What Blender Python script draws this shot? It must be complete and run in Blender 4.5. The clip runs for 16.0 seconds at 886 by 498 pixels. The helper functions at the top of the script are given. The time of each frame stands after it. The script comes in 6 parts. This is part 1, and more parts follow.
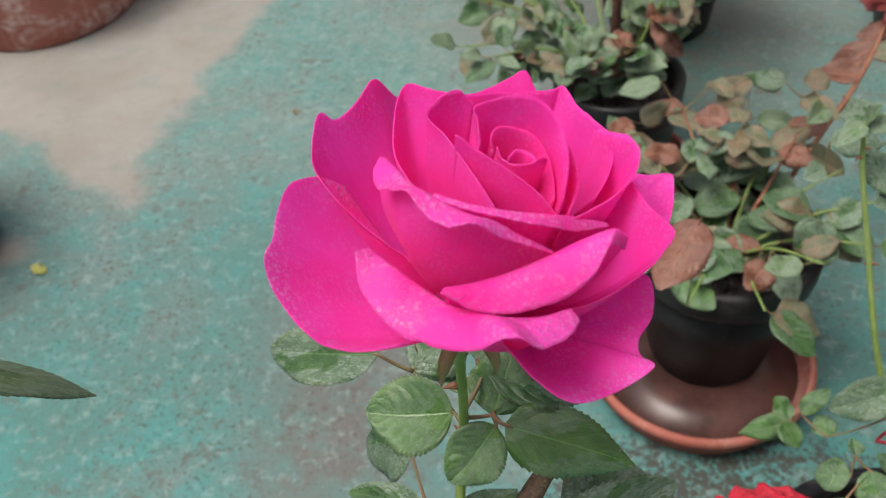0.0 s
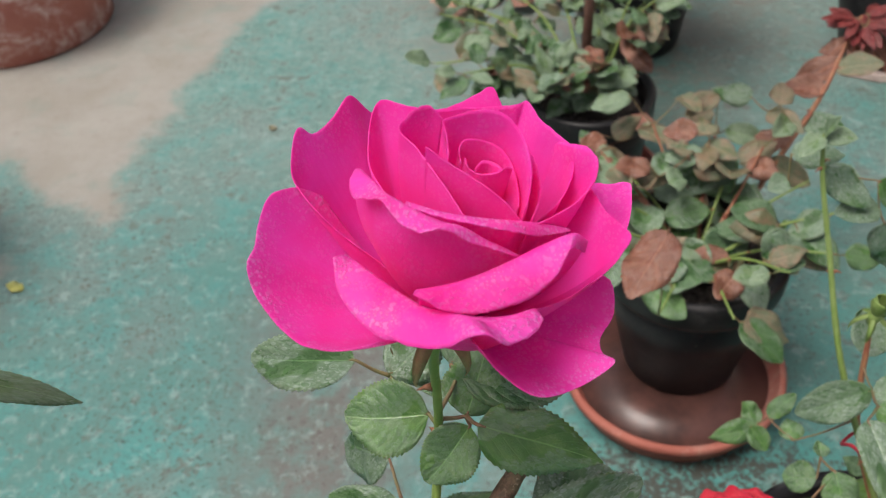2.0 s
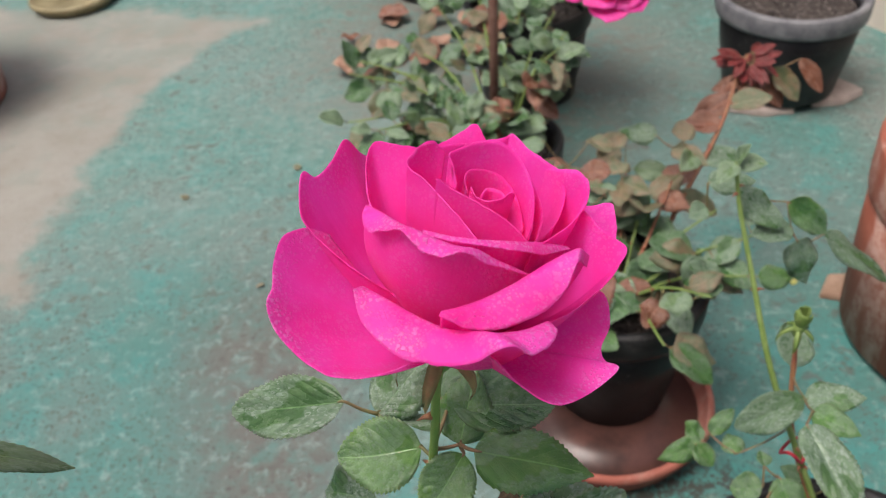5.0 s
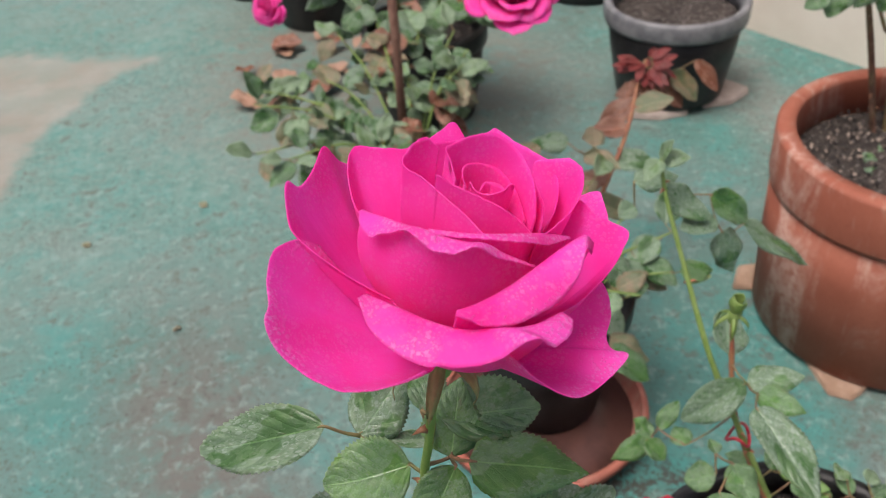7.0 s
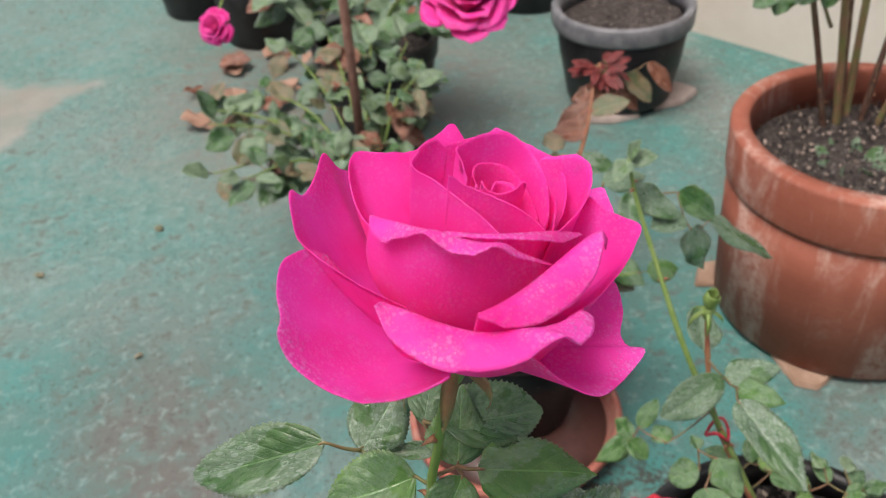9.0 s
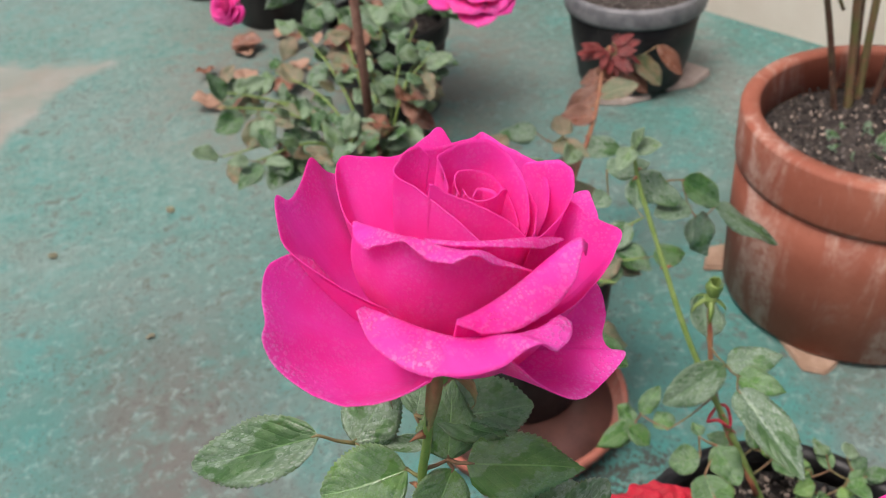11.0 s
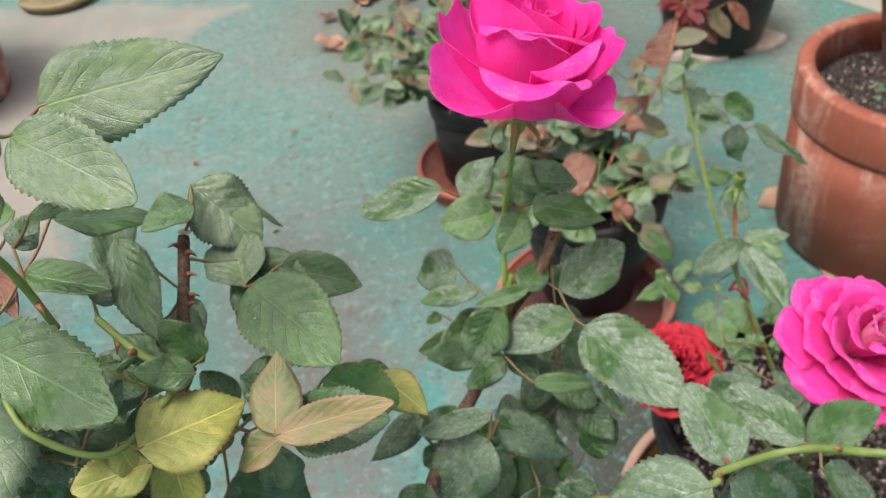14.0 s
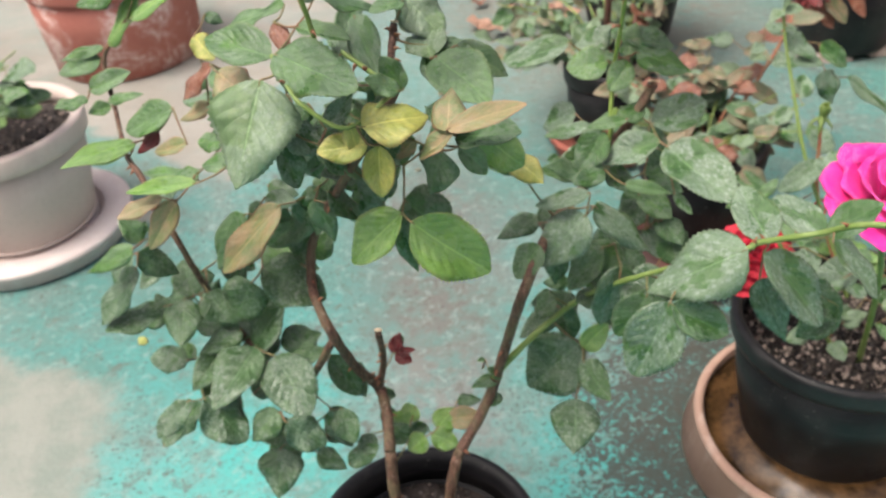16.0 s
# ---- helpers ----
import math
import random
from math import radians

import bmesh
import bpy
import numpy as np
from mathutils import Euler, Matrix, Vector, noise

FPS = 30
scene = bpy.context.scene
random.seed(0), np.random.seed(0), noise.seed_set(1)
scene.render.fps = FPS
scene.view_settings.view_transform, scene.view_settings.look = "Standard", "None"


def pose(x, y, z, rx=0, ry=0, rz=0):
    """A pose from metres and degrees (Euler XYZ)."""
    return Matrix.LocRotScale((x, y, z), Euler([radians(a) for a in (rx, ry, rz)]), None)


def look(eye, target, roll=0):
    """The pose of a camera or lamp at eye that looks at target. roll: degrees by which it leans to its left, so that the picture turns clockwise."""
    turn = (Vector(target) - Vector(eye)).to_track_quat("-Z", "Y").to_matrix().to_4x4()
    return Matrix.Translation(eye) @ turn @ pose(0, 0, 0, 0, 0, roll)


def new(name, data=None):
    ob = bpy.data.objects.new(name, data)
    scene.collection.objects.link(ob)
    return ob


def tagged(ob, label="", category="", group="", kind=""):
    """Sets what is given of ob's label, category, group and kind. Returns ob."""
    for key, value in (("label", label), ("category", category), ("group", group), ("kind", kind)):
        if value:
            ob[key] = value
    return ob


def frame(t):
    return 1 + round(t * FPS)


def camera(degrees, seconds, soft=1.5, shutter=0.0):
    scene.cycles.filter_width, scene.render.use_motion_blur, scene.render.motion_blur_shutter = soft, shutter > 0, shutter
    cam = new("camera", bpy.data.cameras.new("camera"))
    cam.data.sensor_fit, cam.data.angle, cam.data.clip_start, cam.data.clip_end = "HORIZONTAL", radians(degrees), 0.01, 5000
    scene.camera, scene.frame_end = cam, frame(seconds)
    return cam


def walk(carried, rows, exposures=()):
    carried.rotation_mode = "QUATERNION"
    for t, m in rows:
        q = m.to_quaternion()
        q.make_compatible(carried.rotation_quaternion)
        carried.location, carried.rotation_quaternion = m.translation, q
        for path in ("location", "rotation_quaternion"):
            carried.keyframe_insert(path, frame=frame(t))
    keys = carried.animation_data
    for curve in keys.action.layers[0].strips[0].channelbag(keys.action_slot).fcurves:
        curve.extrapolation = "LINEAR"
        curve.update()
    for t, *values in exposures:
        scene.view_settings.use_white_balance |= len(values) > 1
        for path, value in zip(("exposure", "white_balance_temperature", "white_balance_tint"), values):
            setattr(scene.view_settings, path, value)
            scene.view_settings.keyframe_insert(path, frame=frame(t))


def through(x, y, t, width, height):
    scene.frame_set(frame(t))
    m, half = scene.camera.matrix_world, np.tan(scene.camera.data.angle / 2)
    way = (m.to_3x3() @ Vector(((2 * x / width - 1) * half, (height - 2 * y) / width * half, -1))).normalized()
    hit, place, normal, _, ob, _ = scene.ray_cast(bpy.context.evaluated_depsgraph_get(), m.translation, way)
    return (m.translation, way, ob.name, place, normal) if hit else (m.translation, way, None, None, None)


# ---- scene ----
cam = camera(52.8, 16.0, 1.0)
PATH = [
    (0, (0.068, 0.082, 0.779), (-0.082, 1.526, -0.598), -6.8),
    (0.5, (0.068, 0.081, 0.782), (-0.077, 1.527, -0.592), -6.6),
    (1, (0.072, 0.08, 0.783), (-0.06, 1.531, -0.587), -6.4),
    (1.5, (0.069, 0.077, 0.785), (-0.047, 1.535, -0.578), -6.1),
    (2, (0.07, 0.071, 0.786), (-0.028, 1.539, -0.569), -5.9),
    (2.5, (0.068, 0.067, 0.787), (-0.007, 1.546, -0.557), -5.8),
    (3, (0.067, 0.064, 0.787), (0.023, 1.553, -0.548), -5.8),
    (3.5, (0.057, 0.058, 0.793), (0.051, 1.559, -0.529), -5.7),
    (5.8, (0.041, 0.058, 0.784), (0.246, 1.602, -0.471), -4.7),
    (6, (0.039, 0.062, 0.782), (0.265, 1.604, -0.471), -4.8),
    (6.5, (0.027, 0.065, 0.782), (0.321, 1.602, -0.464), -4.7),
    (7, (0.02, 0.065, 0.782), (0.373, 1.595, -0.457), -4.5),
    (7.5, (0.012, 0.067, 0.781), (0.418, 1.59, -0.45), -4.5),
    (8, (0.011, 0.07, 0.78), (0.455, 1.585, -0.447), -4.5),
    (8.5, (0.005, 0.071, 0.778), (0.47, 1.584, -0.444), -4.7),
    (10.8, (0.021, 0.074, 0.783), (0.445, 1.577, -0.467), -5.9),
    (11, (0.015, 0.07, 0.785), (0.432, 1.567, -0.475), -5.5),
    (11.5, (0.02, 0.063, 0.791), (0.399, 1.549, -0.493), -5.7),
    (12, (0.02, 0.061, 0.792), (0.365, 1.54, -0.509), -5.8),
    (12.5, (0.025, 0.048, 0.803), (0.338, 1.524, -0.509), -5.9),
    (13, (0.004, -0.015, 0.818), (0.293, 1.469, -0.491), -6.1),
    (13.5, (-0.013, -0.059, 0.836), (0.25, 1.436, -0.466), -6.0),
    (14, (-0.039, -0.119, 0.839), (0.185, 1.396, -0.448), -6.0),
    (14.5, (-0.056, -0.188, 0.849), (0.117, 1.348, -0.42), -5.8),
    (15, (-0.067, -0.25, 0.841), (0.042, 1.314, -0.401), -6.1),
    (15.5, (-0.08, -0.288, 0.837), (-0.039, 1.292, -0.388), -6.0),
    (16, (-0.076, -0.34, 0.836), (-0.106, 1.25, -0.376), -6.0),
]
walk(cam, [(t, look(eye, target, roll)) for t, eye, target, roll in PATH], [(0.0, 0.27, 6350, 10), (3.5, 0.28, 6350, 10), (6.5, 0.33, 6350, 10), (12.5, 0.38, 6350, 10), (13.5, 0.50, 6450, 10), (14.5, 0.62, 6500, 10), (16.0, 0.84, 6550, 10)])
cam.data.dof.use_dof = True
cam.data.dof.focus_distance = 0.27
cam.data.dof.aperture_fstop = 24.0

# ---- sky and light: an overcast day ----
SUN_UP, SUN_TURN = 68.0, 245.0
world = bpy.data.worlds.new("overcast_sky")
scene.world = world
world.use_nodes = True
wn, wl = world.node_tree.nodes, world.node_tree.links
sky = wn.new("ShaderNodeTexSky")
sky.sky_type = "NISHITA"
sky.sun_disc = False
sky.sun_elevation, sky.sun_rotation = radians(SUN_UP), radians(SUN_TURN)
sky.air_density, sky.dust_density, sky.ozone_density = 0.6, 9.0, 0.0
wn["Background"].inputs["Strength"].default_value = 0.125
wl.new(sky.outputs["Color"], wn["Background"].inputs["Color"])
sun_data = bpy.data.lights.new("sun", "SUN")
sun_data.energy, sun_data.angle, sun_data.color = 1.5, radians(26), (1.0, 0.97, 0.93)
sun = new("sun", sun_data)
sun.matrix_world = pose(0, 0, 4, 90 - SUN_UP, 0, 180 - SUN_TURN)


# ---- materials ----
class Nodes:
    """A node material with a few short ways to wire it."""

    def __init__(self, name):
        self.mat = bpy.data.materials.new(name)
        self.mat.use_nodes = True
        self.t = self.mat.node_tree
        self.bsdf = self.t.nodes["Principled BSDF"]
        self.out = self.t.nodes["Material Output"]
        self.pos = self.add("ShaderNodeTexCoord").outputs["Object"]

    def add(self, kind, **values):
        n = self.t.nodes.new(kind)
        for k, v in values.items():
            n.inputs[k].default_value = v
        return n

    def link(self, a, b):
        self.t.links.new(a, b)

    def noise(self, scale, detail=4.0, rough=0.6, where=None, distortion=0.0):
        n = self.add("ShaderNodeTexNoise", Scale=scale, Detail=detail, Roughness=rough, Distortion=distortion)
        self.link(where or self.pos, n.inputs["Vector"])
        return n.outputs["Fac"]

    def cells(self, scale, where=None, feature="F1"):
        n = self.add("ShaderNodeTexVoronoi", Scale=scale)
        n.feature = feature
        self.link(where or self.pos, n.inputs["Vector"])
        return n.outputs["Distance"]

    def math(self, op, a, b=0.0, clamp=False):
        n = self.t.nodes.new("ShaderNodeMath")
        n.operation, n.use_clamp = op, clamp
        for i, v in enumerate((a, b)):
            if isinstance(v, (int, float)):
                n.inputs[i].default_value = v
            else:
                self.link(v, n.inputs[i])
        return n.outputs[0]

    def step(self, v, lo, hi):
        n = self.add("ShaderNodeMapRange", **{"From Min": lo, "From Max": hi})
        n.interpolation_type = "SMOOTHSTEP"
        self.link(v, n.inputs["Value"])
        return n.outputs["Result"]

    def mix(self, fac, a, b):
        n = self.t.nodes.new("ShaderNodeMix")
        n.data_type = "RGBA"
        for s, v in ((n.inputs["Factor"], fac), (n.inputs["A"], a), (n.inputs["B"], b)):
            if isinstance(v, (int, float)):
                s.default_value = v
            elif isinstance(v, tuple):
                s.default_value = (*v, 1.0)
            else:
                self.link(v, s)
        return n.outputs["Result"]

    def bump(self, height, strength=0.3, distance=0.002):
        n = self.add("ShaderNodeBump", Strength=strength, Distance=distance)
        self.link(height, n.inputs["Height"])
        self.link(n.outputs["Normal"], self.bsdf.inputs["Normal"])
        return n

    def set(self, color=None, rough=None, **more):
        for key, v in (("Base Color", color), ("Roughness", rough), *((k.replace("_", " "), w) for k, w in more.items())):
            if v is None:
                continue
            s = self.bsdf.inputs[key]
            if isinstance(v, (int, float)):
                s.default_value = v
            elif isinstance(v, tuple):
                s.default_value = (*v, 1.0)
            else:
                self.link(v, s)
        return self

    def random(self):
        return self.add("ShaderNodeObjectInfo").outputs["Random"]

    def attr(self, name):
        n = self.add("ShaderNodeAttribute")
        n.attribute_name = name
        return n.outputs["Vector"]

    def split(self, v):
        n = self.add("ShaderNodeSeparateXYZ")
        self.link(v, n.inputs[0])
        return n.outputs

    def thin(self, color, amount):
        """Lets part of the light through, as leaves and petals do."""
        tr, mx = self.add("ShaderNodeBsdfTranslucent"), self.add("ShaderNodeMixShader", Fac=amount)
        self.link(color, tr.inputs["Color"])
        self.link(self.bsdf.outputs[0], mx.inputs[1])
        self.link(tr.outputs[0], mx.inputs[2])
        self.link(mx.outputs[0], self.out.inputs["Surface"])
        return self


def leaf_material(name, base, second, edge, spots=0.0, gloss=0.27, through=0.25, coat=0.46):
    """Leaf skin: two tones, a paler midrib and side veins, a tinted edge, pale dried droplets, and a pale film: residue
    with soft sky sheen put into its colour. The leaf's own coordinates (across, along, edge) are stored on its mesh."""
    n = Nodes(name)
    u, v, e = n.split(n.attr("leaf"))[:3]
    rnd = n.random()
    shift = n.add("ShaderNodeVectorMath")
    shift.operation = "ADD"
    n.link(n.pos, shift.inputs[0])
    off = n.add("ShaderNodeCombineXYZ")
    for i, k in enumerate((7.0, 13.0, 23.0)):
        n.link(n.math("MULTIPLY", rnd, k), off.inputs[i])
    n.link(off.outputs[0], shift.inputs[1])
    p = shift.outputs[0]
    blotch = n.noise(2.6, 5, 0.6, p)
    fine = n.noise(30, 5, 0.7, p)
    col = n.mix(n.step(blotch, 0.38, 0.66), base, second)
    col = n.mix(n.math("MULTIPLY", n.step(rnd, 0.3, 1.0), 0.40), col, second)
    col = n.mix(n.math("MULTIPLY", n.step(n.noise(14.0, 5, 0.7, p), 0.44, 0.70), 0.35), col, tuple(c * 0.55 for c in base))
    col = n.mix(n.math("MULTIPLY", n.step(n.noise(4.5, 4, 0.6, p, 0.8), 0.58, 0.70), 0.30), col, (second[0] * 1.25, second[1] * 1.12, second[2] * 0.72))
    col = n.mix(n.math("MULTIPLY", n.step(e, 0.86, 1.0), 0.55), col, edge)
    au = n.math("ABSOLUTE", u)
    rib = n.math("SUBTRACT", 1.0, n.step(au, 0.010, 0.045))
    bent = n.math("ADD", n.math("SUBTRACT", v, n.math("MULTIPLY", au, 0.30)), n.math("ADD", n.math("MULTIPLY", n.math("MULTIPLY", au, au), -0.06), n.math("MULTIPLY", n.noise(3.0, 2, 0.5, p), 0.05)))
    wave = n.math("SINE", n.math("MULTIPLY", bent, 46.0))
    vein = n.step(wave, 0.90, 1.0)
    net = n.cells(24.0, p, "DISTANCE_TO_EDGE")
    web = n.math("SUBTRACT", 1.0, n.step(net, 0.0, 0.09))
    pale = tuple(min(1.0, c * 1.5 + 0.03) for c in second)
    col = n.mix(n.math("MULTIPLY", rib, 0.65), col, pale)
    col = n.mix(n.math("MULTIPLY", vein, 0.13), col, pale)
    col = n.mix(n.math("MULTIPLY", web, 0.05), col, pale)
    white = 0.0
    if spots > 0:
        where = n.step(n.math("ADD", n.noise(1.5, 4, 0.55, p), n.math("MULTIPLY", e, 0.06)), 0.455, 0.495)
        d1 = n.math("SUBTRACT", 1.0, n.step(n.cells(10, p), 0.27, 0.33))
        d2 = n.math("SUBTRACT", 1.0, n.step(n.cells(21, p), 0.25, 0.34))
        d3 = n.math("MULTIPLY", n.math("SUBTRACT", 1.0, n.step(n.cells(52, p), 0.22, 0.40)), 0.22)
        d = n.math("MULTIPLY", n.math("MAXIMUM", n.math("MAXIMUM", d1, d2), d3), where)
        ring_v = n.cells(8, p)
        ring = n.math("MULTIPLY", n.math("SUBTRACT", n.step(ring_v, 0.28, 0.33), n.step(ring_v, 0.37, 0.42)), where)
        d = n.math("MAXIMUM", d, n.math("MULTIPLY", ring, 0.9))
        wiped = n.math("ADD", 0.10, n.math("MULTIPLY", where, 0.90))
        # pale film: grey residue, with the leaf's sky sheen painted into it
        film = n.math("MULTIPLY", n.math("MULTIPLY", wiped, n.math("ADD", 0.35, n.math("MULTIPLY", n.step(n.noise(12.0, 6, 0.75, p), 0.30, 0.66), 0.65))), coat)
        white = n.math("MULTIPLY", n.math("MAXIMUM", n.math("MULTIPLY", d, 0.72 if spots > 0.8 else 0.58), film), spots)
        col = n.mix(white, col, (0.34, 0.42, 0.36))
    wet = n.step(n.noise(3.4, 4, 0.6, p), 0.46, 0.60)
    dry = n.math("ADD", gloss, n.math("ADD", n.math("MULTIPLY", fine, 0.12), n.math("MULTIPLY", white, 0.16)))
    n.set(col, n.math("SUBTRACT", dry, n.math("MULTIPLY", wet, 0.15)), Specular_IOR_Level=0.70)
    h = n.math("ADD", n.math("MULTIPLY", n.math("ADD", vein, n.math("MULTIPLY", wave, 0.10)), -0.40), n.math("ADD", n.math("MULTIPLY", fine, 0.16), n.math("ADD", n.math("MULTIPLY", rib, -0.8), n.math("MULTIPLY", web, -0.08))))
    n.bump(h, 0.32, 0.02)
    return n.thin(col, through).mat


LEAF = {
    "green": leaf_material("rose_leaf", (0.050, 0.140, 0.028), (0.100, 0.222, 0.050), (0.159, 0.219, 0.060), 0.45),
    "pale": leaf_material("pale_leaf", (0.109, 0.198, 0.075), (0.165, 0.261, 0.112), (0.147, 0.229, 0.080), 0.75, 0.30),
    "dark": leaf_material("dark_leaf", (0.032, 0.106, 0.022), (0.066, 0.160, 0.038), (0.090, 0.146, 0.040), 0.45, 0.24),
    "spot": leaf_material("spotted_leaf", (0.044, 0.120, 0.030), (0.088, 0.186, 0.056), (0.137, 0.198, 0.071), 0.85),
    "lime": leaf_material("light_leaf", (0.136, 0.299, 0.046), (0.225, 0.393, 0.087), (0.258, 0.309, 0.064), 0.35, 0.28, 0.3),
    "yellow": leaf_material("yellowing_leaf", (0.330, 0.390, 0.075), (0.560, 0.540, 0.140), (0.36, 0.20, 0.08), 0.25, 0.36, 0.3),
    "tan": leaf_material("bronzed_leaf", (0.170, 0.225, 0.070), (0.370, 0.262, 0.135), (0.40, 0.11, 0.07), 0.30, 0.40, 0.25),
    "rust": leaf_material("rusty_leaf", (0.200, 0.070, 0.040), (0.300, 0.130, 0.080), (0.20, 0.05, 0.03), 0.15),
    "red": leaf_material("young_red_leaf", (0.140, 0.012, 0.014), (0.240, 0.030, 0.028), (0.16, 0.02, 0.02), 0.05, 0.35, 0.3),
}
(green, pale, dark, spot, lime, yellow, tan, rust, red) = LEAF.values()
# young leaves under the bloom, glossy and bright
vivid = leaf_material("fresh_leaf", (0.080, 0.205, 0.036), (0.140, 0.290, 0.070), (0.16, 0.25, 0.06), 0.60, 0.20, 0.35)
# dull, half-withered leaves of the plants further back
dull = leaf_material("withering_leaf", (0.115, 0.145, 0.060), (0.265, 0.180, 0.105), (0.24, 0.09, 0.06), 0.30, 0.42, 0.25)
# lower leaves of the bush: deep green, with dried drops but little film
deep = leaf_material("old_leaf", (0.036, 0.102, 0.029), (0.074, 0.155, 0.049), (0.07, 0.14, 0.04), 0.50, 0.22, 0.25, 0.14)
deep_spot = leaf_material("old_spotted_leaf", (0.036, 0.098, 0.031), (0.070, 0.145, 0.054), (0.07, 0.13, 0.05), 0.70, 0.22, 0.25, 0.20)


def petal_material(name, inner, deep, pale, through=0.25, dew=1.0, mist=(0.97, 0.38, 0.82), rim_tint=(0.96, 0.16, 0.58)):
    """Velvety petal: fine veins running to the rim, a paler foot, and a dusting of tiny droplets."""
    n = Nodes(name)
    u, v, e = n.split(n.attr("leaf"))[:3]
    stretch = n.add("ShaderNodeCombineXYZ")
    n.link(n.math("MULTIPLY", u, 30.0), stretch.inputs[0])
    n.link(n.math("MULTIPLY", v, 3.0), stretch.inputs[1])
    n.link(n.math("MULTIPLY", n.random(), 9.0), stretch.inputs[2])
    veins = n.noise(1.0, 4, 0.55, stretch.outputs[0])
    broad = n.noise(55.0, 3, 0.5)
    col = n.mix(n.step(broad, 0.3, 0.75), inner, deep)
    col = n.mix(n.math("MULTIPLY", n.step(veins, 0.45, 0.75), 0.20), col, deep)
    col = n.mix(n.math("SUBTRACT", 1.0, n.step(v, 0.01, 0.08)), col, pale)
    d1 = n.math("SUBTRACT", 1.0, n.step(n.cells(560.0), 0.26, 0.40))
    d2 = n.math("SUBTRACT", 1.0, n.step(n.cells(1100.0), 0.24, 0.42))
    where = n.step(n.noise(70.0, 3, 0.6), 0.36, 0.58)
    where = n.math("MULTIPLY", where, n.math("ADD", 0.25, n.math("MULTIPLY", n.step(v, 0.50, 0.66), 0.75)))
    drops = n.math("MULTIPLY", n.math("ADD", n.math("MULTIPLY", n.math("MAXIMUM", d1, d2), 0.80), 0.20), n.math("MULTIPLY", where, dew))
    col = n.mix(n.math("MULTIPLY", drops, 0.66), col, mist)
    rim = n.step(v, 0.45, 0.95)
    speck = n.step(n.noise(1300.0, 2, 0.5), 0.50, 0.66)
    frost = n.math("MULTIPLY", n.math("MULTIPLY", speck, n.step(n.noise(90.0, 4, 0.65), 0.40, 0.66)), n.math("MULTIPLY", n.math("ADD", 0.25, n.math("MULTIPLY", rim, 0.75)), dew))
    col = n.mix(n.math("MULTIPLY", frost, 0.40), col, mist)
    edge = n.step(n.math("MAXIMUM", n.math("ABSOLUTE", u), v), 0.965, 1.0)
    col = n.mix(n.math("MULTIPLY", edge, 0.22), col, rim_tint)
    n.set(col, n.math("SUBTRACT", 0.60, n.math("MULTIPLY", n.math("MAXIMUM", drops, frost), 0.30)), Specular_IOR_Level=0.40)
    n.bsdf.inputs["Sheen Weight"].default_value = 0.10
    n.bsdf.inputs["Sheen Roughness"].default_value = 0.5
    n.bsdf.inputs["Sheen Tint"].default_value = (1.0, 0.55, 0.85, 1.0)
    h = n.math("ADD", n.math("MULTIPLY", veins, 0.16), n.math("MULTIPLY", n.math("MAXIMUM", drops, frost), 0.8))
    n.bump(h, 0.8, 0.0008)
    return n.thin(col, through).mat


pink = petal_material("pink_petal", (0.98, 0.087, 0.645), (0.97, 0.035, 0.495), (0.85, 0.60, 0.45), 0.54)
pink_dry = petal_material("pink_inner_petal", (0.98, 0.087, 0.645), (0.97, 0.035, 0.495), (0.85, 0.60, 0.45), 0.56, 0.30)
pink_two = petal_material("rose_pink_petal", (0.92, 0.062, 0.470), (0.86, 0.022, 0.340), (0.90, 0.50, 0.58), 0.36, 0.6)
pale_petal = petal_material("pale_pink_petal", (0.96, 0.30, 0.58), (0.94, 0.20, 0.48), (0.95, 0.60, 0.70), 0.4, 0.6)
red_petal = petal_material("red_petal", (0.54, 0.004, 0.026), (0.33, 0.002, 0.014), (0.40, 0.012, 0.03), 0.10, 0.3, (0.75, 0.07, 0.13), (0.60, 0.008, 0.03))


def plain(name, a, b, scale, rough, bump_scale=0.0, bump=0.3, metal=0.0, distance=0.001):
    n = Nodes(name)
    col = n.mix(n.step(n.noise(scale, 6, 0.65), 0.32, 0.68), a, b)
    n.set(col, rough, Metallic=metal, Specular_IOR_Level=0.35)
    if bump_scale:
        n.bump(n.noise(bump_scale, 5, 0.65), bump, distance)
    return n.mat


def ceramic(name, a, b, lime_col, lime_amount, scale=9.0, streak=True):
    """Fired clay with uneven colour and pale lime stains that run down it."""
    n = Nodes(name)
    x, y, z = n.split(n.pos)[:3]
    run = n.add("ShaderNodeCombineXYZ")
    n.link(n.math("MULTIPLY", x, 1.0), run.inputs[0])
    n.link(n.math("MULTIPLY", y, 1.0), run.inputs[1])
    n.link(n.math("MULTIPLY", z, 0.22 if streak else 1.0), run.inputs[2])
    stain = n.noise(scale * 2.2, 6, 0.68, run.outputs[0], 0.6)
    mask = n.math("MULTIPLY", n.math("MULTIPLY", n.step(stain, 0.47, 0.64), n.step(n.noise(90.0, 5, 0.7), 0.28, 0.60)), lime_amount)
    col = n.mix(n.step(n.noise(scale, 5, 0.6), 0.3, 0.7), a, b)
    col = n.mix(n.math("MULTIPLY", n.step(n.noise(160.0, 3, 0.6), 0.5, 0.8), 0.25), col, tuple(c * 0.6 for c in a))
    col = n.mix(mask, col, lime_col)
    n.set(col, n.math("ADD", 0.68, n.math("MULTIPLY", mask, 0.25)), Specular_IOR_Level=0.30)
    n.bump(n.noise(220.0, 4, 0.6), 0.25, 0.0008)
    return n.mat


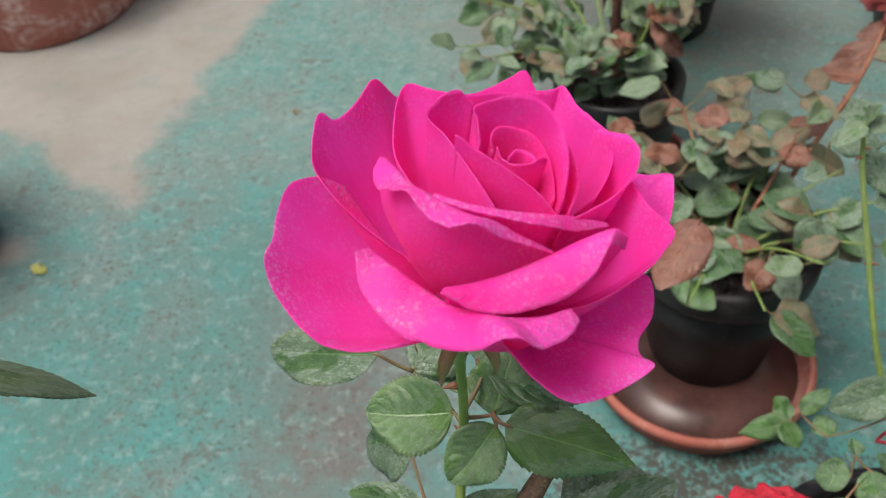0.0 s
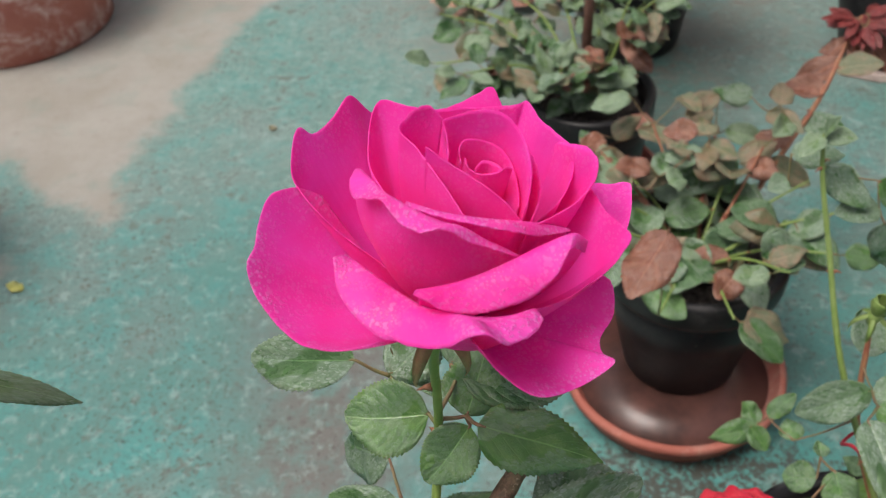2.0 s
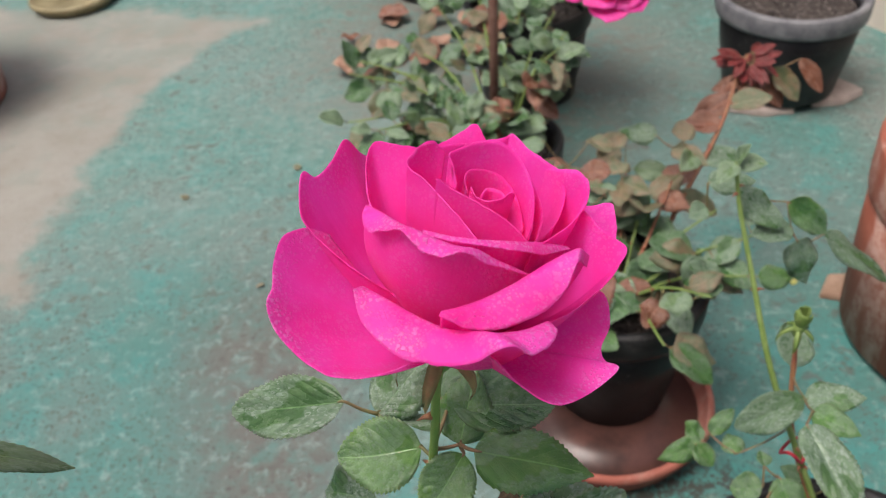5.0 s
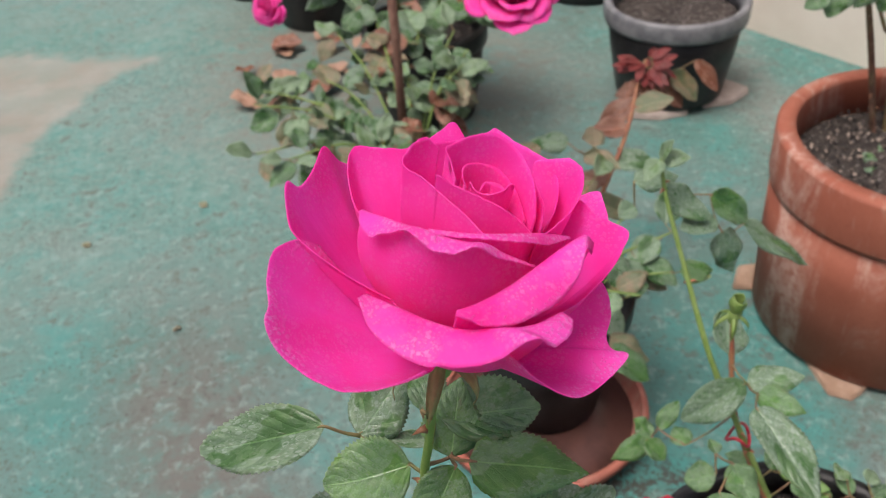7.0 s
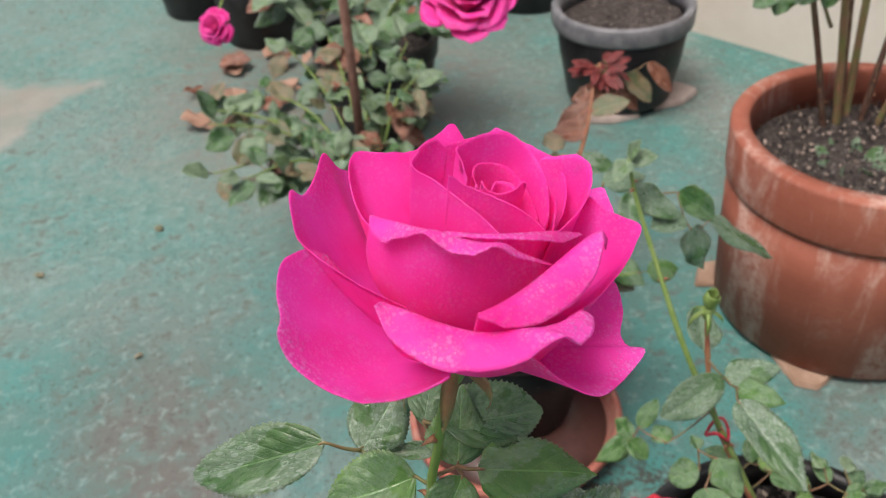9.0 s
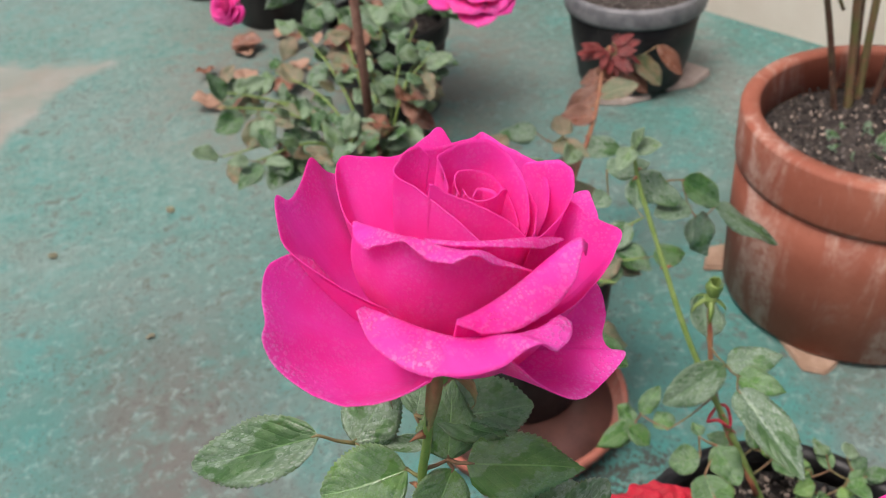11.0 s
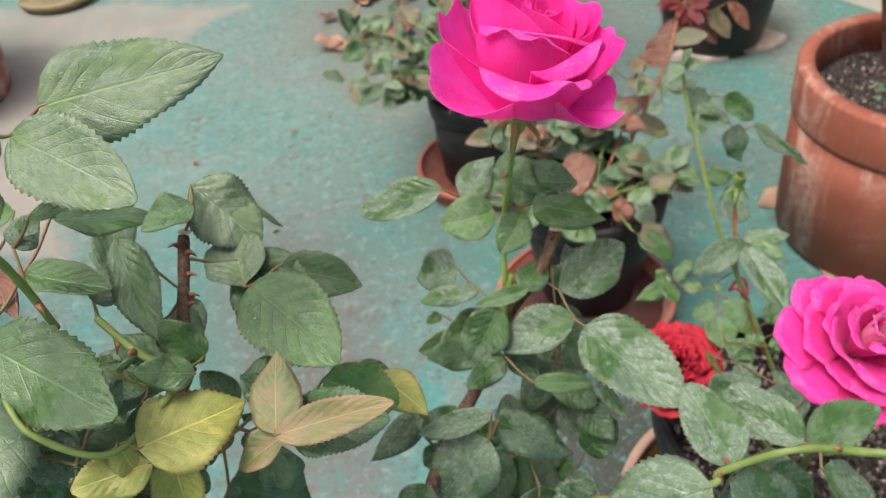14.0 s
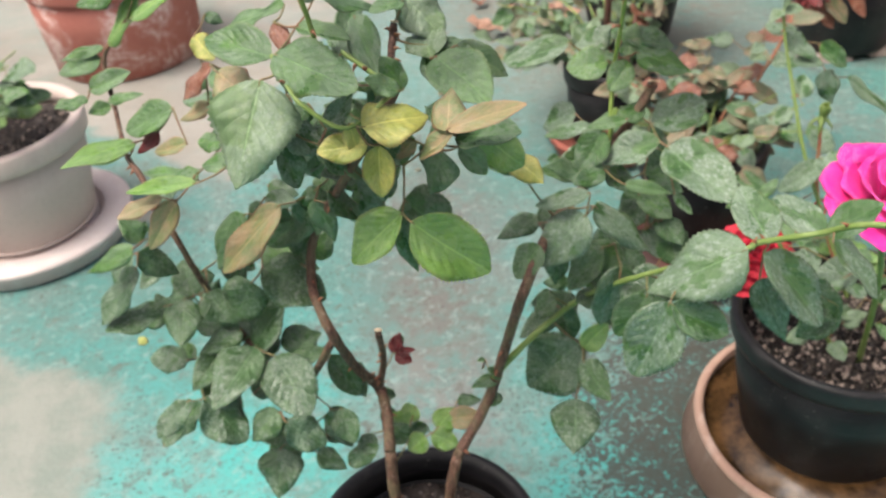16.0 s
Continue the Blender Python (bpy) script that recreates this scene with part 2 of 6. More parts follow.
terracotta = ceramic("terracotta", (0.235, 0.070, 0.043), (0.312, 0.104, 0.066), (0.56, 0.42, 0.36), 0.62, 8.0)
old_terracotta = ceramic("limed_terracotta", (0.33, 0.110, 0.084), (0.42, 0.165, 0.128), (0.68, 0.54, 0.50), 1.0, 6.5, False)
saucer_clay = ceramic("saucer_clay", (0.285, 0.086, 0.062), (0.365, 0.130, 0.096), (0.46, 0.33, 0.28), 0.35, 8.0)
beige_clay = ceramic("beige_clay", (0.37, 0.235, 0.180), (0.47, 0.325, 0.255), (0.62, 0.50, 0.43), 0.60, 9.0)
white_clay = ceramic("off_white_pot", (0.50, 0.420, 0.375), (0.56, 0.475, 0.430), (0.62, 0.54, 0.50), 0.4, 6.0)
white_saucer = ceramic("chalky_saucer", (0.52, 0.445, 0.420), (0.60, 0.530, 0.505), (0.64, 0.59, 0.57), 0.6, 9.0)


def scuffed_plastic(name):
    """Black nursery-pot plastic: thin pale scratches round the wall, dull dust and dried splashes."""
    n = Nodes(name)
    x, y, z = n.split(n.pos)[:3]
    flat = n.add("ShaderNodeCombineXYZ")
    for i, (c, k) in enumerate(((x, 14.0), (y, 14.0), (z, 260.0))):
        n.link(n.math("MULTIPLY", c, k), flat.inputs[i])
    scratch = n.step(n.noise(1.0, 3, 0.6, flat.outputs[0], 0.3), 0.64, 0.72)
    dust = n.math("MULTIPLY", n.step(n.noise(26.0, 6, 0.7), 0.48, 0.74), n.step(n.noise(260.0, 3, 0.6), 0.35, 0.65))
    splash = n.math("MULTIPLY", n.math("SUBTRACT", 1.0, n.step(n.cells(120.0), 0.10, 0.22)), n.step(n.noise(20.0, 3, 0.6), 0.52, 0.60))
    col = n.mix(n.step(n.noise(24.0, 6, 0.65), 0.32, 0.68), (0.007, 0.007, 0.008), (0.016, 0.016, 0.017))
    col = n.mix(n.math("MULTIPLY", dust, 0.28), col, (0.13, 0.12, 0.11))
    col = n.mix(n.math("MULTIPLY", scratch, 0.30), col, (0.10, 0.10, 0.10))
    col = n.mix(n.math("MULTIPLY", splash, 0.40), col, (0.17, 0.16, 0.15))
    n.set(col, n.math("ADD", 0.42, n.math("MULTIPLY", n.math("MAXIMUM", dust, splash), 0.35)), Specular_IOR_Level=0.30)
    n.bump(n.math("ADD", n.noise(60.0, 5, 0.65), n.math("MULTIPLY", scratch, -0.5)), 0.15, 0.001)
    return n.mat


black_plastic = scuffed_plastic("black_plastic")
grey_rim = plain("weathered_plastic_rim", (0.10, 0.10, 0.11), (0.20, 0.20, 0.21), 30.0, 0.5, 90.0, 0.15)


def bark_material(name):
    """Woody cane: red-brown skin with long grain, pale flecks and dark scars."""
    n = Nodes(name)
    x, y, z = n.split(n.pos)[:3]
    run = n.add("ShaderNodeCombineXYZ")
    for i, (c, k) in enumerate(((x, 420.0), (y, 420.0), (z, 60.0))):
        n.link(n.math("MULTIPLY", c, k), run.inputs[i])
    grain = n.noise(1.0, 5, 0.65, run.outputs[0])
    fleck = n.math("MULTIPLY", n.step(n.noise(340.0, 3, 0.6), 0.58, 0.68), n.step(n.noise(60.0, 3, 0.6), 0.40, 0.62))
    col = n.mix(n.step(grain, 0.36, 0.66), (0.055, 0.028, 0.020), (0.155, 0.082, 0.056))
    col = n.mix(n.math("MULTIPLY", n.step(n.noise(38.0, 4, 0.6), 0.46, 0.66), 0.55), col, (0.135, 0.120, 0.062))
    col = n.mix(n.math("MULTIPLY", fleck, 0.70), col, (0.34, 0.27, 0.21))
    n.set(col, 0.66, Specular_IOR_Level=0.30)
    n.bump(n.math("ADD", grain, n.math("MULTIPLY", fleck, 0.5)), 0.6, 0.001)
    return n.mat


bark = bark_material("cane_bark")
stem = plain("green_stem", (0.130, 0.200, 0.045), (0.190, 0.260, 0.080), 90.0, 0.5, 300.0, 0.2)
flower_stem = plain("flower_stem", (0.145, 0.235, 0.045), (0.205, 0.285, 0.070), 70.0, 0.45, 300.0, 0.2)
sepal_skin = plain("withering_sepal", (0.230, 0.150, 0.070), (0.300, 0.260, 0.100), 120.0, 0.6, 300.0, 0.2)
red_stem = plain("reddish_stem", (0.230, 0.075, 0.045), (0.280, 0.140, 0.070), 90.0, 0.5, 300.0, 0.2)
petiole = plain("leaf_stalk_skin", (0.140, 0.150, 0.055), (0.210, 0.115, 0.070), 60.0, 0.5)
cut_wood = plain("cut_wood", (0.52, 0.40, 0.26), (0.62, 0.50, 0.36), 500.0, 0.8)
wet_clay = plain("wet_brown_film", (0.022, 0.012, 0.005), (0.110, 0.060, 0.024), 45.0, 0.18, 120.0, 0.30)
brass = plain("yellow_enamel", (0.235, 0.195, 0.105), (0.32, 0.275, 0.160), 40.0, 0.5)
silt = plain("dark_silt", (0.038, 0.020, 0.017), (0.100, 0.047, 0.039), 18.0, 0.28, 40.0, 0.04)
pale_stone = plain("pinkish_stone", (0.34, 0.275, 0.245), (0.46, 0.390, 0.355), 40.0, 0.85, 200.0, 0.4)
wood_chip = plain("pale_wood", (0.25, 0.160, 0.110), (0.36, 0.245, 0.180), 34.0, 0.85, 160.0, 0.6)
dry_leaf = leaf_material("dry_leaf", (0.30, 0.16, 0.10), (0.42, 0.26, 0.19), (0.30, 0.15, 0.09), 0.0, 0.6, 0.1)
wall_paint = plain("cream_wall", (0.56, 0.50, 0.43), (0.63, 0.58, 0.51), 5.0, 0.85, 120.0, 0.2)


def soil_material(name, a, b, grit):
    n = Nodes(name)
    grain = n.cells(170.0)
    col = n.mix(n.step(n.noise(70.0, 5, 0.7), 0.35, 0.65), a, b)
    chips = n.add("ShaderNodeTexVoronoi", Scale=210.0)
    n.link(n.pos, chips.inputs["Vector"])
    pick = n.step(n.split(chips.outputs["Color"])[0], 0.70, 0.78)
    col = n.mix(n.math("MULTIPLY", pick, n.math("SUBTRACT", 1.0, n.step(chips.outputs["Distance"], 0.3, 0.5))), col, grit)
    n.set(col, 0.85)
    n.bump(grain, 0.9, 0.004)
    return n.mat


soil = soil_material("dark_potting_soil", (0.018, 0.013, 0.011), (0.050, 0.038, 0.032), (0.15, 0.13, 0.12))
gritty_soil = soil_material("gritty_potting_soil", (0.016, 0.012, 0.010), (0.048, 0.036, 0.028), (0.22, 0.18, 0.15))
def gravel_material():
    n = Nodes("gravel_chip")
    r = n.add("ShaderNodeNewGeometry").outputs["Random Per Island"]
    col = n.mix(n.step(r, 0.40, 0.82), (0.018, 0.014, 0.013), (0.19, 0.150, 0.122))
    col = n.mix(n.step(r, 0.76, 0.84), col, (0.36, 0.29, 0.24))
    n.set(col, 0.75)
    return n.mat


gravel_grey = gravel_material()


def floor_material():
    """Worn turquoise paint on concrete: bare cream concrete where the paint ends, grey scuffed tracks, dark speckled grime."""
    n = Nodes("painted_concrete")
    warp = n.add("ShaderNodeTexNoise", Scale=3.2, Detail=5.0, Roughness=0.6)
    n.link(n.pos, warp.inputs["Vector"])
    x, y, _ = n.split(n.pos)[:3]
    wx, wy, _ = n.split(warp.outputs["Color"])[:3]
    x = n.math("ADD", x, n.math("MULTIPLY", n.math("SUBTRACT", wx, 0.5), 0.16))
    y = n.math("ADD", y, n.math("MULTIPLY", n.math("SUBTRACT", wy, 0.5), 0.16))
    # the bare strip at the back: right of it runs a curve, its near edge slants
    ahead = n.math("SUBTRACT", y, 1.04)
    sq = n.math("MULTIPLY", ahead, ahead)
    curve = n.math("ADD", -0.445, n.math("ADD", n.math("MULTIPLY", sq, 0.22), n.math("MULTIPLY", n.math("MULTIPLY", sq, sq), 0.38)))
    back = n.math("MINIMUM", n.math("SUBTRACT", curve, x), n.math("SUBTRACT", n.math("ADD", y, n.math("MULTIPLY", x, 0.70)), 0.705))
    back = n.math("MINIMUM", back, n.math("SUBTRACT", n.math("SUBTRACT", 1.80, n.math("MULTIPLY", x, 0.35)), y))
    back = n.math("MINIMUM", back, n.math("MINIMUM", n.math("SUBTRACT", 0.96, n.math("SQRT", n.math("ADD", n.math("POWER", n.math("ADD", x, 0.9), 2.0), n.math("POWER", n.math("SUBTRACT", y, 1.5), 2.0)))), n.math("SUBTRACT", y, 0.93)))
    # the bare corner in front
    near = n.math("MINIMUM", n.math("SUBTRACT", -0.535, x), n.math("SUBTRACT", 0.187, n.math("ADD", y, n.math("MULTIPLY", x, 0.60))))
    near = n.math("MINIMUM", near, n.math("SUBTRACT", 0.74, n.math("SQRT", n.math("ADD", n.math("POWER", n.math("ADD", x, 1.0), 2.0), n.math("POWER", n.math("SUBTRACT", y, 0.1), 2.0)))))
    blob = n.math("SUBTRACT", 0.045, n.math("SQRT", n.math("ADD", n.math("POWER", n.math("ADD", x, 0.62), 2.0), n.math("POWER", n.math("SUBTRACT", y, 0.95), 2.0))))
    bare = n.math("MAXIMUM", n.math("MAXIMUM", back, near), blob)
    bare = n.step(n.math("ADD", bare, n.math("MULTIPLY", n.math("SUBTRACT", n.noise(18.0, 5, 0.7), 0.5), 0.10)), -0.022, 0.030)
    # paint: a duller tone, a more vivid turquoise towards low y, worn grey where feet pass
    big, mid, fine = n.noise(2.3, 5, 0.6), n.noise(13.0, 6, 0.70), n.noise(150.0, 4, 0.70)
    small, speck = n.noise(42.0, 5, 0.68), n.noise(330.0, 3, 0.6)
    vivid = n.math("SUBTRACT", 1.0, n.step(n.math("ADD", y, n.math("MULTIPLY", mid, 0.3)), 0.45, 0.95))
    far = n.math("SQRT", n.math("ADD", n.math("POWER", n.math("ADD", x, 0.1), 2.0), n.math("POWER", n.math("SUBTRACT", y, 0.2), 2.0)))
    vivid = n.math("MULTIPLY", vivid, n.math("SUBTRACT", 1.0, n.step(n.math("ADD", far, n.math("MULTIPLY", big, 0.6)), 1.0, 1.9)))
    paint = n.mix(n.step(big, 0.38, 0.62), (0.066, 0.172, 0.152), (0.124, 0.180, 0.166))
    paint = n.mix(n.math("MULTIPLY", n.step(mid, 0.44, 0.64), 0.75), paint, (0.056, 0.208, 0.192))
    paint = n.mix(n.math("MULTIPLY", vivid, n.math("MULTIPLY", n.step(mid, 0.40, 0.60), 0.8)), paint, (0.040, 0.300, 0.280))
    vivid_near = n.math("MULTIPLY", n.math("SUBTRACT", 1.0, n.step(n.math("ADD", y, n.math("MULTIPLY", mid, 0.3)), 0.25, 0.75)), n.step(n.math("ADD", mid, n.math("MULTIPLY", small, 0.4)), 0.50, 0.74))
    paint = n.mix(n.math("MULTIPLY", n.math("MULTIPLY", vivid_near, vivid), 0.85), paint, (0.050, 0.430, 0.400))
    strip = n.math("SUBTRACT", 1.0, n.step(n.math("ABSOLUTE", n.math("ADD", x, 0.115)), 0.03, 0.17))
    strip = n.math("MULTIPLY", strip, n.math("SUBTRACT", 1.0, n.step(y, 0.85, 1.30)))
    strip = n.math("MULTIPLY", strip, n.step(y, -0.9, -0.4))
    side = n.math("SUBTRACT", 1.0, n.step(n.math("ABSOLUTE", n.math("SUBTRACT", n.math("SUBTRACT", x, n.math("MULTIPLY", y, 0.35)), 0.43)), 0.02, 0.11))
    side = n.math("MULTIPLY", side, n.math("MULTIPLY", n.step(y, -0.6, -0.1), n.math("SUBTRACT", 1.0, n.step(y, 1.5, 2.1))))
    worn = n.math("MAXIMUM", strip, n.math("MULTIPLY", side, 0.8))
    worn = n.math("MAXIMUM", worn, n.math("MULTIPLY", n.step(n.noise(1.6, 5, 0.65), 0.50, 0.72), 0.65))
    worn = n.math("MULTIPLY", worn, n.step(n.math("ADD", mid, n.math("MULTIPLY", small, 0.7)), 0.58, 0.95))
    scuff = n.mix(n.step(y, 0.40, 0.62), (0.172, 0.174, 0.164), (0.118, 0.110, 0.100))
    scuff = n.mix(n.step(y, 0.95, 1.20), scuff, (0.190, 0.190, 0.176))
    paint = n.mix(n.math("MULTIPLY", worn, 0.95), paint, scuff)
    # paler green towards the far left
    pale_wash = n.math("MULTIPLY", n.step(n.math("ADD", y, n.math("MULTIPLY", big, 0.4)), 1.0, 1.6), n.math("SUBTRACT", 1.0, n.step(x, 0.0, 0.4)))
    paint = n.mix(n.math("MULTIPLY", pale_wash, n.math("MULTIPLY", n.step(small, 0.30, 0.62), 0.55)), paint, (0.205, 0.285, 0.258))
    chips = n.math("MULTIPLY", n.step(small, 0.53, 0.62), n.step(n.noise(6.0, 5, 0.7), 0.38, 0.60))
    paint = n.mix(n.math("MULTIPLY", chips, 0.80), paint, (0.090, 0.097, 0.084))
    bits = n.math("MULTIPLY", n.step(n.math("ADD", n.math("MULTIPLY", speck, 0.5), n.math("MULTIPLY", fine, 0.5)), 0.535, 0.60), n.step(n.noise(9.0, 4, 0.65), 0.36, 0.58))
    paint = n.mix(n.math("MULTIPLY", bits, 0.85), paint, (0.070, 0.064, 0.054))
    light = n.math("MULTIPLY", n.step(n.noise(60.0, 5, 0.70, None, 0.4), 0.52, 0.66), 0.52)
    paint = n.mix(light, paint, (0.225, 0.315, 0.290))
    dirt = n.math("SUBTRACT", 0.62, n.math("SQRT", n.math("ADD", n.math("POWER", n.math("MULTIPLY", n.math("SUBTRACT", x, 0.28), 1.25), 2.0), n.math("POWER", n.math("SUBTRACT", y, 1.62), 2.0))))
    dirt = n.math("MULTIPLY", n.step(dirt, 0.0, 0.35), n.step(n.math("ADD", mid, n.math("MULTIPLY", small, 0.5)), 0.58, 0.84))
    paint = n.mix(n.math("MULTIPLY", dirt, 0.70), paint, (0.165, 0.140, 0.118))
    grime = n.math("MULTIPLY", n.step(fine, 0.55, 0.64), n.step(n.noise(4.0, 5, 0.65), 0.40, 0.66))
    paint = n.mix(n.math("MULTIPLY", grime, 0.80), paint, (0.036, 0.034, 0.028))
    damp = n.math("SUBTRACT", 0.36, n.math("SQRT", n.math("ADD", n.math("POWER", n.math("SUBTRACT", x, 0.24), 2.0), n.math("POWER", n.math("SUBTRACT", y, 0.34), 2.0))))
    damp = n.math("MULTIPLY", n.step(damp, 0.0, 0.26), n.step(n.math("SUBTRACT", x, n.math("MULTIPLY", y, 0.10)), -0.06, 0.10))
    rot = n.math("ADD", n.math("MULTIPLY", fine, 0.85), n.math("ADD", n.math("MULTIPLY", small, 0.55), n.math("MULTIPLY", mid, 0.25)))
    mould = n.math("MULTIPLY", n.step(n.math("ADD", rot, n.math("MULTIPLY", damp, 0.15)), 0.80, 0.95), n.step(damp, 0.05, 0.3))
    paint = n.mix(n.math("MULTIPLY", mould, 0.92), paint, (0.046, 0.043, 0.035))
    crete = n.mix(n.step(n.noise(5.0, 6, 0.65), 0.35, 0.7), (0.232, 0.220, 0.190), (0.290, 0.282, 0.255))
    crete = n.mix(n.math("MULTIPLY", n.step(small, 0.52, 0.75), 0.45), crete, (0.185, 0.165, 0.140))
    crete = n.mix(n.math("MULTIPLY", n.step(n.math("ADD", mid, n.math("MULTIPLY", n.step(y, 1.2, 1.9), 0.14)), 0.54, 0.72), 0.45), crete, (0.17, 0.225, 0.200))
    crete = n.mix(n.math("MULTIPLY", n.math("SUBTRACT", 1.0, n.step(y, 0.55, 0.85)), 0.80), crete, n.mix(n.step(mid, 0.35, 0.65), (0.140, 0.185, 0.160), (0.215, 0.235, 0.208)))
    col = n.mix(bare, paint, crete)
    wet = n.step(n.noise(1.9, 4, 0.6), 0.5, 0.72)
    n.set(col, n.math("SUBTRACT", 0.62, n.math("MULTIPLY", wet, 0.22)), Specular_IOR_Level=0.4)
    h = n.math("ADD", n.math("MULTIPLY", fine, 0.5), n.math("ADD", n.math("MULTIPLY", small, 0.6), n.math("MULTIPLY", light, 0.25)))
    n.bump(h, 0.6, 0.003)
    return n.mat


painted_floor = floor_material()


# ---- building blocks ----
def mesh_of(name, verts, faces, mat=None, uvw=None):
    me = bpy.data.meshes.new(name)
    me.from_pydata([tuple(v) for v in verts], [], faces)
    if mat:
        me.materials.append(mat)
    if uvw is not None:
        a = me.attributes.new("leaf", "FLOAT_VECTOR", "POINT")
        a.data.foreach_set("vector", np.asarray(uvw, dtype=np.float32).ravel())
    me.polygons.foreach_set("use_smooth", [True] * len(me.polygons))
    me.update()
    return me


def part(name, me, parent, label="", at=None):
    ob = new(name, me)
    ob.parent = parent
    if at is not None:
        ob.matrix_basis = at
    if label:
        ob["label"] = label
    return ob


def thing(name, place, label, category, group=""):
    ob = new(name)
    ob.empty_display_size = 0.02
    ob.location = place
    return tagged(ob, label, category, group)


def sheet(grid, uvw, thick):
    """A thin sheet with two faces and a closed rim, from a grid of points."""
    nv, nu, _ = grid.shape
    du, dv = np.gradient(grid, axis=1), np.gradient(grid, axis=0)
    nr = np.cross(du, dv)
    nr /= np.linalg.norm(nr, axis=2, keepdims=True) + 1e-12
    verts = np.concatenate([(grid + nr * thick / 2).reshape(-1, 3), (grid - nr * thick / 2).reshape(-1, 3)])
    k = nv * nu
    faces = []
    for i in range(nv - 1):
        for j in range(nu - 1):
            a = i * nu + j
            faces.append((a, a + 1, a + nu + 1, a + nu))
            faces.append((k + a, k + a + nu, k + a + nu + 1, k + a + 1))
    ring = [j for j in range(nu)] + [i * nu + nu - 1 for i in range(1, nv)] + [(nv - 1) * nu + j for j in range(nu - 2, -1, -1)] + [i * nu for i in range(nv - 2, 0, -1)]
    for a, b in zip(ring, ring[1:] + ring[:1]):
        faces.append((a, k + a, k + b, b))
    return verts, faces, np.concatenate([uvw.reshape(-1, 3)] * 2)


def tube(points, radii, sides=8, cap=True):
    pts = [Vector(p) for p in points]
    verts, faces = [], []
    side = Vector((0.3, 0.9, 0.2))
    for i, p in enumerate(pts):
        d = (pts[min(i + 1, len(pts) - 1)] - pts[max(i - 1, 0)]).normalized()
        side = (side - d * side.dot(d)).normalized()
        other = d.cross(side)
        for s in range(sides):
            a = 2 * math.pi * s / sides
            verts.append(p + (side * math.cos(a) + other * math.sin(a)) * radii[i])
    for i in range(len(pts) - 1):
        for s in range(sides):
            a, b = i * sides + s, i * sides + (s + 1) % sides
            faces.append((a, b, b + sides, a + sides))
    if cap:
        faces.append(tuple(range(sides - 1, -1, -1)))
        faces.append(tuple(range((len(pts) - 1) * sides, len(pts) * sides)))
    return verts, faces


def smooth_line(rows, steps=6):
    """Points and radii on a smooth curve through rows of (x, y, z, radius)."""
    r = np.array(rows, float)
    ext = np.vstack([2 * r[0] - r[1], r, 2 * r[-1] - r[-2]])
    out = []
    for i in range(1, len(ext) - 2):
        for s in range(steps):
            t = s / steps
            p0, p1, p2, p3 = ext[i - 1], ext[i], ext[i + 1], ext[i + 2]
            out.append(0.5 * (2 * p1 + (p2 - p0) * t + (2 * p0 - 5 * p1 + 4 * p2 - p3) * t * t + (3 * p1 - p0 - 3 * p2 + p3) * t ** 3))
    out.append(ext[-2])
    out = np.array(out)
    return out[:, :3], np.maximum(out[:, 3], 0.0003)


def lathe(profile, sides=64, wobble=0.0, seed=1):
    """Turns a closed profile of (radius, height) round the z axis."""
    verts, faces = [], []
    m = len(profile)
    for s in range(sides):
        a = 2 * math.pi * s / sides
        for r, z in profile:
            k = 1 + wobble * noise.noise((math.cos(a) * 1.3 + seed, math.sin(a) * 1.3, z * 6))
            verts.append((r * k * math.cos(a), r * k * math.sin(a), z))
    for s in range(sides):
        for i in range(m):
            a, b = s * m + i, s * m + (i + 1) % m
            c, d = ((s + 1) % sides) * m + (i + 1) % m, ((s + 1) % sides) * m + i
            faces.append((a, d, c, b))
    return verts, faces


def leaf_mesh(name, seed, droop, fold, wave, curl=0.0, tip=0.7):
    """One leaflet: foot at the origin, tip at y = 1, width 1 across x, teeth along its edge."""
    rnd = random.Random(seed)
    nv, nu = 41, 11
    grid, uvw = np.zeros((nv, nu, 3)), np.zeros((nv, nu, 3))
    ph = rnd.uniform(0, 6)
    for i in range(nv):
        v = i / (nv - 1)
        half = 0.49 * (v / (0.5 / (0.5 + tip))) ** 0.5 * (max(0.0, 1 - v) / (tip / (0.5 + tip))) ** tip
        tooth = 1 + (0.042 if i % 2 else -0.024) * min(1, 6 * v) * (1.2 - v * 0.3) * (0.75 + 0.5 * rnd.random())
        if i in (0, nv - 1):
            half = 0.006
        for j in range(nu):
            u = 2 * j / (nu - 1) - 1
            w = half * (tooth if abs(u) > 0.99 else 1)
            x = u * w
            y = v + (0.013 if (abs(u) > 0.99 and i % 2) else 0) + 0.05 * abs(u) * half
            z = fold * abs(x) - droop * v * v * 0.5 + wave * abs(u) ** 1.5 * math.sin(v * 9 + ph + (2 if u > 0 else 0)) * half
            z += 0.040 * math.sin((v - abs(u) * 0.17) * 46) * half * (1 - abs(u)) * abs(u) * 2.2 + 0.050 * half * noise.noise((u * 1.6 + seed * 3.1, v * 3.4, seed * 0.7))
            z -= curl * abs(u) ** 3 * half
            x += 0.05 * math.sin(v * 3 + ph) * v
            grid[i, j] = (x, y, z)
            uvw[i, j] = (u, v, max(abs(u), v ** 6))
    verts, faces, uv = sheet(grid, uvw, 0.012)
    return verts, faces, uv


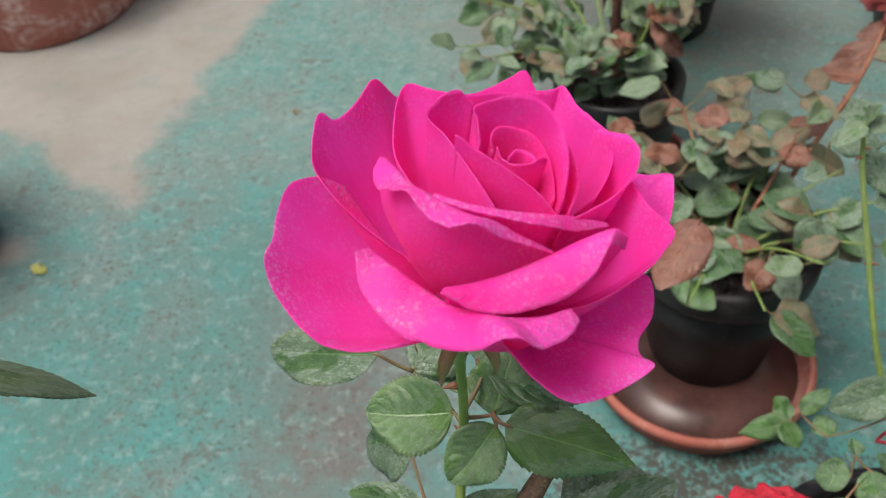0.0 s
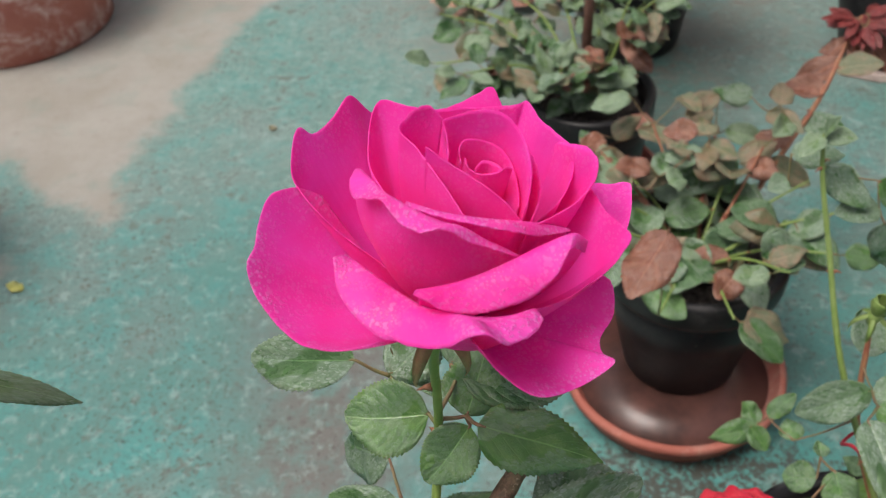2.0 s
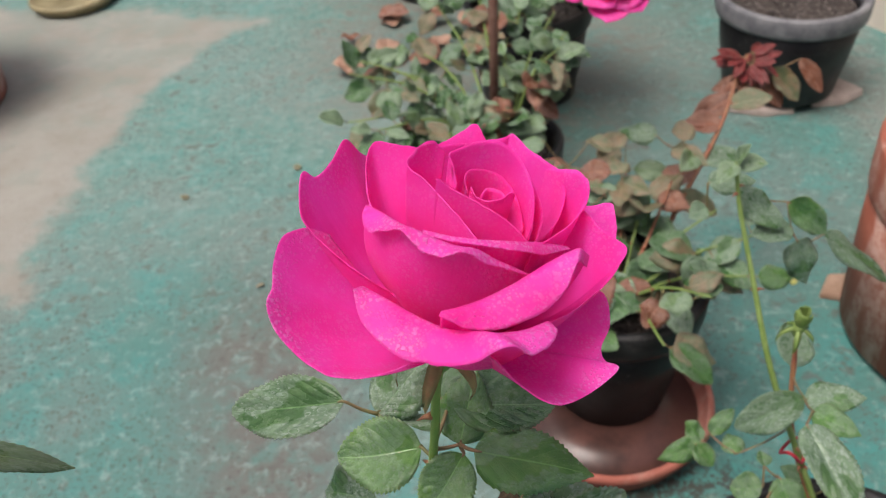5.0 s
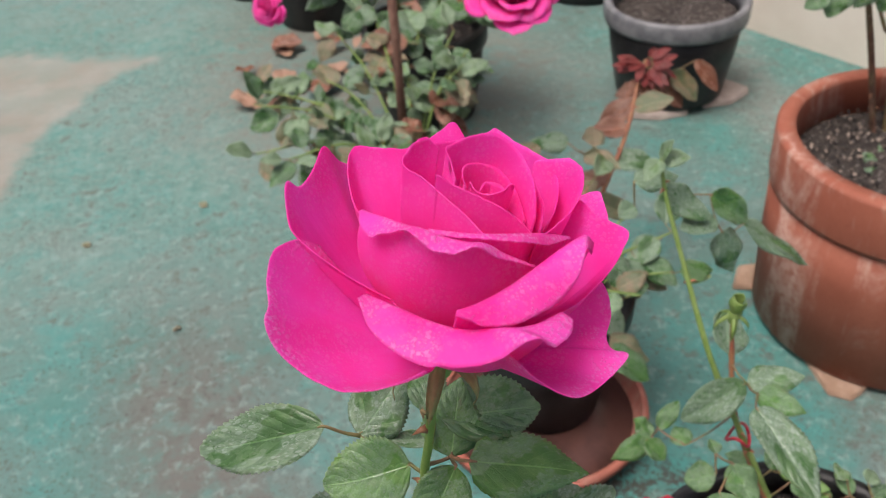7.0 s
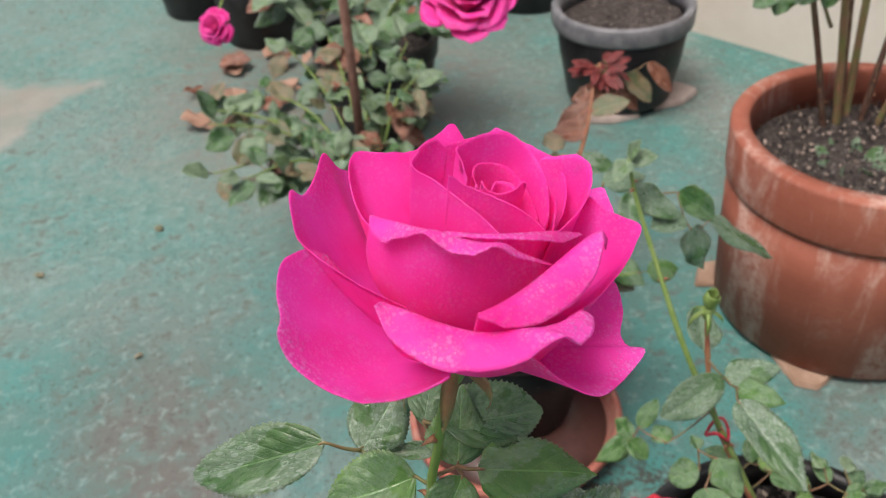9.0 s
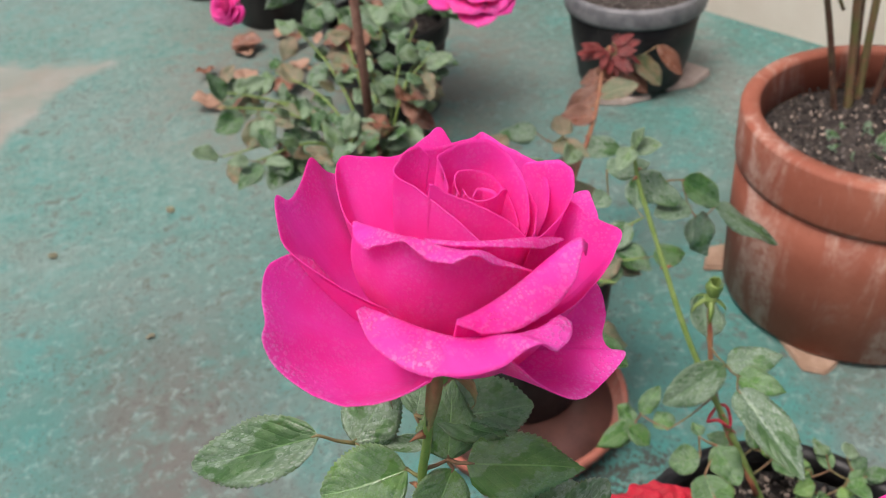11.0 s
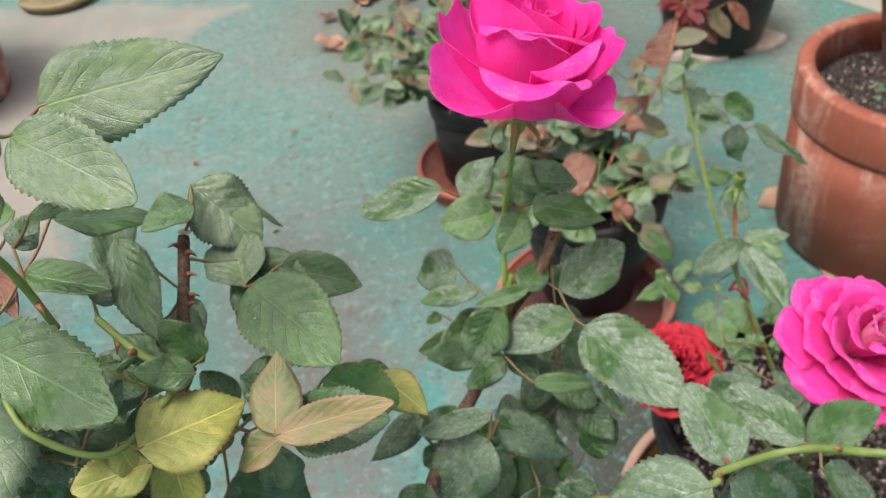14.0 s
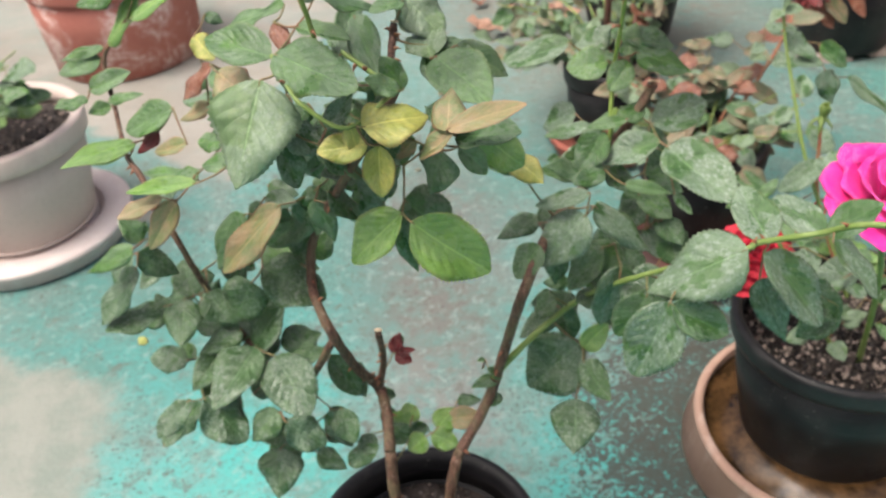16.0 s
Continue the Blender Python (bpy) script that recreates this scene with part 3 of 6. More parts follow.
LEAF_SHAPES = [leaf_mesh("leaflet", 10 + k, d, fo, wv, cu, 0.76 + 0.08 * ((k * 2) % 5)) for k, (d, fo, wv, cu) in enumerate(
    [(0.10, 0.22, 0.10, 0.0), (0.30, 0.30, 0.14, 0.1), (0.18, 0.12, 0.20, 0.25), (-0.08, 0.36, 0.12, 0.0), (0.42, 0.18, 0.16, 0.2), (0.05, 0.10, 0.24, 0.1)])]
LEAF_MESHES = {}


def leaf_data(shape, mat):
    key = (shape, mat.name)
    if key not in LEAF_MESHES:
        v, f, uv = LEAF_SHAPES[shape]
        LEAF_MESHES[key] = mesh_of("leaflet", v, f, mat, uv)
    return LEAF_MESHES[key]


BOOK = {}


def leaflet(plant, foot, tip, width, mat, lean=None):
    """Notes a leaflet of a plant; grow() makes them all and hangs them on stalks."""
    BOOK.setdefault(plant.name, []).append((Vector(foot), Vector(tip), width * 1.10, mat, lean))


def cane(plant, rows, mat, thorns=0, name="cane"):
    pts, rad = smooth_line(rows)
    pts = [Vector(p) - plant.location for p in pts]
    rnd = random.Random(len(rows) * 7 + int(rows[0][2] * 1000))
    rad = [r * (1 + 0.10 * math.sin(i * 1.9) * rnd.random()) for i, r in enumerate(rad)]
    v, f = tube(pts, rad, 10)
    ob = part(name, mesh_of(name, v, f, mat), plant)
    BOOK.setdefault(plant.name + "/canes", []).extend(Vector(p) + plant.location for p in pts)
    for _ in range(thorns):
        i = rnd.randrange(1, len(pts) - 1)
        d = (pts[i + 1] - pts[i]).normalized()
        out = (Vector((rnd.uniform(-1, 1), rnd.uniform(-1, 1), rnd.uniform(-1, 1))))
        out = (out - d * out.dot(d)).normalized()
        p = pts[i] + out * rad[i] * 0.8
        tv, tf = tube([p - d * 0.0008, p + out * 0.0022 - d * 0.0006, p + out * 0.0048 - d * 0.0022], [0.0016, 0.0009, 0.0001], 5)
        part("thorn", mesh_of("thorn", tv, tf, red_stem), ob)
    return ob


def grow(plant, stalk_mat=None, seed=3):
    """Links a plant's leaflets and canes by the shortest stalks, and makes leaf stalks with their leaflets."""
    rnd = random.Random(seed)
    rows = BOOK.get(plant.name, [])
    canes = BOOK.get(plant.name + "/canes", [plant.location.copy()])
    todo = set(range(len(rows)))
    best = {}
    for i in todo:
        p = rows[i][0]
        c = min(canes, key=lambda q: (q - p).length)
        best[i] = ((c - p).length, None, c)
    groups, owner = [], {}
    while todo:
        i = min(todo, key=lambda k: best[k][0])
        todo.remove(i)
        _, par, c = best[i]
        if par is None:
            groups.append([])
            owner[i] = len(groups) - 1
        else:
            owner[i] = owner[par]
        groups[owner[i]].append((i, c))
        for k in todo:
            d = (rows[k][0] - rows[i][0]).length * 1.15
            if d < best[k][0]:
                best[k] = (d, i, rows[i][0])
    for g in groups:
        verts, faces = [], []
        for i, c in g:
            a, b = c - plant.location, rows[i][0] - plant.location
            mid = (a + b) / 2 + Vector((0, 0, -0.06 * (a - b).length))
            end = b + (rows[i][1] - rows[i][0]) * 0.06
            pts, rad = smooth_line([(*a, 0.0009), (*mid, 0.0007), (*b, 0.0006), (*end, 0.0003)], 4)
            v, f = tube(pts, rad, 6)
            k = len(verts)
            verts += v
            faces += [tuple(q + k for q in face) for face in f]
        stalk = part("leaf_stalk", mesh_of("leaf_stalk", verts, faces, stalk_mat or petiole), plant)
        for i, _ in g:
            foot, tip, width, mat, lean = rows[i]
            y = tip - foot
            length = y.length
            y.normalize()
            up = Vector(lean) if lean else Vector((rnd.uniform(-0.35, 0.35), -0.6 + rnd.uniform(-0.3, 0.3), 0.9))
            z = (up - y * up.dot(y)).normalized()
            x = y.cross(z)
            s = min(1.25 * width, length)
            m = Matrix(((x.x * width, y.x * length, z.x * s, foot.x - plant.location.x), (x.y * width, y.y * length, z.y * s, foot.y - plant.location.y), (x.z * width, y.z * length, z.z * s, foot.z - plant.location.z), (0, 0, 0, 1)))
            part("leaflet", leaf_data(rnd.randrange(len(LEAF_SHAPES)), mat), stalk, at=m)


def petal_mesh(az, span, R, Z, cr=0.6, cz=0.5, lip=0.0, bend=0.0, dr=0.0, dz=0.0, sr=0.0, sz=0.0, shift=(0.0, 0.0), tips=(), foot=0.5, ripple=0.6, seed=1, mat=None, r0=3.0, h0=0.0, thick=0.55, nu=31, nv=30, rough=0.5):
    """One petal, in millimetres, in the flower's own frame. az: the direction of its middle; span: half the angle that it goes
    round the axis; R, Z: its rim's distance from the axis and height, which change to the sides by dr, dz (both sides alike) and
    sr, sz (slanting); cr, cz: how the middle line swells on the way; lip, bend: length and degrees of the rolled-back rim;
    tips: (place across, length) of small points on the rim; shift: how far its top leans off the axis."""
    grid, uvw = np.zeros((nv, nu, 3)), np.zeros((nv, nu, 3))
    body = nv - (9 if lip else 0)
    for j in range(nu):
        u = 2 * j / (nu - 1) - 1
        rim_r = R + dr * u * u + sr * u
        rim_z = Z + dz * u * u + sz * u
        round_off = 1 - 0.10 * abs(u) ** 5
        grow_tip = sum(h * math.exp(-(abs(u - c) / 0.10) ** 1.4) for c, h in tips)
        k1 = noise.noise((u * 2.3 + seed * 3.1, seed * 1.7, 0.3))
        k2 = noise.noise((u * 6.5 + seed * 5.3, seed * 0.7, 2.1))
        line = []
        for i in range(body):
            v = i / (body - 1) * round_off
            a, b, c = (1 - v) ** 2, 2 * v * (1 - v), v * v
            line.append((a * r0 + b * rim_r * cr + c * rim_r, a * h0 + b * rim_z * cz + c * rim_z))
        d = math.atan2(line[-1][1] - line[-2][1], line[-1][0] - line[-2][0])
        reach = (lip * (1 - 0.45 * abs(u) ** 4) + grow_tip + 1.1 * rough * (k1 + 0.6 * k2)) if lip else (grow_tip + rough * (k1 + 0.5 * k2) * 1.2)
        n_lip = nv - body
        if lip:
            turn = radians(bend) * (1 + 0.25 * k1)
            for i in range(1, n_lip + 1):
                d2 = d - turn * (i / n_lip) ** 0.8
                r, z = line[-1]
                line.append((r + math.cos(d2) * reach / n_lip, z + math.sin(d2) * reach / n_lip))
        else:
            for i in range(body):
                w = (i / (body - 1)) ** 3
                line[i] = (line[i][0] + math.cos(d) * reach * w, line[i][1] + math.sin(d) * reach * w)
        for i, (r, z) in enumerate(line):
            v = i / (nv - 1)
            th = radians(az) + radians(span) * u * (foot + (1 - foot) * min(1.0, v * 1.5) ** 0.8)
            n1 = noise.noise((u * 1.9 + seed * 2.3, v * 2.4, seed * 1.1))
            n2 = noise.noise((u * 4.7 + seed * 4.1, v * 3.1, seed * 0.9))
            r2 = r + ripple * v * (n1 * 1.8 + n2 * (0.3 + abs(u)))
            z2 = z + ripple * 0.5 * v * n2
            top = max(0.0, z) / 50.0
            grid[i, j] = ((r2 * math.cos(th) + shift[0] * top) / 1000, (r2 * math.sin(th) + shift[1] * top) / 1000, z2 / 1000)
            uvw[i, j] = (u, v, max(abs(u), v))
    verts, faces, uv = sheet(grid, uvw, thick / 1000)
    return mesh_of("petal", verts, faces, mat, uv)


def petal(bloom, *args, **more):
    return part("petal", petal_mesh(*args, **more), bloom)


def rim_petal(bloom, rim, mat, foot=(0.0, 0.0), h0=2.0, cr=0.95, cz=0.35, lip=0.0, bend=90.0, taper=(0.35, 0.35), wave=0.5, seed=1, root=0.16, keep=(-1.0, 1.0), thick=0.36, nu=65, nv=32):
    """One petal, in millimetres, that rises from its foot to a rim led along a few guide places; beyond the rim a lip rolls
    outwards by bend degrees. cr, cz: how the sheet swells on its way up; taper: how far the lip shrinks to either end;
    keep: the stretch of the rim that the sheet stands under, so that the rest fans out from it."""
    pts = [Vector(p) for p in rim]
    pts = [pts[0] * 2 - pts[1]] + pts + [pts[-1] * 2 - pts[-2]]
    n = len(rim) - 1
    body = nv - (11 if lip else 0)
    f0 = Vector((foot[0], foot[1], 0.0))
    grid, uvw = np.zeros((nv, nu, 3)), np.zeros((nv, nu, 3))

    def along(u):
        s = (u + 1) / 2 * n
        k = min(int(s), n - 1)
        q = s - k
        a, b, c, d = pts[k:k + 4]
        return 0.5 * (2 * b + (c - a) * q + (2 * a - 5 * b + 4 * c - d) * q * q + (3 * b - a - 3 * c + d) * q ** 3)

    for j in range(nu):
        u = 2 * j / (nu - 1) - 1
        k1 = noise.noise((u * 3.1 + seed * 3.7, seed * 1.3, 0.4))
        k2 = noise.noise((u * 8.5 + seed * 5.1, seed * 0.6, 1.9))
        k3 = noise.noise((u * 21.0 + seed * 2.9, seed * 0.8, 4.2))
        p = along(u) + Vector((0, 0, wave * (k1 + 0.7 * k2 + 0.22 * k3)))
        stand = along(max(keep[0], min(keep[1], u)))
        out = Vector((p.x - f0.x, p.y - f0.y, 0.0)).normalized()
        flat = Vector((stand.x - f0.x, stand.y - f0.y, 0.0))
        base = f0 * 0.5 + flat * root + Vector((0, 0, h0))
        ctrl = f0 * 0.8 + flat * cr + Vector((0, 0, h0 + (stand.z - h0) * cz))
        line = []
        for i in range(body):
            v = i / (body - 1)
            e = base * (1 - v) ** 2 + ctrl * 2 * v * (1 - v) + p * v * v
            m = wave * 0.9 * math.sin(math.pi * min(1.0, v * 1.02)) * noise.noise((u * 1.7 + seed, v * 2.3, seed * 0.37))
            line.append(e + out * m)
        if lip:
            t = line[-1] - line[-2]
            ang = math.atan2(t.z, t.dot(out))
            end = taper[0] if u < 0 else taper[1]
            reach = lip * (1 - (1 - end) * abs(u) ** 2.5) * (1 + 0.22 * k1 + 0.13 * k2 + 0.06 * k3)
            steps = nv - body
            for i in range(1, steps + 1):
                ang2 = ang - radians(bend) * (1 + 0.2 * k1) * (i / steps) ** 0.75
                line.append(line[-1] + (out * math.cos(ang2) + Vector((0, 0, math.sin(ang2)))) * reach / steps)
        for i, e in enumerate(line):
            v = i / (nv - 1)
            grid[i, j] = e / 1000
            uvw[i, j] = (u, v, max(abs(u), v))
    verts, faces, uv = sheet(grid, uvw, thick / 1000)
    return part("petal", mesh_of("petal", verts, faces, mat, uv), bloom)


def flared_petal(bloom, crest, edge, mat, foot=(0.0, 0.0), h0=2.0, cr=1.0, cz=0.4, root=0.16, puff=0.45, wave=0.4, seed=1, thick=0.36, nu=81, nv=40):
    """One petal, in millimetres, that stands up from its foot to a crest and turns over there to a free edge in front of it;
    both lines are led along a few guide places. puff: how round the turn is."""
    body = nv - 16
    f0 = Vector((foot[0], foot[1], 0.0))
    grid, uvw = np.zeros((nv, nu, 3)), np.zeros((nv, nu, 3))

    def along(guide, u):
        pts = [Vector(p) for p in guide]
        pts = [pts[0] * 2 - pts[1]] + pts + [pts[-1] * 2 - pts[-2]]
        s = (u + 1) / 2 * (len(guide) - 1)
        k = min(int(s), len(guide) - 2)
        q = s - k
        a, b, c, d = pts[k:k + 4]
        return 0.5 * (2 * b + (c - a) * q + (2 * a - 5 * b + 4 * c - d) * q * q + (3 * b - a - 3 * c + d) * q ** 3)

    for j in range(nu):
        u = 2 * j / (nu - 1) - 1
        k1 = noise.noise((u * 3.1 + seed * 3.7, seed * 1.3, 0.4))
        k2 = noise.noise((u * 9.5 + seed * 5.1, seed * 0.6, 1.9))
        k3 = noise.noise((u * 24.0 + seed * 2.9, seed * 0.8, 4.2))
        top = along(crest, u)
        end = along(edge, u) + Vector((0, 0.5 * wave * (k2 + 0.5 * k3), wave * (0.6 * k1 + 0.8 * k2 + 0.5 * k3)))
        flat = Vector((top.x - f0.x, top.y - f0.y, 0.0))
        base = f0 * 0.5 + flat * root + Vector((0, 0, h0))
        ctrl = f0 * 0.8 + flat * cr + Vector((0, 0, h0 + (top.z - h0) * cz))
        line = []
        for i in range(body):
            v = i / (body - 1)
            line.append(base * (1 - v) ** 2 + ctrl * 2 * v * (1 - v) + top * v * v)
        rise = (top - ctrl).normalized()
        out = (end - top)
        reach = out.length
        bow = top + rise * reach * puff + out * 0.30
        for i in range(1, nv - body + 1):
            q = i / (nv - body)
            m = 0.35 * wave * math.sin(math.pi * q) * noise.noise((u * 4.3 + seed, q * 1.9, seed * 0.37))
            line.append(top * (1 - q) ** 2 + bow * 2 * q * (1 - q) + end * q * q + Vector((0, 0, m)))
        for i, e in enumerate(line):
            grid[i, j] = e / 1000
            uvw[i, j] = (u, i / (nv - 1), max(abs(u), i / (nv - 1)))
    verts, faces, uv = sheet(grid, uvw, thick / 1000)
    return part("petal", mesh_of("petal", verts, faces, mat, uv), bloom)


def ruffled(bloom, mat, size, rings, seed=1, open_=1.0, dense=1.0):
    """A full, ruffled rose head: rings of petals that open outwards."""
    rnd = random.Random(seed)
    k = 0
    for ring in range(rings):
        q = ring / (rings - 1)
        count = int((3 + 3 * q) * dense + 0.5)
        for i in range(count):
            k += 1
            az = 360 * i / count + 37 * ring + rnd.uniform(-14, 14)
            R = size * (0.16 + 0.80 * q ** 1.1 * open_) * rnd.uniform(0.9, 1.08)
            Z = size * (0.95 - 0.62 * q ** 1.6) * rnd.uniform(0.92, 1.08)
            petal(bloom, az, (70 - 36 * q + rnd.uniform(-5, 5)) / dense ** 0.5, R, Z, cr=0.75 - 0.25 * q, cz=0.45 + 0.25 * q, lip=size * rnd.uniform(0.08, 0.2), bend=rnd.uniform(30, 95), dr=-0.10 * size * q, sz=rnd.uniform(-0.08, 0.08) * size,
                  tips=((rnd.uniform(-0.4, 0.4), 0.06 * size),), seed=seed * 40 + k, ripple=0.035 * size * dense, mat=mat, nu=19, nv=20, foot=0.55)


def frame_of(place, axis, plant):
    """The pose of a flower head: its foot at place, its axis upwards, its own x to the east."""
    z = Vector(axis).normalized()
    x = (Vector((1, 0, 0)) - z * z.x).normalized()
    y = z.cross(x)
    p = Vector(place) - plant.location
    return Matrix(((x.x, y.x, z.x, p.x), (x.y, y.y, z.y, p.y), (x.z, y.z, z.z, p.z), (0, 0, 0, 1)))


def bloom_of(plant, place, axis, label, green_mat, sepal_mat=None):
    """A flower head: the mesh of its green cup carries the sepals and the petals."""
    verts, faces = lathe([(0.0001, -0.010), (0.0018, -0.010), (0.0034, -0.007), (0.0044, -0.002), (0.004, 0.002), (0.0001, 0.003)], 14)
    ob = part("bloom", mesh_of("bloom", verts, faces, green_mat), plant, label, frame_of(place, axis, plant))
    for k in range(5):
        a, long = 2 * math.pi * k / 5 + 0.5, 0.62 + 0.10 * ((k * 3) % 4)
        c, s = math.cos(a), math.sin(a)
        rows = [(0.003, -0.002, 0.0018), (0.007, -0.0045, 0.0022), (0.0105, -0.009, 0.0019), (0.012, -0.014, 0.0013), (0.0122, -0.019, 0.0007), (0.0114, -0.023, 0.0002)]
        verts, faces = [], []
        for r, z, w in rows:
            z *= long
            verts += [(c * r - s * w, s * r + c * w, z), (c * r, s * r, z + 0.0009), (c * r + s * w, s * r - c * w, z), (c * r, s * r, z - 0.0004)]
        for i in range(len(rows) - 1):
            for j in range(4):
                p, q = i * 4 + j, i * 4 + (j + 1) % 4
                faces.append((p, q, q + 4, p + 4))
        part("sepal", mesh_of("sepal", verts, faces, sepal_mat or green_mat), ob)
    return ob


def pot(name, place, height, r_top, r_base, mat, label, soil_mat, soil_drop=0.03, band=0.03, lip=0.006, wall=0.006, rim_mat=None, wobble=0.0, sides=72, group=""):
    """A round plant pot: a tapering body with a thickened rim band, and its soil."""
    ob = thing(name, place, label, "plant pot", group)
    h = height
    body = [(0.001, 0.0), (r_base * 0.94, 0.0), (r_base, 0.004), (r_base + (r_top - r_base) * 0.5, h * 0.5), (r_top - lip, h - band), (r_top - lip - wall, h - band),
            (r_base + (r_top - r_base) * 0.5 - wall, h * 0.5), (r_base - wall, 0.012), (0.001, 0.010)]
    v, f = lathe(body, sides, wobble)
    part("body", mesh_of("body", v, f, mat), ob)
    rim = [(r_top - lip - 0.0005, h - band - 0.002), (r_top - 0.001, h - band - 0.002), (r_top, h - band + 0.003), (r_top + 0.001, h - 0.004), (r_top - 0.001, h), (r_top - wall * 1.2, h + 0.0005), (r_top - lip - wall, h - 0.005), (r_top - lip - wall - 0.001, h - band - 0.002)]
    v, f = lathe(rim, sides, wobble)
    part("rim", mesh_of("rim", v, f, rim_mat or mat), ob)
    rs = r_top - lip - wall - 0.0015
    verts, faces, rings = [(0, 0, 0.0)], [], 18
    for i in range(1, rings + 1):
        for s in range(sides):
            a = 2 * math.pi * s / sides
            r = rs * i / rings
            x, y = r * math.cos(a), r * math.sin(a)
            z = 0.010 * noise.noise((x * 22 + place[0] * 9, y * 22, 1.0)) + 0.006 * noise.noise((x * 70, y * 70, place[1])) if i < rings else -0.004
            verts.append((x, y, z))
    for s in range(sides):
        faces.append((0, 1 + s, 1 + (s + 1) % sides))
    for i in range(rings - 1):
        for s in range(sides):
            a, b = 1 + i * sides + s, 1 + i * sides + (s + 1) % sides
            faces.append((a, a + sides, b + sides, b))
    part("soil", mesh_of("soil", verts, faces, soil_mat), ob, at=pose(0, 0, h - soil_drop))
    return ob


def saucer(name, place, radius, height, mat, label, water=0.0, wall=0.007, steep=0.90, film=None):
    ob = thing(name, place, label, "saucer")
    r, h = radius, height
    low = r * (steep - 0.02) - wall
    prof = [(0.001, 0), (r * (steep - 0.04), 0), (r * steep, 0.003), (r - 0.002, h - 0.006), (r, h - 0.003), (r - 0.002, h), (r - wall + 0.002, h), (r - wall, h - 0.002), (low, 0.008), (0.001, 0.008)]
    v, f = lathe(prof, 80, 0.01, 4)
    part("dish", mesh_of("dish", v, f, mat), ob)
    rim = [(r - wall + 0.001, h - 0.004), (r - wall, h + 0.001), (r - wall + 0.002, h + 0.003), (r - 0.001, h + 0.003), (r + 0.0015, h), (r + 0.0015, h - 0.007), (r - 0.001, h - 0.008)]
    v, f = lathe(rim, 80, 0.01, 4)
    part("rim", mesh_of("rim", v, f, mat), ob)
    if water:
        rw = low + (r - wall - low) * (water - 0.008) / (h - 0.008) - 0.0005
        v, f = lathe([(0.001, water), (rw, water), (rw, water - 0.004), (0.001, water - 0.004)], 80)
        part("water_film", mesh_of("water_film", v, f, film or wet_clay), ob, "shallow brown water")
    return ob


# ---- the terrace ----
v = [(-30, -30, 0), (30, -30, 0), (30, 30, 0), (-30, 30, 0)]
floor = new("floor", mesh_of("floor", v, [(0, 1, 2, 3)], painted_floor))
tagged(floor, "worn turquoise painted concrete terrace floor with bare cream patches", "floor", kind="structure")


def block(name, corners, z0, z1, mat):
    n = len(corners)
    verts = [(x, y, z0) for x, y in corners] + [(x, y, z1) for x, y in corners]
    faces = [tuple(range(n - 1, -1, -1)), tuple(range(n, 2 * n))] + [(i, (i + 1) % n, n + (i + 1) % n, n + i) for i in range(n)]
    me = mesh_of(name, verts, faces, mat)
    me.polygons.foreach_set("use_smooth", [False] * len(me.polygons))
    return new(name, me)


wall = block("wall_east", [(0.98, 1.52), (1.13, 1.20), (3.0, -3.0), (3.2, -3.0), (1.13, 1.62), (0.98, 1.62)], 0.0, 1.0, wall_paint)
tagged(wall, "cream painted low parapet wall beside the terrace", "wall", kind="structure")
for name, corners in (("wall_north", [(0.98, 1.624), (1.13, 1.624), (1.13, 4.0), (-3.2, 4.0), (-3.2, 3.85), (0.98, 3.85)]), ("wall_west", [(-3.2, 3.846), (-3.2, -3.0), (-3.05, -3.0), (-3.05, 3.846)]),
                      ("wall_south", [(-3.2, -3.004), (-3.2, -3.15), (3.2, -3.15), (3.2, -3.004)])):
    tagged(block(name, corners, 0.0, 1.0, wall_paint), "plain cream parapet wall closing the terrace", "wall", kind="structure")

# ---- pots and saucers ----
pot("plant_pot", (-0.125, 0.115, 0), 0.185, 0.098, 0.075, black_plastic, "black plastic nursery pot standing on the turquoise floor", soil, 0.035)
saucer("saucer", (0.322, 0.316, 0), 0.147, 0.050, beige_clay, "beige clay saucer holding brown water under a black pot", 0.038, 0.009, 1.08)
pot("plant_pot", (0.320, 0.328, 0.024), 0.172, 0.117, 0.090, black_plastic, "glossy black plastic pot of gritty soil standing in a beige saucer", gritty_soil, 0.030, 0.022)
saucer("saucer", (0.260, 0.686, 0), 0.114, 0.036, saucer_clay, "reddish clay saucer under a black pot", 0.022, film=silt)
pot("plant_pot", (0.272, 0.709, 0.022), 0.165, 0.090, 0.060, black_plastic, "black plastic pot standing in a reddish clay saucer", soil, 0.030)
saucer("saucer", (0.206, 1.020, 0), 0.102, 0.034, saucer_clay, "reddish clay saucer with a black pot in it", 0.0)
pot("plant_pot", (0.212, 1.030, 0.010), 0.150, 0.080, 0.064, black_plastic, "black plastic pot full of small-leaved growth", soil, 0.03)
pot("plant_pot", (0.720, 0.726, 0.006), 0.246, 0.158, 0.150, terracotta, "large orange terracotta pot with lime streaks, propped on wood", soil, 0.045, 0.062, 0.0035, 0.016)
pot("plant_pot", (0.735, 1.320, 0.012), 0.165, 0.118, 0.090, black_plastic, "black plastic pot with a grey weathered rim", soil, 0.03, 0.03, 0.008, 0.006, grey_rim)
pot("plant_pot", (-0.785, 1.622, 0), 0.235, 0.185, 0.165, old_terracotta, "terracotta pot blotched with white lime on bare concrete", soil, 0.04, 0.05, 0.006, 0.014)
saucer("saucer", (-0.775, 0.905, 0), 0.160, 0.030, white_saucer, "thick chalky white saucer under an off-white pot", 0.0, 0.044, 0.97)
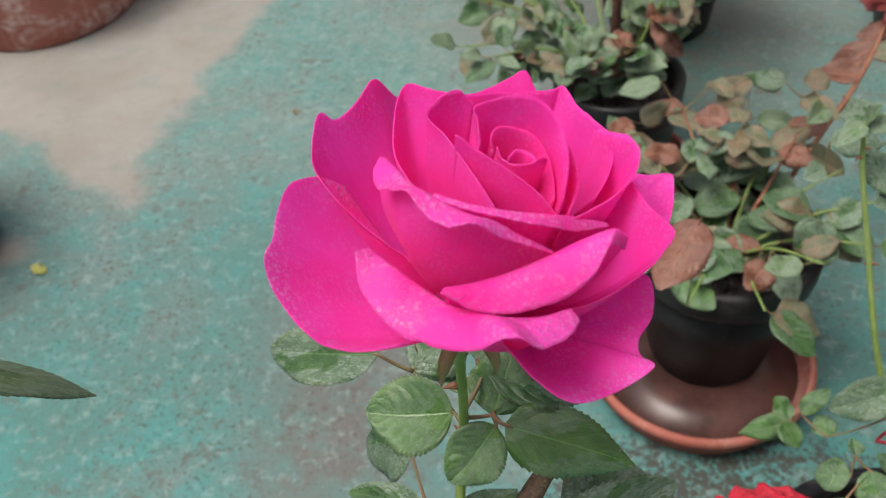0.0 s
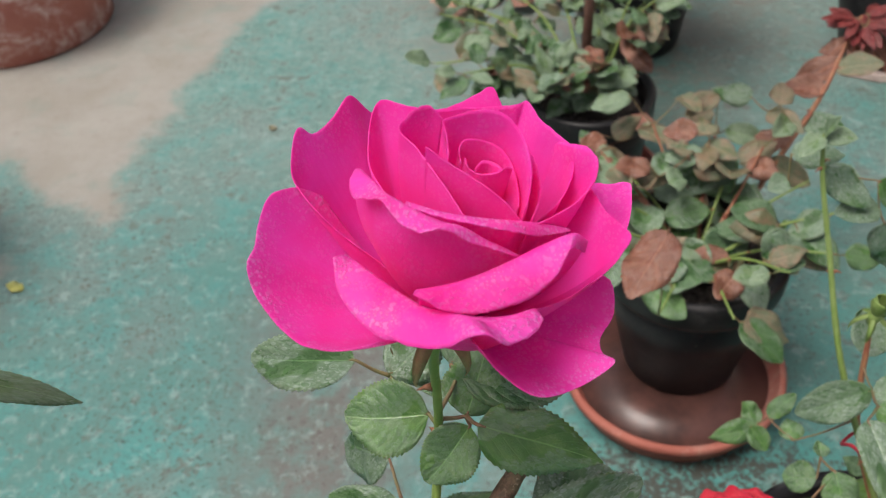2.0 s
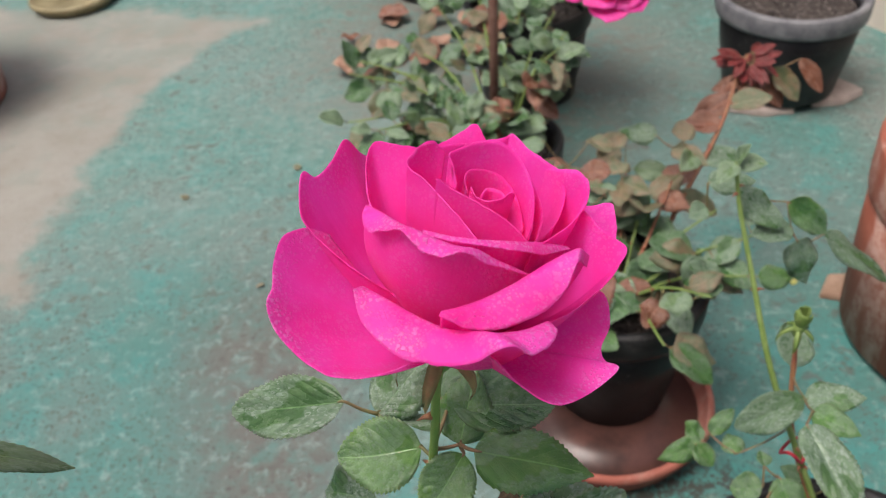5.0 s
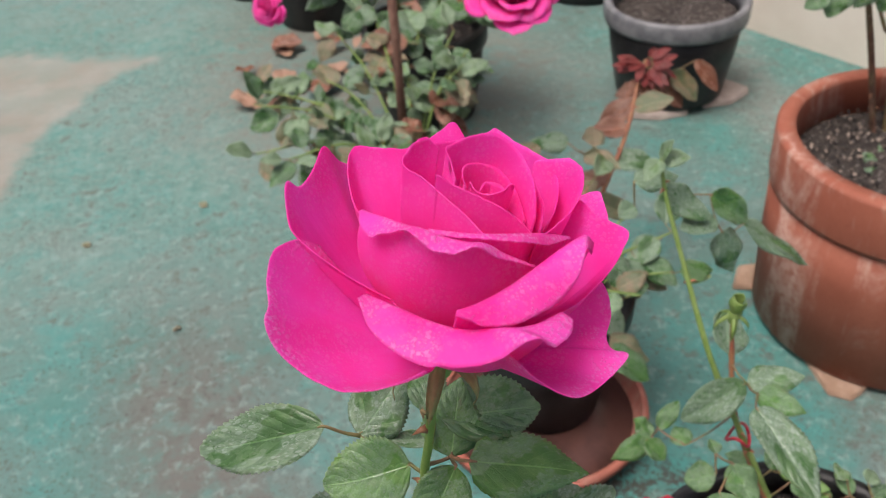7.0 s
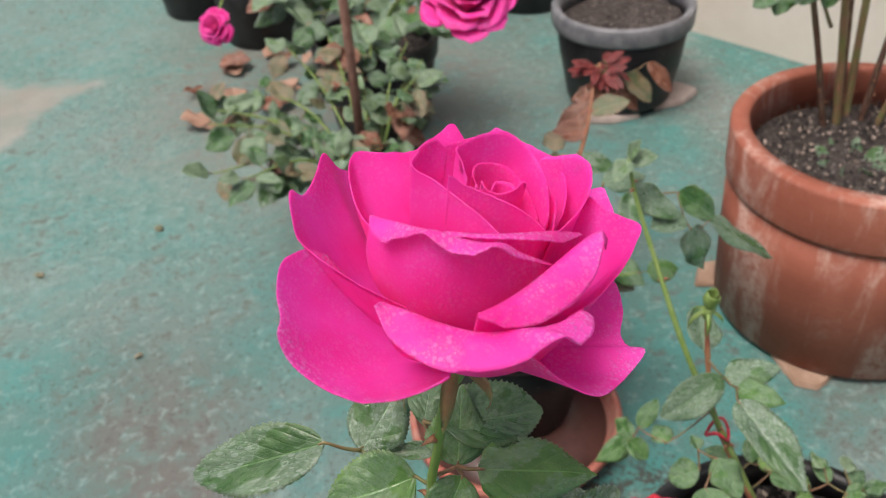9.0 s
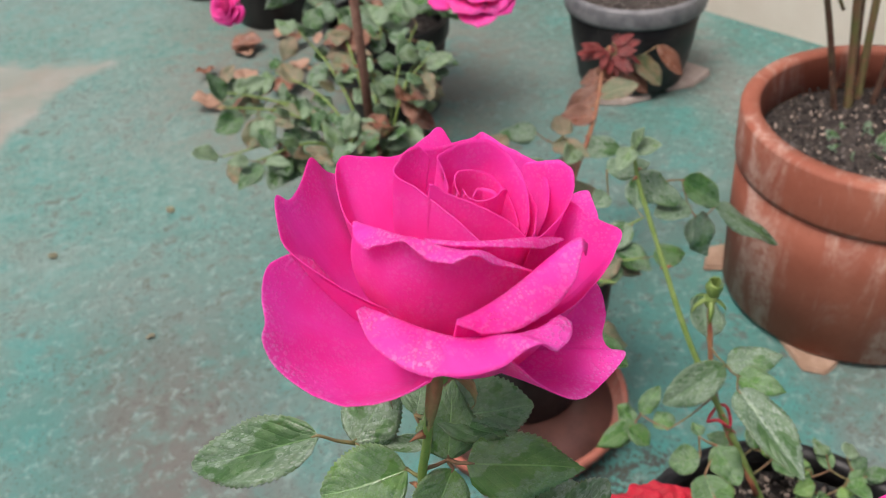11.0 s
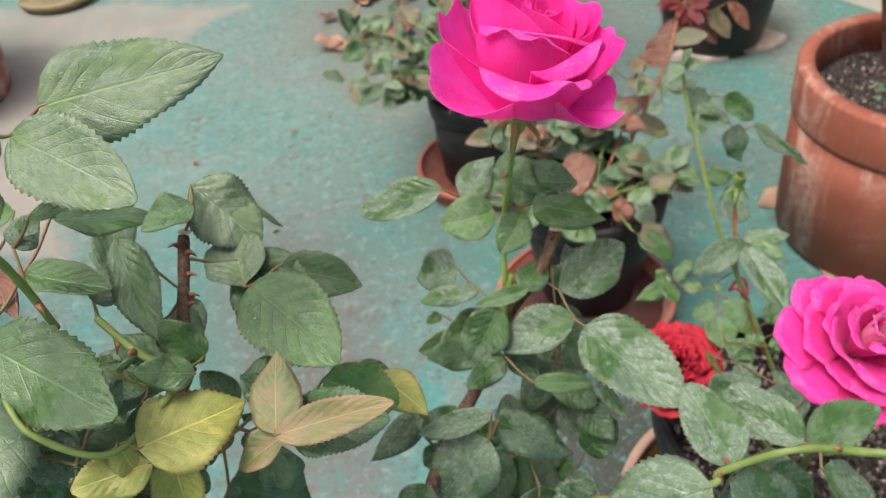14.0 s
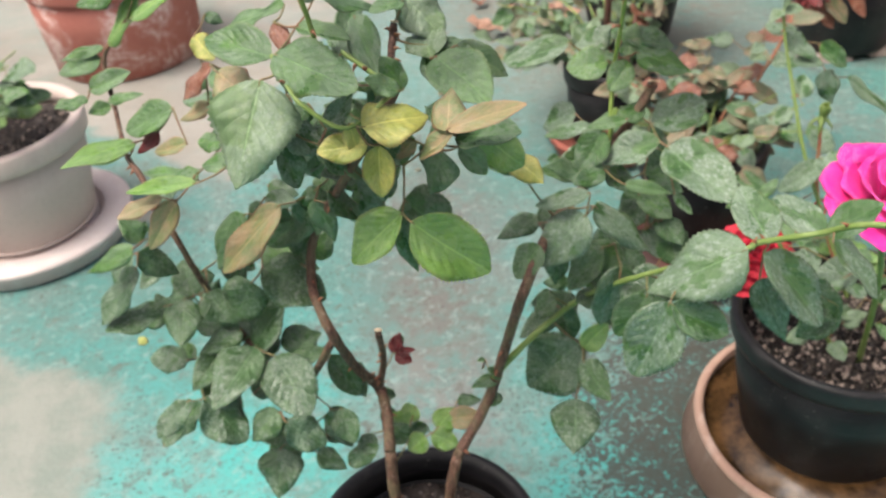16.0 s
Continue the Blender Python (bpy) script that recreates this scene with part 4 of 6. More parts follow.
white_pot = pot("plant_pot", (-0.775, 0.905, 0.009), 0.204, 0.138, 0.100, white_clay, "off-white pot with a rolled rim in a chalky saucer", soil, 0.03, 0.03, 0.008, 0.010)

# ---- the rose bush in the foreground ----
bush = thing("rose_bush", (-0.125, 0.140, 0.150), "tall rose bush with a bright pink bloom and spotted, yellowing leaves", "rose bush")
bloom = bloom_of(bush, (0.056, 0.232, 0.612), (0.15, -0.08, 0.98), "large open magenta-pink rose dusted with droplets", flower_stem, sepal_skin)
# heart of the flower: a loose spiral, its front cup tipped open
CENTRE = (8.5, 4.0)
rim_petal(bloom, [(5.0, 4.0, 51.0), (6.3, 5.2, 52.0), (8.3, 5.5, 51.8), (10.2, 4.2, 51.7), (10.6, 3.0, 51.2)], pink_dry, CENTRE, 26, 0.95, 0.4, wave=0.15, seed=1)
rim_petal(bloom, [(2.3, 4.4, 53.2), (3.2, 2.4, 51.9), (6.0, 1.4, 51.0), (9.5, 1.7, 51.6), (11.3, 2.0, 53.2), (12.9, 2.6, 52.2)], pink_dry, CENTRE, 22, 0.95, 0.4, lip=0.7, bend=50, wave=0.15, seed=2)
rim_petal(bloom, [(1.6, 4.4, 51.6), (1.0, 6.2, 53.4), (1.8, 7.8, 55.0), (5.2, 8.7, 55.0), (9.0, 8.4, 53.8), (12.2, 6.4, 51.6), (14.5, 2.5, 48.0), (15.2, -2.0, 45.0)], pink_dry, CENTRE, 20, 1.0, 0.4, lip=0.6, bend=30, wave=0.2, seed=3)
rim_petal(bloom, [(-6.7, 3.0, 56.7), (-1.4, 1.5, 53.8), (5.4, -1.0, 51.0), (11.0, -3.5, 47.8), (15.9, -6.0, 44.0)], pink_dry, (7, 5), 14, 0.94, 0.42, lip=0.8, bend=35, taper=(0.8, 0.5), wave=0.3, seed=4)
rim_petal(bloom, [(-1.4, 4.0, 54.0), (-2.2, 7.0, 57.6), (-2.9, 8.6, 59.6), (0.3, 10.2, 60.0), (4.5, 10.8, 61.3), (9.2, 10.4, 61.2), (13.0, 8.5, 59.3), (15.9, 4.5, 56.0), (16.9, 0.0, 52.3), (16.4, -4.5, 47.0)], pink_dry, (7, 4), 12, 0.98, 0.42, lip=0.9, bend=35, wave=0.25, seed=5)
rim_petal(bloom, [(9.5, 14.0, 57.5), (13.0, 11.5, 56.5), (17.0, 7.0, 52.5), (19.3, 3.4, 49.6), (19.6, -1.0, 46.9), (18.0, -5.0, 44.0)], pink_dry, (6, 4), 10, 0.98, 0.42, lip=0.8, bend=40, wave=0.6, seed=6)
rim_petal(bloom, [(-3.0, 13.5, 56.6), (-5.9, 14.0, 58.9), (-8.9, 13.4, 58.8), (-11.4, 12.0, 56.9), (-12.4, 10.0, 55.0), (-8.4, 6.0, 53.3), (-4.7, 1.0, 51.6), (-1.1, -4.0, 49.9), (2.5, -9.0, 47.5)], pink_dry, (5, 5), 8, 1.0, 0.42, lip=0.9, bend=45, taper=(0.6, 0.6), wave=0.35, seed=7)
# the ring round the heart
rim_petal(bloom, [(-6.2, 29.0, 45.2), (2.6, 31.5, 45.2), (10.0, 32.5, 44.8), (16.5, 32.8, 45.8), (19.2, 33.0, 47.6), (21.5, 24.5, 48.6), (25.3, 20.5, 47.6), (28.3, 17.5, 46.8), (28.8, 11.0, 44.3), (25.5, 4.0, 41.5), (19.2, -3.0, 41.0)], pink_dry, (4, 3), 6, 0.86, 0.36, lip=1.0, bend=30, taper=(0.6, 0.5), wave=0.45, seed=8)
rim_petal(bloom, [(25.5, 20.0, 45.5), (28.7, 15.8, 48.0), (31.2, 11.8, 50.6), (33.2, 9.0, 49.8), (32.5, 5.6, 45.6), (27.6, 0.6, 43.0), (21.4, -3.6, 42.6), (17.0, -6.5, 42.6)], pink_dry, (3, 1), 5, 0.88, 0.34, lip=1.3, bend=35, wave=0.5, seed=9)
# the lips in front, each petal turned over towards the stem
flared_petal(bloom, [(-10.6, -6.6, 49.6), (-3.4, -8.8, 49.2), (4.9, -8.4, 47.4), (12.2, -7.0, 45.6), (20.2, -4.0, 42.2), (27.7, -1.6, 38.4)], [(-10.9, -8.0, 49.6), (-3.4, -11.0, 49.9), (4.7, -11.7, 48.6), (12.0, -10.7, 46.1), (20.2, -7.2, 41.2), (28.3, -2.4, 38.5)], pink, (4, 3), 6, 0.98, 0.45, puff=0.30, wave=0.25, seed=10)
flared_petal(bloom, [(-21.0, 10.2, 42.6), (-18.2, 3.2, 46.0), (-15.3, -3.6, 49.0), (-10.5, -7.6, 49.4), (-5.0, -9.6, 48.0), (1.6, -10.3, 45.2), (9.2, -10.3, 41.0), (15.4, -10.6, 38.2)], [(-22.6, 9.0, 44.2), (-23.6, 4.6, 43.6), (-22.2, -0.5, 43.8), (-16.4, -7.8, 50.8), (-12.7, -12.4, 49.4), (-7.9, -16.2, 50.2), (-3.0, -16.6, 51.8), (5.0, -14.4, 45.2), (15.6, -11.9, 39.0)], pink, (0, 2), 4, 1.30, 0.46, puff=0.28, wave=0.5, seed=11)
flared_petal(bloom, [(-7.0, -21.8, 37.6), (0.1, -18.0, 35.9), (6.0, -16.0, 36.8), (12.8, -14.0, 39.5), (20.6, -11.5, 43.2), (26.8, -10.0, 45.4), (30.6, -9.0, 42.4)], [(-8.4, -24.8, 40.0), (-2.4, -26.0, 36.9), (4.0, -26.0, 35.7), (11.0, -24.5, 35.8), (17.9, -22.0, 37.2), (22.8, -19.0, 41.2), (25.7, -15.0, 46.0), (30.4, -10.2, 39.4)], pink, (0, 0), 3, 0.90, 0.34, puff=0.42, wave=0.45, seed=12)
flared_petal(bloom, [(-23.5, -7.0, 31.6), (-18.0, -11.5, 31.4), (-12.0, -16.0, 30.6), (-5.0, -21.0, 31.0), (2.6, -25.0, 33.6), (11.6, -25.4, 34.2), (19.0, -21.6, 33.0)], [(-26.5, -9.8, 33.8), (-24.8, -17.0, 29.7), (-18.0, -25.0, 27.4), (-9.8, -30.0, 29.2), (-1.6, -34.0, 33.8), (5.5, -35.6, 41.2), (12.1, -34.2, 36.4), (17.9, -30.0, 34.5), (20.8, -24.8, 33.4)], pink, (0, 0), 2, 0.92, 0.20, puff=0.22, wave=0.5, seed=13)
# petals standing round the back
rim_petal(bloom, [(-15.0, 14.0, 31.0), (-19.4, 22.0, 32.4), (-20.3, 30.0, 35.1), (-19.6, 36.0, 38.6), (-17.4, 38.2, 41.6), (-12.2, 35.5, 42.6), (-6.8, 32.3, 44.4), (0.5, 31.5, 44.6)], pink_dry, (0, 0), 3, 0.76, 0.32, lip=0.5, bend=25, wave=0.4, seed=14)
rim_petal(bloom, [(-10.0, 39.0, 33.0), (-3.7, 41.0, 36.6), (2.1, 42.5, 38.0), (7.5, 43.6, 40.8), (11.2, 44.2, 43.0), (13.4, 42.2, 40.6), (16.0, 40.0, 37.5), (24.0, 34.5, 34.0)], pink_dry, (0, 0), 2, 0.66, 0.32, lip=0.5, bend=20, wave=0.4, seed=16)
rim_petal(bloom, [(-13.9, 44.0, 30.2), (-20.5, 42.0, 34.7), (-25.7, 38.6, 42.0), (-29.6, 32.0, 39.6), (-33.8, 26.2, 38.9), (-37.3, 24.5, 42.2), (-38.3, 18.3, 39.4), (-37.2, 12.5, 35.3), (-29.7, 5.0, 31.0), (-19.4, 0.0, 25.1), (-12.5, -1.5, 21.0)], pink_dry, (0, 0), 2, 0.66, 0.28, lip=0.5, bend=35, wave=0.45, seed=17, nu=81)
# big right petals
rim_petal(bloom, [(30.0, 15.0, 38.5), (33.4, 8.4, 41.6), (36.4, 1.0, 41.6), (40.6, -6.8, 42.4), (39.0, -9.2, 38.2), (36.2, -11.4, 35.0), (30.2, -15.0, 32.4), (25.5, -17.2, 30.3), (17.5, -19.5, 29.0)], pink_dry, (0, 0), 2, 0.78, 0.30, lip=0.5, bend=30, wave=0.45, seed=18)
rim_petal(bloom, [(33.0, 26.0, 27.0), (38.3, 22.0, 31.0), (42.6, 20.4, 32.6), (46.2, 19.0, 34.2), (46.2, 13.5, 32.8), (44.6, 7.0, 31.0), (41.0, -1.0, 27.5)], pink_dry, (0, 0), 2, 0.60, 0.32, lip=0.5, bend=30, wave=0.4, seed=19)
# outer petals
rim_petal(bloom, [(-31.0, 14.0, 30.0), (-37.0, 11.5, 34.6), (-42.6, 9.0, 34.0), (-45.0, 4.0, 29.8), (-45.4, -2.0, 27.4), (-46.8, -5.6, 25.2), (-45.1, -10.0, 21.2), (-41.1, -15.2, 19.4), (-36.6, -20.3, 18.9), (-31.5, -24.6, 20.0), (-23.4, -28.2, 23.6), (-15.0, -28.5, 27.6)], pink, (0, 0), 3, 0.62, 0.36, lip=0.5, bend=35, wave=0.6, seed=25, nu=81)
rim_petal(bloom, [(32.0, 4.0, 19.0), (38.6, 0.6, 20.4), (41.8, -2.5, 20.2), (42.2, -8.0, 14.8), (38.6, -14.0, 13.6), (38.6, -18.5, 13.4), (40.6, -22.6, 15.2), (31.7, -27.8, 12.2), (21.8, -33.2, 15.8), (13.4, -31.0, 20.2), (6.0, -26.5, 26.0)], pink, (0, 0), 4, 0.55, 0.62, lip=0.5, bend=25, wave=0.5, seed=26, nu=81)

dish = saucer("dish", (-0.565, 2.045, 0), 0.095, 0.022, brass, "shallow yellow-rimmed dish lying on the bare floor", 0.0, 0.006)
v, f = lathe([(0.097, 0.0), (0.1040, 0.0), (0.1055, 0.003), (0.1065, 0.013), (0.1060, 0.016), (0.1040, 0.017), (0.097, 0.017)], 72)
part("foot_ring", mesh_of("foot_ring", v, f, white_clay), white_pot)
v, f = lathe([(0.1030, 0.024), (0.1066, 0.024), (0.1072, 0.028), (0.1030, 0.028)], 72)
part("ring", mesh_of("ring", v, f, white_clay), white_pot)
v, f = lathe([(0.0001, 0.0), (0.009, 0.0), (0.009, 0.003), (0.0001, 0.003)], 20)
part("drain_notch", mesh_of("drain_notch", v, f, soil), white_pot, "dark drain notch", pose(0.0424, -0.0972, 0.008, 90, 0, 23.4))

# canes
cane(bush, [(-0.145, 0.140, 0.269, 0.0048), (-0.146, 0.167, 0.290, 0.0046), (-0.152, 0.186, 0.299, 0.0046), (-0.164, 0.175, 0.331, 0.004), (-0.171, 0.145, 0.394, 0.004), (-0.179, 0.154, 0.414, 0.0036), (-0.185, 0.174, 0.422, 0.0035), (-0.182, 0.183, 0.446, 0.0034), (-0.171, 0.175, 0.475, 0.003), (-0.140, 0.130, 0.541, 0.003), (-0.115, 0.123, 0.580, 0.0028), (-0.103, 0.130, 0.595, 0.0026)], bark, 9)
cane(bush, [(-0.103, 0.122, 0.600, 0.0016), (-0.115, 0.121, 0.614, 0.0015), (-0.131, 0.140, 0.619, 0.0015)], stem, 3)
cane(bush, [(-0.144, 0.136, 0.622, 0.0015), (-0.146, 0.133, 0.644, 0.0015), (-0.148, 0.129, 0.661, 0.0015), (-0.151, 0.120, 0.686, 0.0015), (-0.163, 0.120, 0.701, 0.0015), (-0.174, 0.132, 0.709, 0.0015), (-0.182, 0.137, 0.722, 0.0014)], stem, 3)
cane(bush, [(-0.107, 0.137, 0.592, 0.0028), (-0.105, 0.175, 0.599, 0.0026), (-0.102, 0.191, 0.611, 0.0025)], bark, 9)
cane(bush, [(-0.151, 0.185, 0.296, 0.003), (-0.142, 0.174, 0.340, 0.0028), (-0.139, 0.146, 0.395, 0.0026)], bark, 9)
cane(bush, [(-0.171, 0.145, 0.394, 0.003), (-0.208, 0.172, 0.322, 0.0028), (-0.228, 0.177, 0.331, 0.0026), (-0.256, 0.204, 0.354, 0.0025), (-0.276, 0.213, 0.396, 0.0024), (-0.282, 0.200, 0.457, 0.0023), (-0.307, 0.237, 0.490, 0.0022), (-0.329, 0.278, 0.489, 0.002), (-0.344, 0.325, 0.509, 0.002), (-0.350, 0.348, 0.536, 0.002), (-0.336, 0.350, 0.557, 0.0016), (-0.318, 0.340, 0.573, 0.0014)], bark, 9)
cane(bush, [(-0.103, 0.122, 0.600, 0.0014), (-0.130, 0.099, 0.592, 0.0013), (-0.151, 0.099, 0.607, 0.0013), (-0.161, 0.112, 0.614, 0.0012), (-0.171, 0.138, 0.622, 0.0012)], stem, 3)
cane(bush, [(-0.091, 0.138, 0.258, 0.0045), (-0.065, 0.163, 0.286, 0.0044), (-0.053, 0.169, 0.316, 0.0042), (-0.039, 0.153, 0.386, 0.004), (-0.031, 0.133, 0.435, 0.004), (-0.007, 0.171, 0.458, 0.0038), (0.018, 0.198, 0.467, 0.0036), (0.046, 0.238, 0.475, 0.0036), (0.065, 0.236, 0.506, 0.0036), (0.080, 0.251, 0.520, 0.0038)], bark, 9)
cane(bush, [(0.043, 0.235, 0.472, 0.002), (0.049, 0.232, 0.513, 0.0018)], flower_stem, 3)
cane(bush, [(-0.056, 0.168, 0.315, 0.003), (-0.028, 0.170, 0.348, 0.0026), (0.014, 0.180, 0.378, 0.0022), (0.045, 0.143, 0.426, 0.002), (0.105, 0.104, 0.474, 0.002), (0.117, 0.109, 0.475, 0.002), (0.155, 0.109, 0.478, 0.002), (0.173, 0.084, 0.501, 0.002), (0.215, 0.066, 0.503, 0.002)], stem, 3)
# rose stem up to the bloom
cane(bush, [(0.046, 0.236, 0.500, 0.0018), (0.050, 0.250, 0.535, 0.0016), (0.052, 0.243, 0.565, 0.0015), (0.053, 0.236, 0.590, 0.0015), (0.055, 0.233, 0.606, 0.0016)], flower_stem, 2)
cane(bush, [(-0.140, 0.120, 0.150, 0.0055), (-0.146, 0.130, 0.220, 0.005), (-0.145, 0.140, 0.269, 0.0048)], bark, 4)
cane(bush, [(-0.112, 0.125, 0.150, 0.0052), (-0.100, 0.132, 0.220, 0.0048), (-0.091, 0.138, 0.258, 0.0045)], bark, 4)
# its leaves
leaflet(bush, (-0.177, 0.122, 0.615), (-0.200, 0.086, 0.569), 0.050, pale)
leaflet(bush, (-0.175, 0.157, 0.612), (-0.219, 0.191, 0.614), 0.025, green)
leaflet(bush, (-0.168, 0.132, 0.625), (-0.120, 0.090, 0.621), 0.030, green)
leaflet(bush, (-0.159, 0.168, 0.625), (-0.127, 0.155, 0.618), 0.015, green)
leaflet(bush, (-0.172, 0.219, 0.620), (-0.220, 0.238, 0.599), 0.018, green)
leaflet(bush, (-0.146, 0.182, 0.638), (-0.112, 0.197, 0.620), 0.015, dark)
leaflet(bush, (-0.125, 0.179, 0.624), (-0.113, 0.135, 0.606), 0.019, dark)
leaflet(bush, (-0.078, 0.166, 0.598), (-0.049, 0.124, 0.587), 0.032, green)
leaflet(bush, (-0.098, 0.134, 0.595), (-0.110, 0.134, 0.616), 0.014, green)
leaflet(bush, (-0.100, 0.120, 0.601), (-0.118, 0.114, 0.613), 0.012, green)
leaflet(bush, (-0.122, 0.098, 0.592), (-0.084, 0.112, 0.593), 0.030, yellow)
leaflet(bush, (-0.129, 0.101, 0.594), (-0.126, 0.099, 0.572), 0.011, yellow)
leaflet(bush, (-0.121, 0.102, 0.579), (-0.149, 0.095, 0.580), 0.017, yellow)
leaflet(bush, (-0.115, 0.108, 0.574), (-0.118, 0.104, 0.541), 0.018, yellow)
leaflet(bush, (-0.075, 0.097, 0.585), (-0.070, 0.127, 0.598), 0.019, tan)
leaflet(bush, (-0.075, 0.094, 0.588), (-0.032, 0.082, 0.606), 0.013, tan)
leaflet(bush, (-0.071, 0.097, 0.584), (-0.092, 0.101, 0.566), 0.013, tan)
leaflet(bush, (-0.095, 0.123, 0.566), (-0.107, 0.116, 0.560), 0.011, tan)
leaflet(bush, (-0.057, 0.146, 0.556), (-0.027, 0.149, 0.525), 0.027, lime)
leaflet(bush, (-0.032, 0.183, 0.511), (-0.015, 0.157, 0.505), 0.019, yellow)
leaflet(bush, (-0.069, 0.128, 0.556), (-0.052, 0.129, 0.534), 0.014, green)
leaflet(bush, (-0.079, 0.114, 0.563), (-0.091, 0.112, 0.534), 0.026, dark)
leaflet(bush, (-0.107, 0.112, 0.522), (-0.143, 0.117, 0.485), 0.027, lime)
leaflet(bush, (-0.102, 0.101, 0.523), (-0.058, 0.105, 0.474), 0.036, lime)
leaflet(bush, (-0.110, 0.123, 0.508), (-0.102, 0.118, 0.469), 0.016, dark)
leaflet(bush, (-0.155, 0.142, 0.524), (-0.133, 0.144, 0.499), 0.020, dark)
leaflet(bush, (-0.167, 0.157, 0.508), (-0.159, 0.153, 0.474), 0.017, dark)
leaflet(bush, (-0.150, 0.110, 0.577), (-0.137, 0.111, 0.554), 0.015, dark)
leaflet(bush, (-0.191, 0.158, 0.506), (-0.243, 0.162, 0.450), 0.025, tan)
leaflet(bush, (-0.263, 0.173, 0.508), (-0.295, 0.173, 0.468), 0.017, tan)
leaflet(bush, (-0.220, 0.175, 0.490), (-0.255, 0.174, 0.444), 0.024, green)
leaflet(bush, (-0.222, 0.189, 0.431), (-0.176, 0.173, 0.411), 0.036, dark)
leaflet(bush, (-0.233, 0.191, 0.417), (-0.259, 0.187, 0.378), 0.033, green)
leaflet(bush, (-0.273, 0.204, 0.401), (-0.259, 0.191, 0.378), 0.025, green)
leaflet(bush, (-0.244, 0.192, 0.350), (-0.215, 0.194, 0.391), 0.034, spot)
leaflet(bush, (-0.253, 0.196, 0.366), (-0.284, 0.173, 0.366), 0.020, dark)
leaflet(bush, (-0.308, 0.197, 0.396), (-0.346, 0.171, 0.398), 0.024, dark)
leaflet(bush, (-0.290, 0.198, 0.401), (-0.291, 0.160, 0.387), 0.027, green)
leaflet(bush, (-0.286, 0.208, 0.395), (-0.294, 0.229, 0.416), 0.023, dark)
leaflet(bush, (-0.314, 0.190, 0.442), (-0.349, 0.175, 0.401), 0.022, spot)
leaflet(bush, (-0.306, 0.178, 0.468), (-0.350, 0.185, 0.445), 0.015, green)
leaflet(bush, (-0.314, 0.199, 0.448), (-0.289, 0.205, 0.420), 0.020, green)
leaflet(bush, (-0.303, 0.191, 0.465), (-0.313, 0.191, 0.486), 0.016, green)
leaflet(bush, (-0.273, 0.175, 0.510), (-0.311, 0.180, 0.493), 0.013, tan)
leaflet(bush, (-0.240, 0.178, 0.361), (-0.270, 0.129, 0.353), 0.035, spot)
leaflet(bush, (-0.225, 0.170, 0.358), (-0.200, 0.128, 0.332), 0.038, spot)
leaflet(bush, (-0.269, 0.180, 0.358), (-0.290, 0.153, 0.347), 0.021, dark)
leaflet(bush, (-0.277, 0.138, 0.351), (-0.249, 0.123, 0.317), 0.033, spot)
leaflet(bush, (-0.287, 0.133, 0.355), (-0.312, 0.116, 0.336), 0.018, spot)
leaflet(bush, (-0.248, 0.162, 0.326), (-0.230, 0.176, 0.330), 0.018, dark)
leaflet(bush, (-0.223, 0.137, 0.330), (-0.248, 0.123, 0.317), 0.023, green)
leaflet(bush, (-0.217, 0.125, 0.331), (-0.190, 0.122, 0.305), 0.025, spot)
leaflet(bush, (-0.179, 0.151, 0.313), (-0.172, 0.135, 0.289), 0.020, dark)
leaflet(bush, (-0.185, 0.186, 0.339), (-0.169, 0.181, 0.294), 0.021, dark)
leaflet(bush, (-0.215, 0.170, 0.347), (-0.185, 0.164, 0.368), 0.017, green)
leaflet(bush, (-0.341, 0.346, 0.551), (-0.301, 0.342, 0.599), 0.020, lime)
leaflet(bush, (-0.307, 0.317, 0.582), (-0.250, 0.301, 0.615), 0.016, lime)
leaflet(bush, (-0.301, 0.339, 0.607), (-0.362, 0.360, 0.581), 0.025, green)
leaflet(bush, (-0.349, 0.355, 0.546), (-0.384, 0.346, 0.544), 0.012, green)
leaflet(bush, (-0.353, 0.351, 0.539), (-0.385, 0.337, 0.536), 0.019, green)
leaflet(bush, (-0.363, 0.333, 0.520), (-0.326, 0.335, 0.530), 0.018, green)
leaflet(bush, (-0.346, 0.320, 0.515), (-0.313, 0.307, 0.526), 0.010, green)
leaflet(bush, (-0.364, 0.326, 0.516), (-0.384, 0.307, 0.519), 0.014, green)
leaflet(bush, (-0.347, 0.325, 0.507), (-0.365, 0.320, 0.506), 0.012, green)
leaflet(bush, (-0.276, 0.259, 0.534), (-0.322, 0.273, 0.511), 0.023, green)
leaflet(bush, (-0.317, 0.272, 0.501), (-0.362, 0.236, 0.510), 0.021, lime)
leaflet(bush, (-0.295, 0.269, 0.511), (-0.317, 0.266, 0.495), 0.013, red)
leaflet(bush, (-0.230, 0.223, 0.582), (-0.256, 0.226, 0.556), 0.015, rust)
leaflet(bush, (-0.239, 0.225, 0.551), (-0.266, 0.234, 0.537), 0.012, tan)
leaflet(bush, (-0.220, 0.197, 0.588), (-0.196, 0.166, 0.579), 0.025, tan)
leaflet(bush, (-0.174, 0.181, 0.624), (-0.165, 0.156, 0.613), 0.011, rust)
leaflet(bush, (-0.245, 0.254, 0.590), (-0.231, 0.240, 0.578), 0.016, yellow)
leaflet(bush, (-0.268, 0.243, 0.512), (-0.298, 0.255, 0.501), 0.013, tan)
leaflet(bush, (-0.253, 0.195, 0.513), (-0.298, 0.219, 0.505), 0.012, green)
leaflet(bush, (-0.241, 0.157, 0.530), (-0.298, 0.181, 0.513), 0.012, lime)
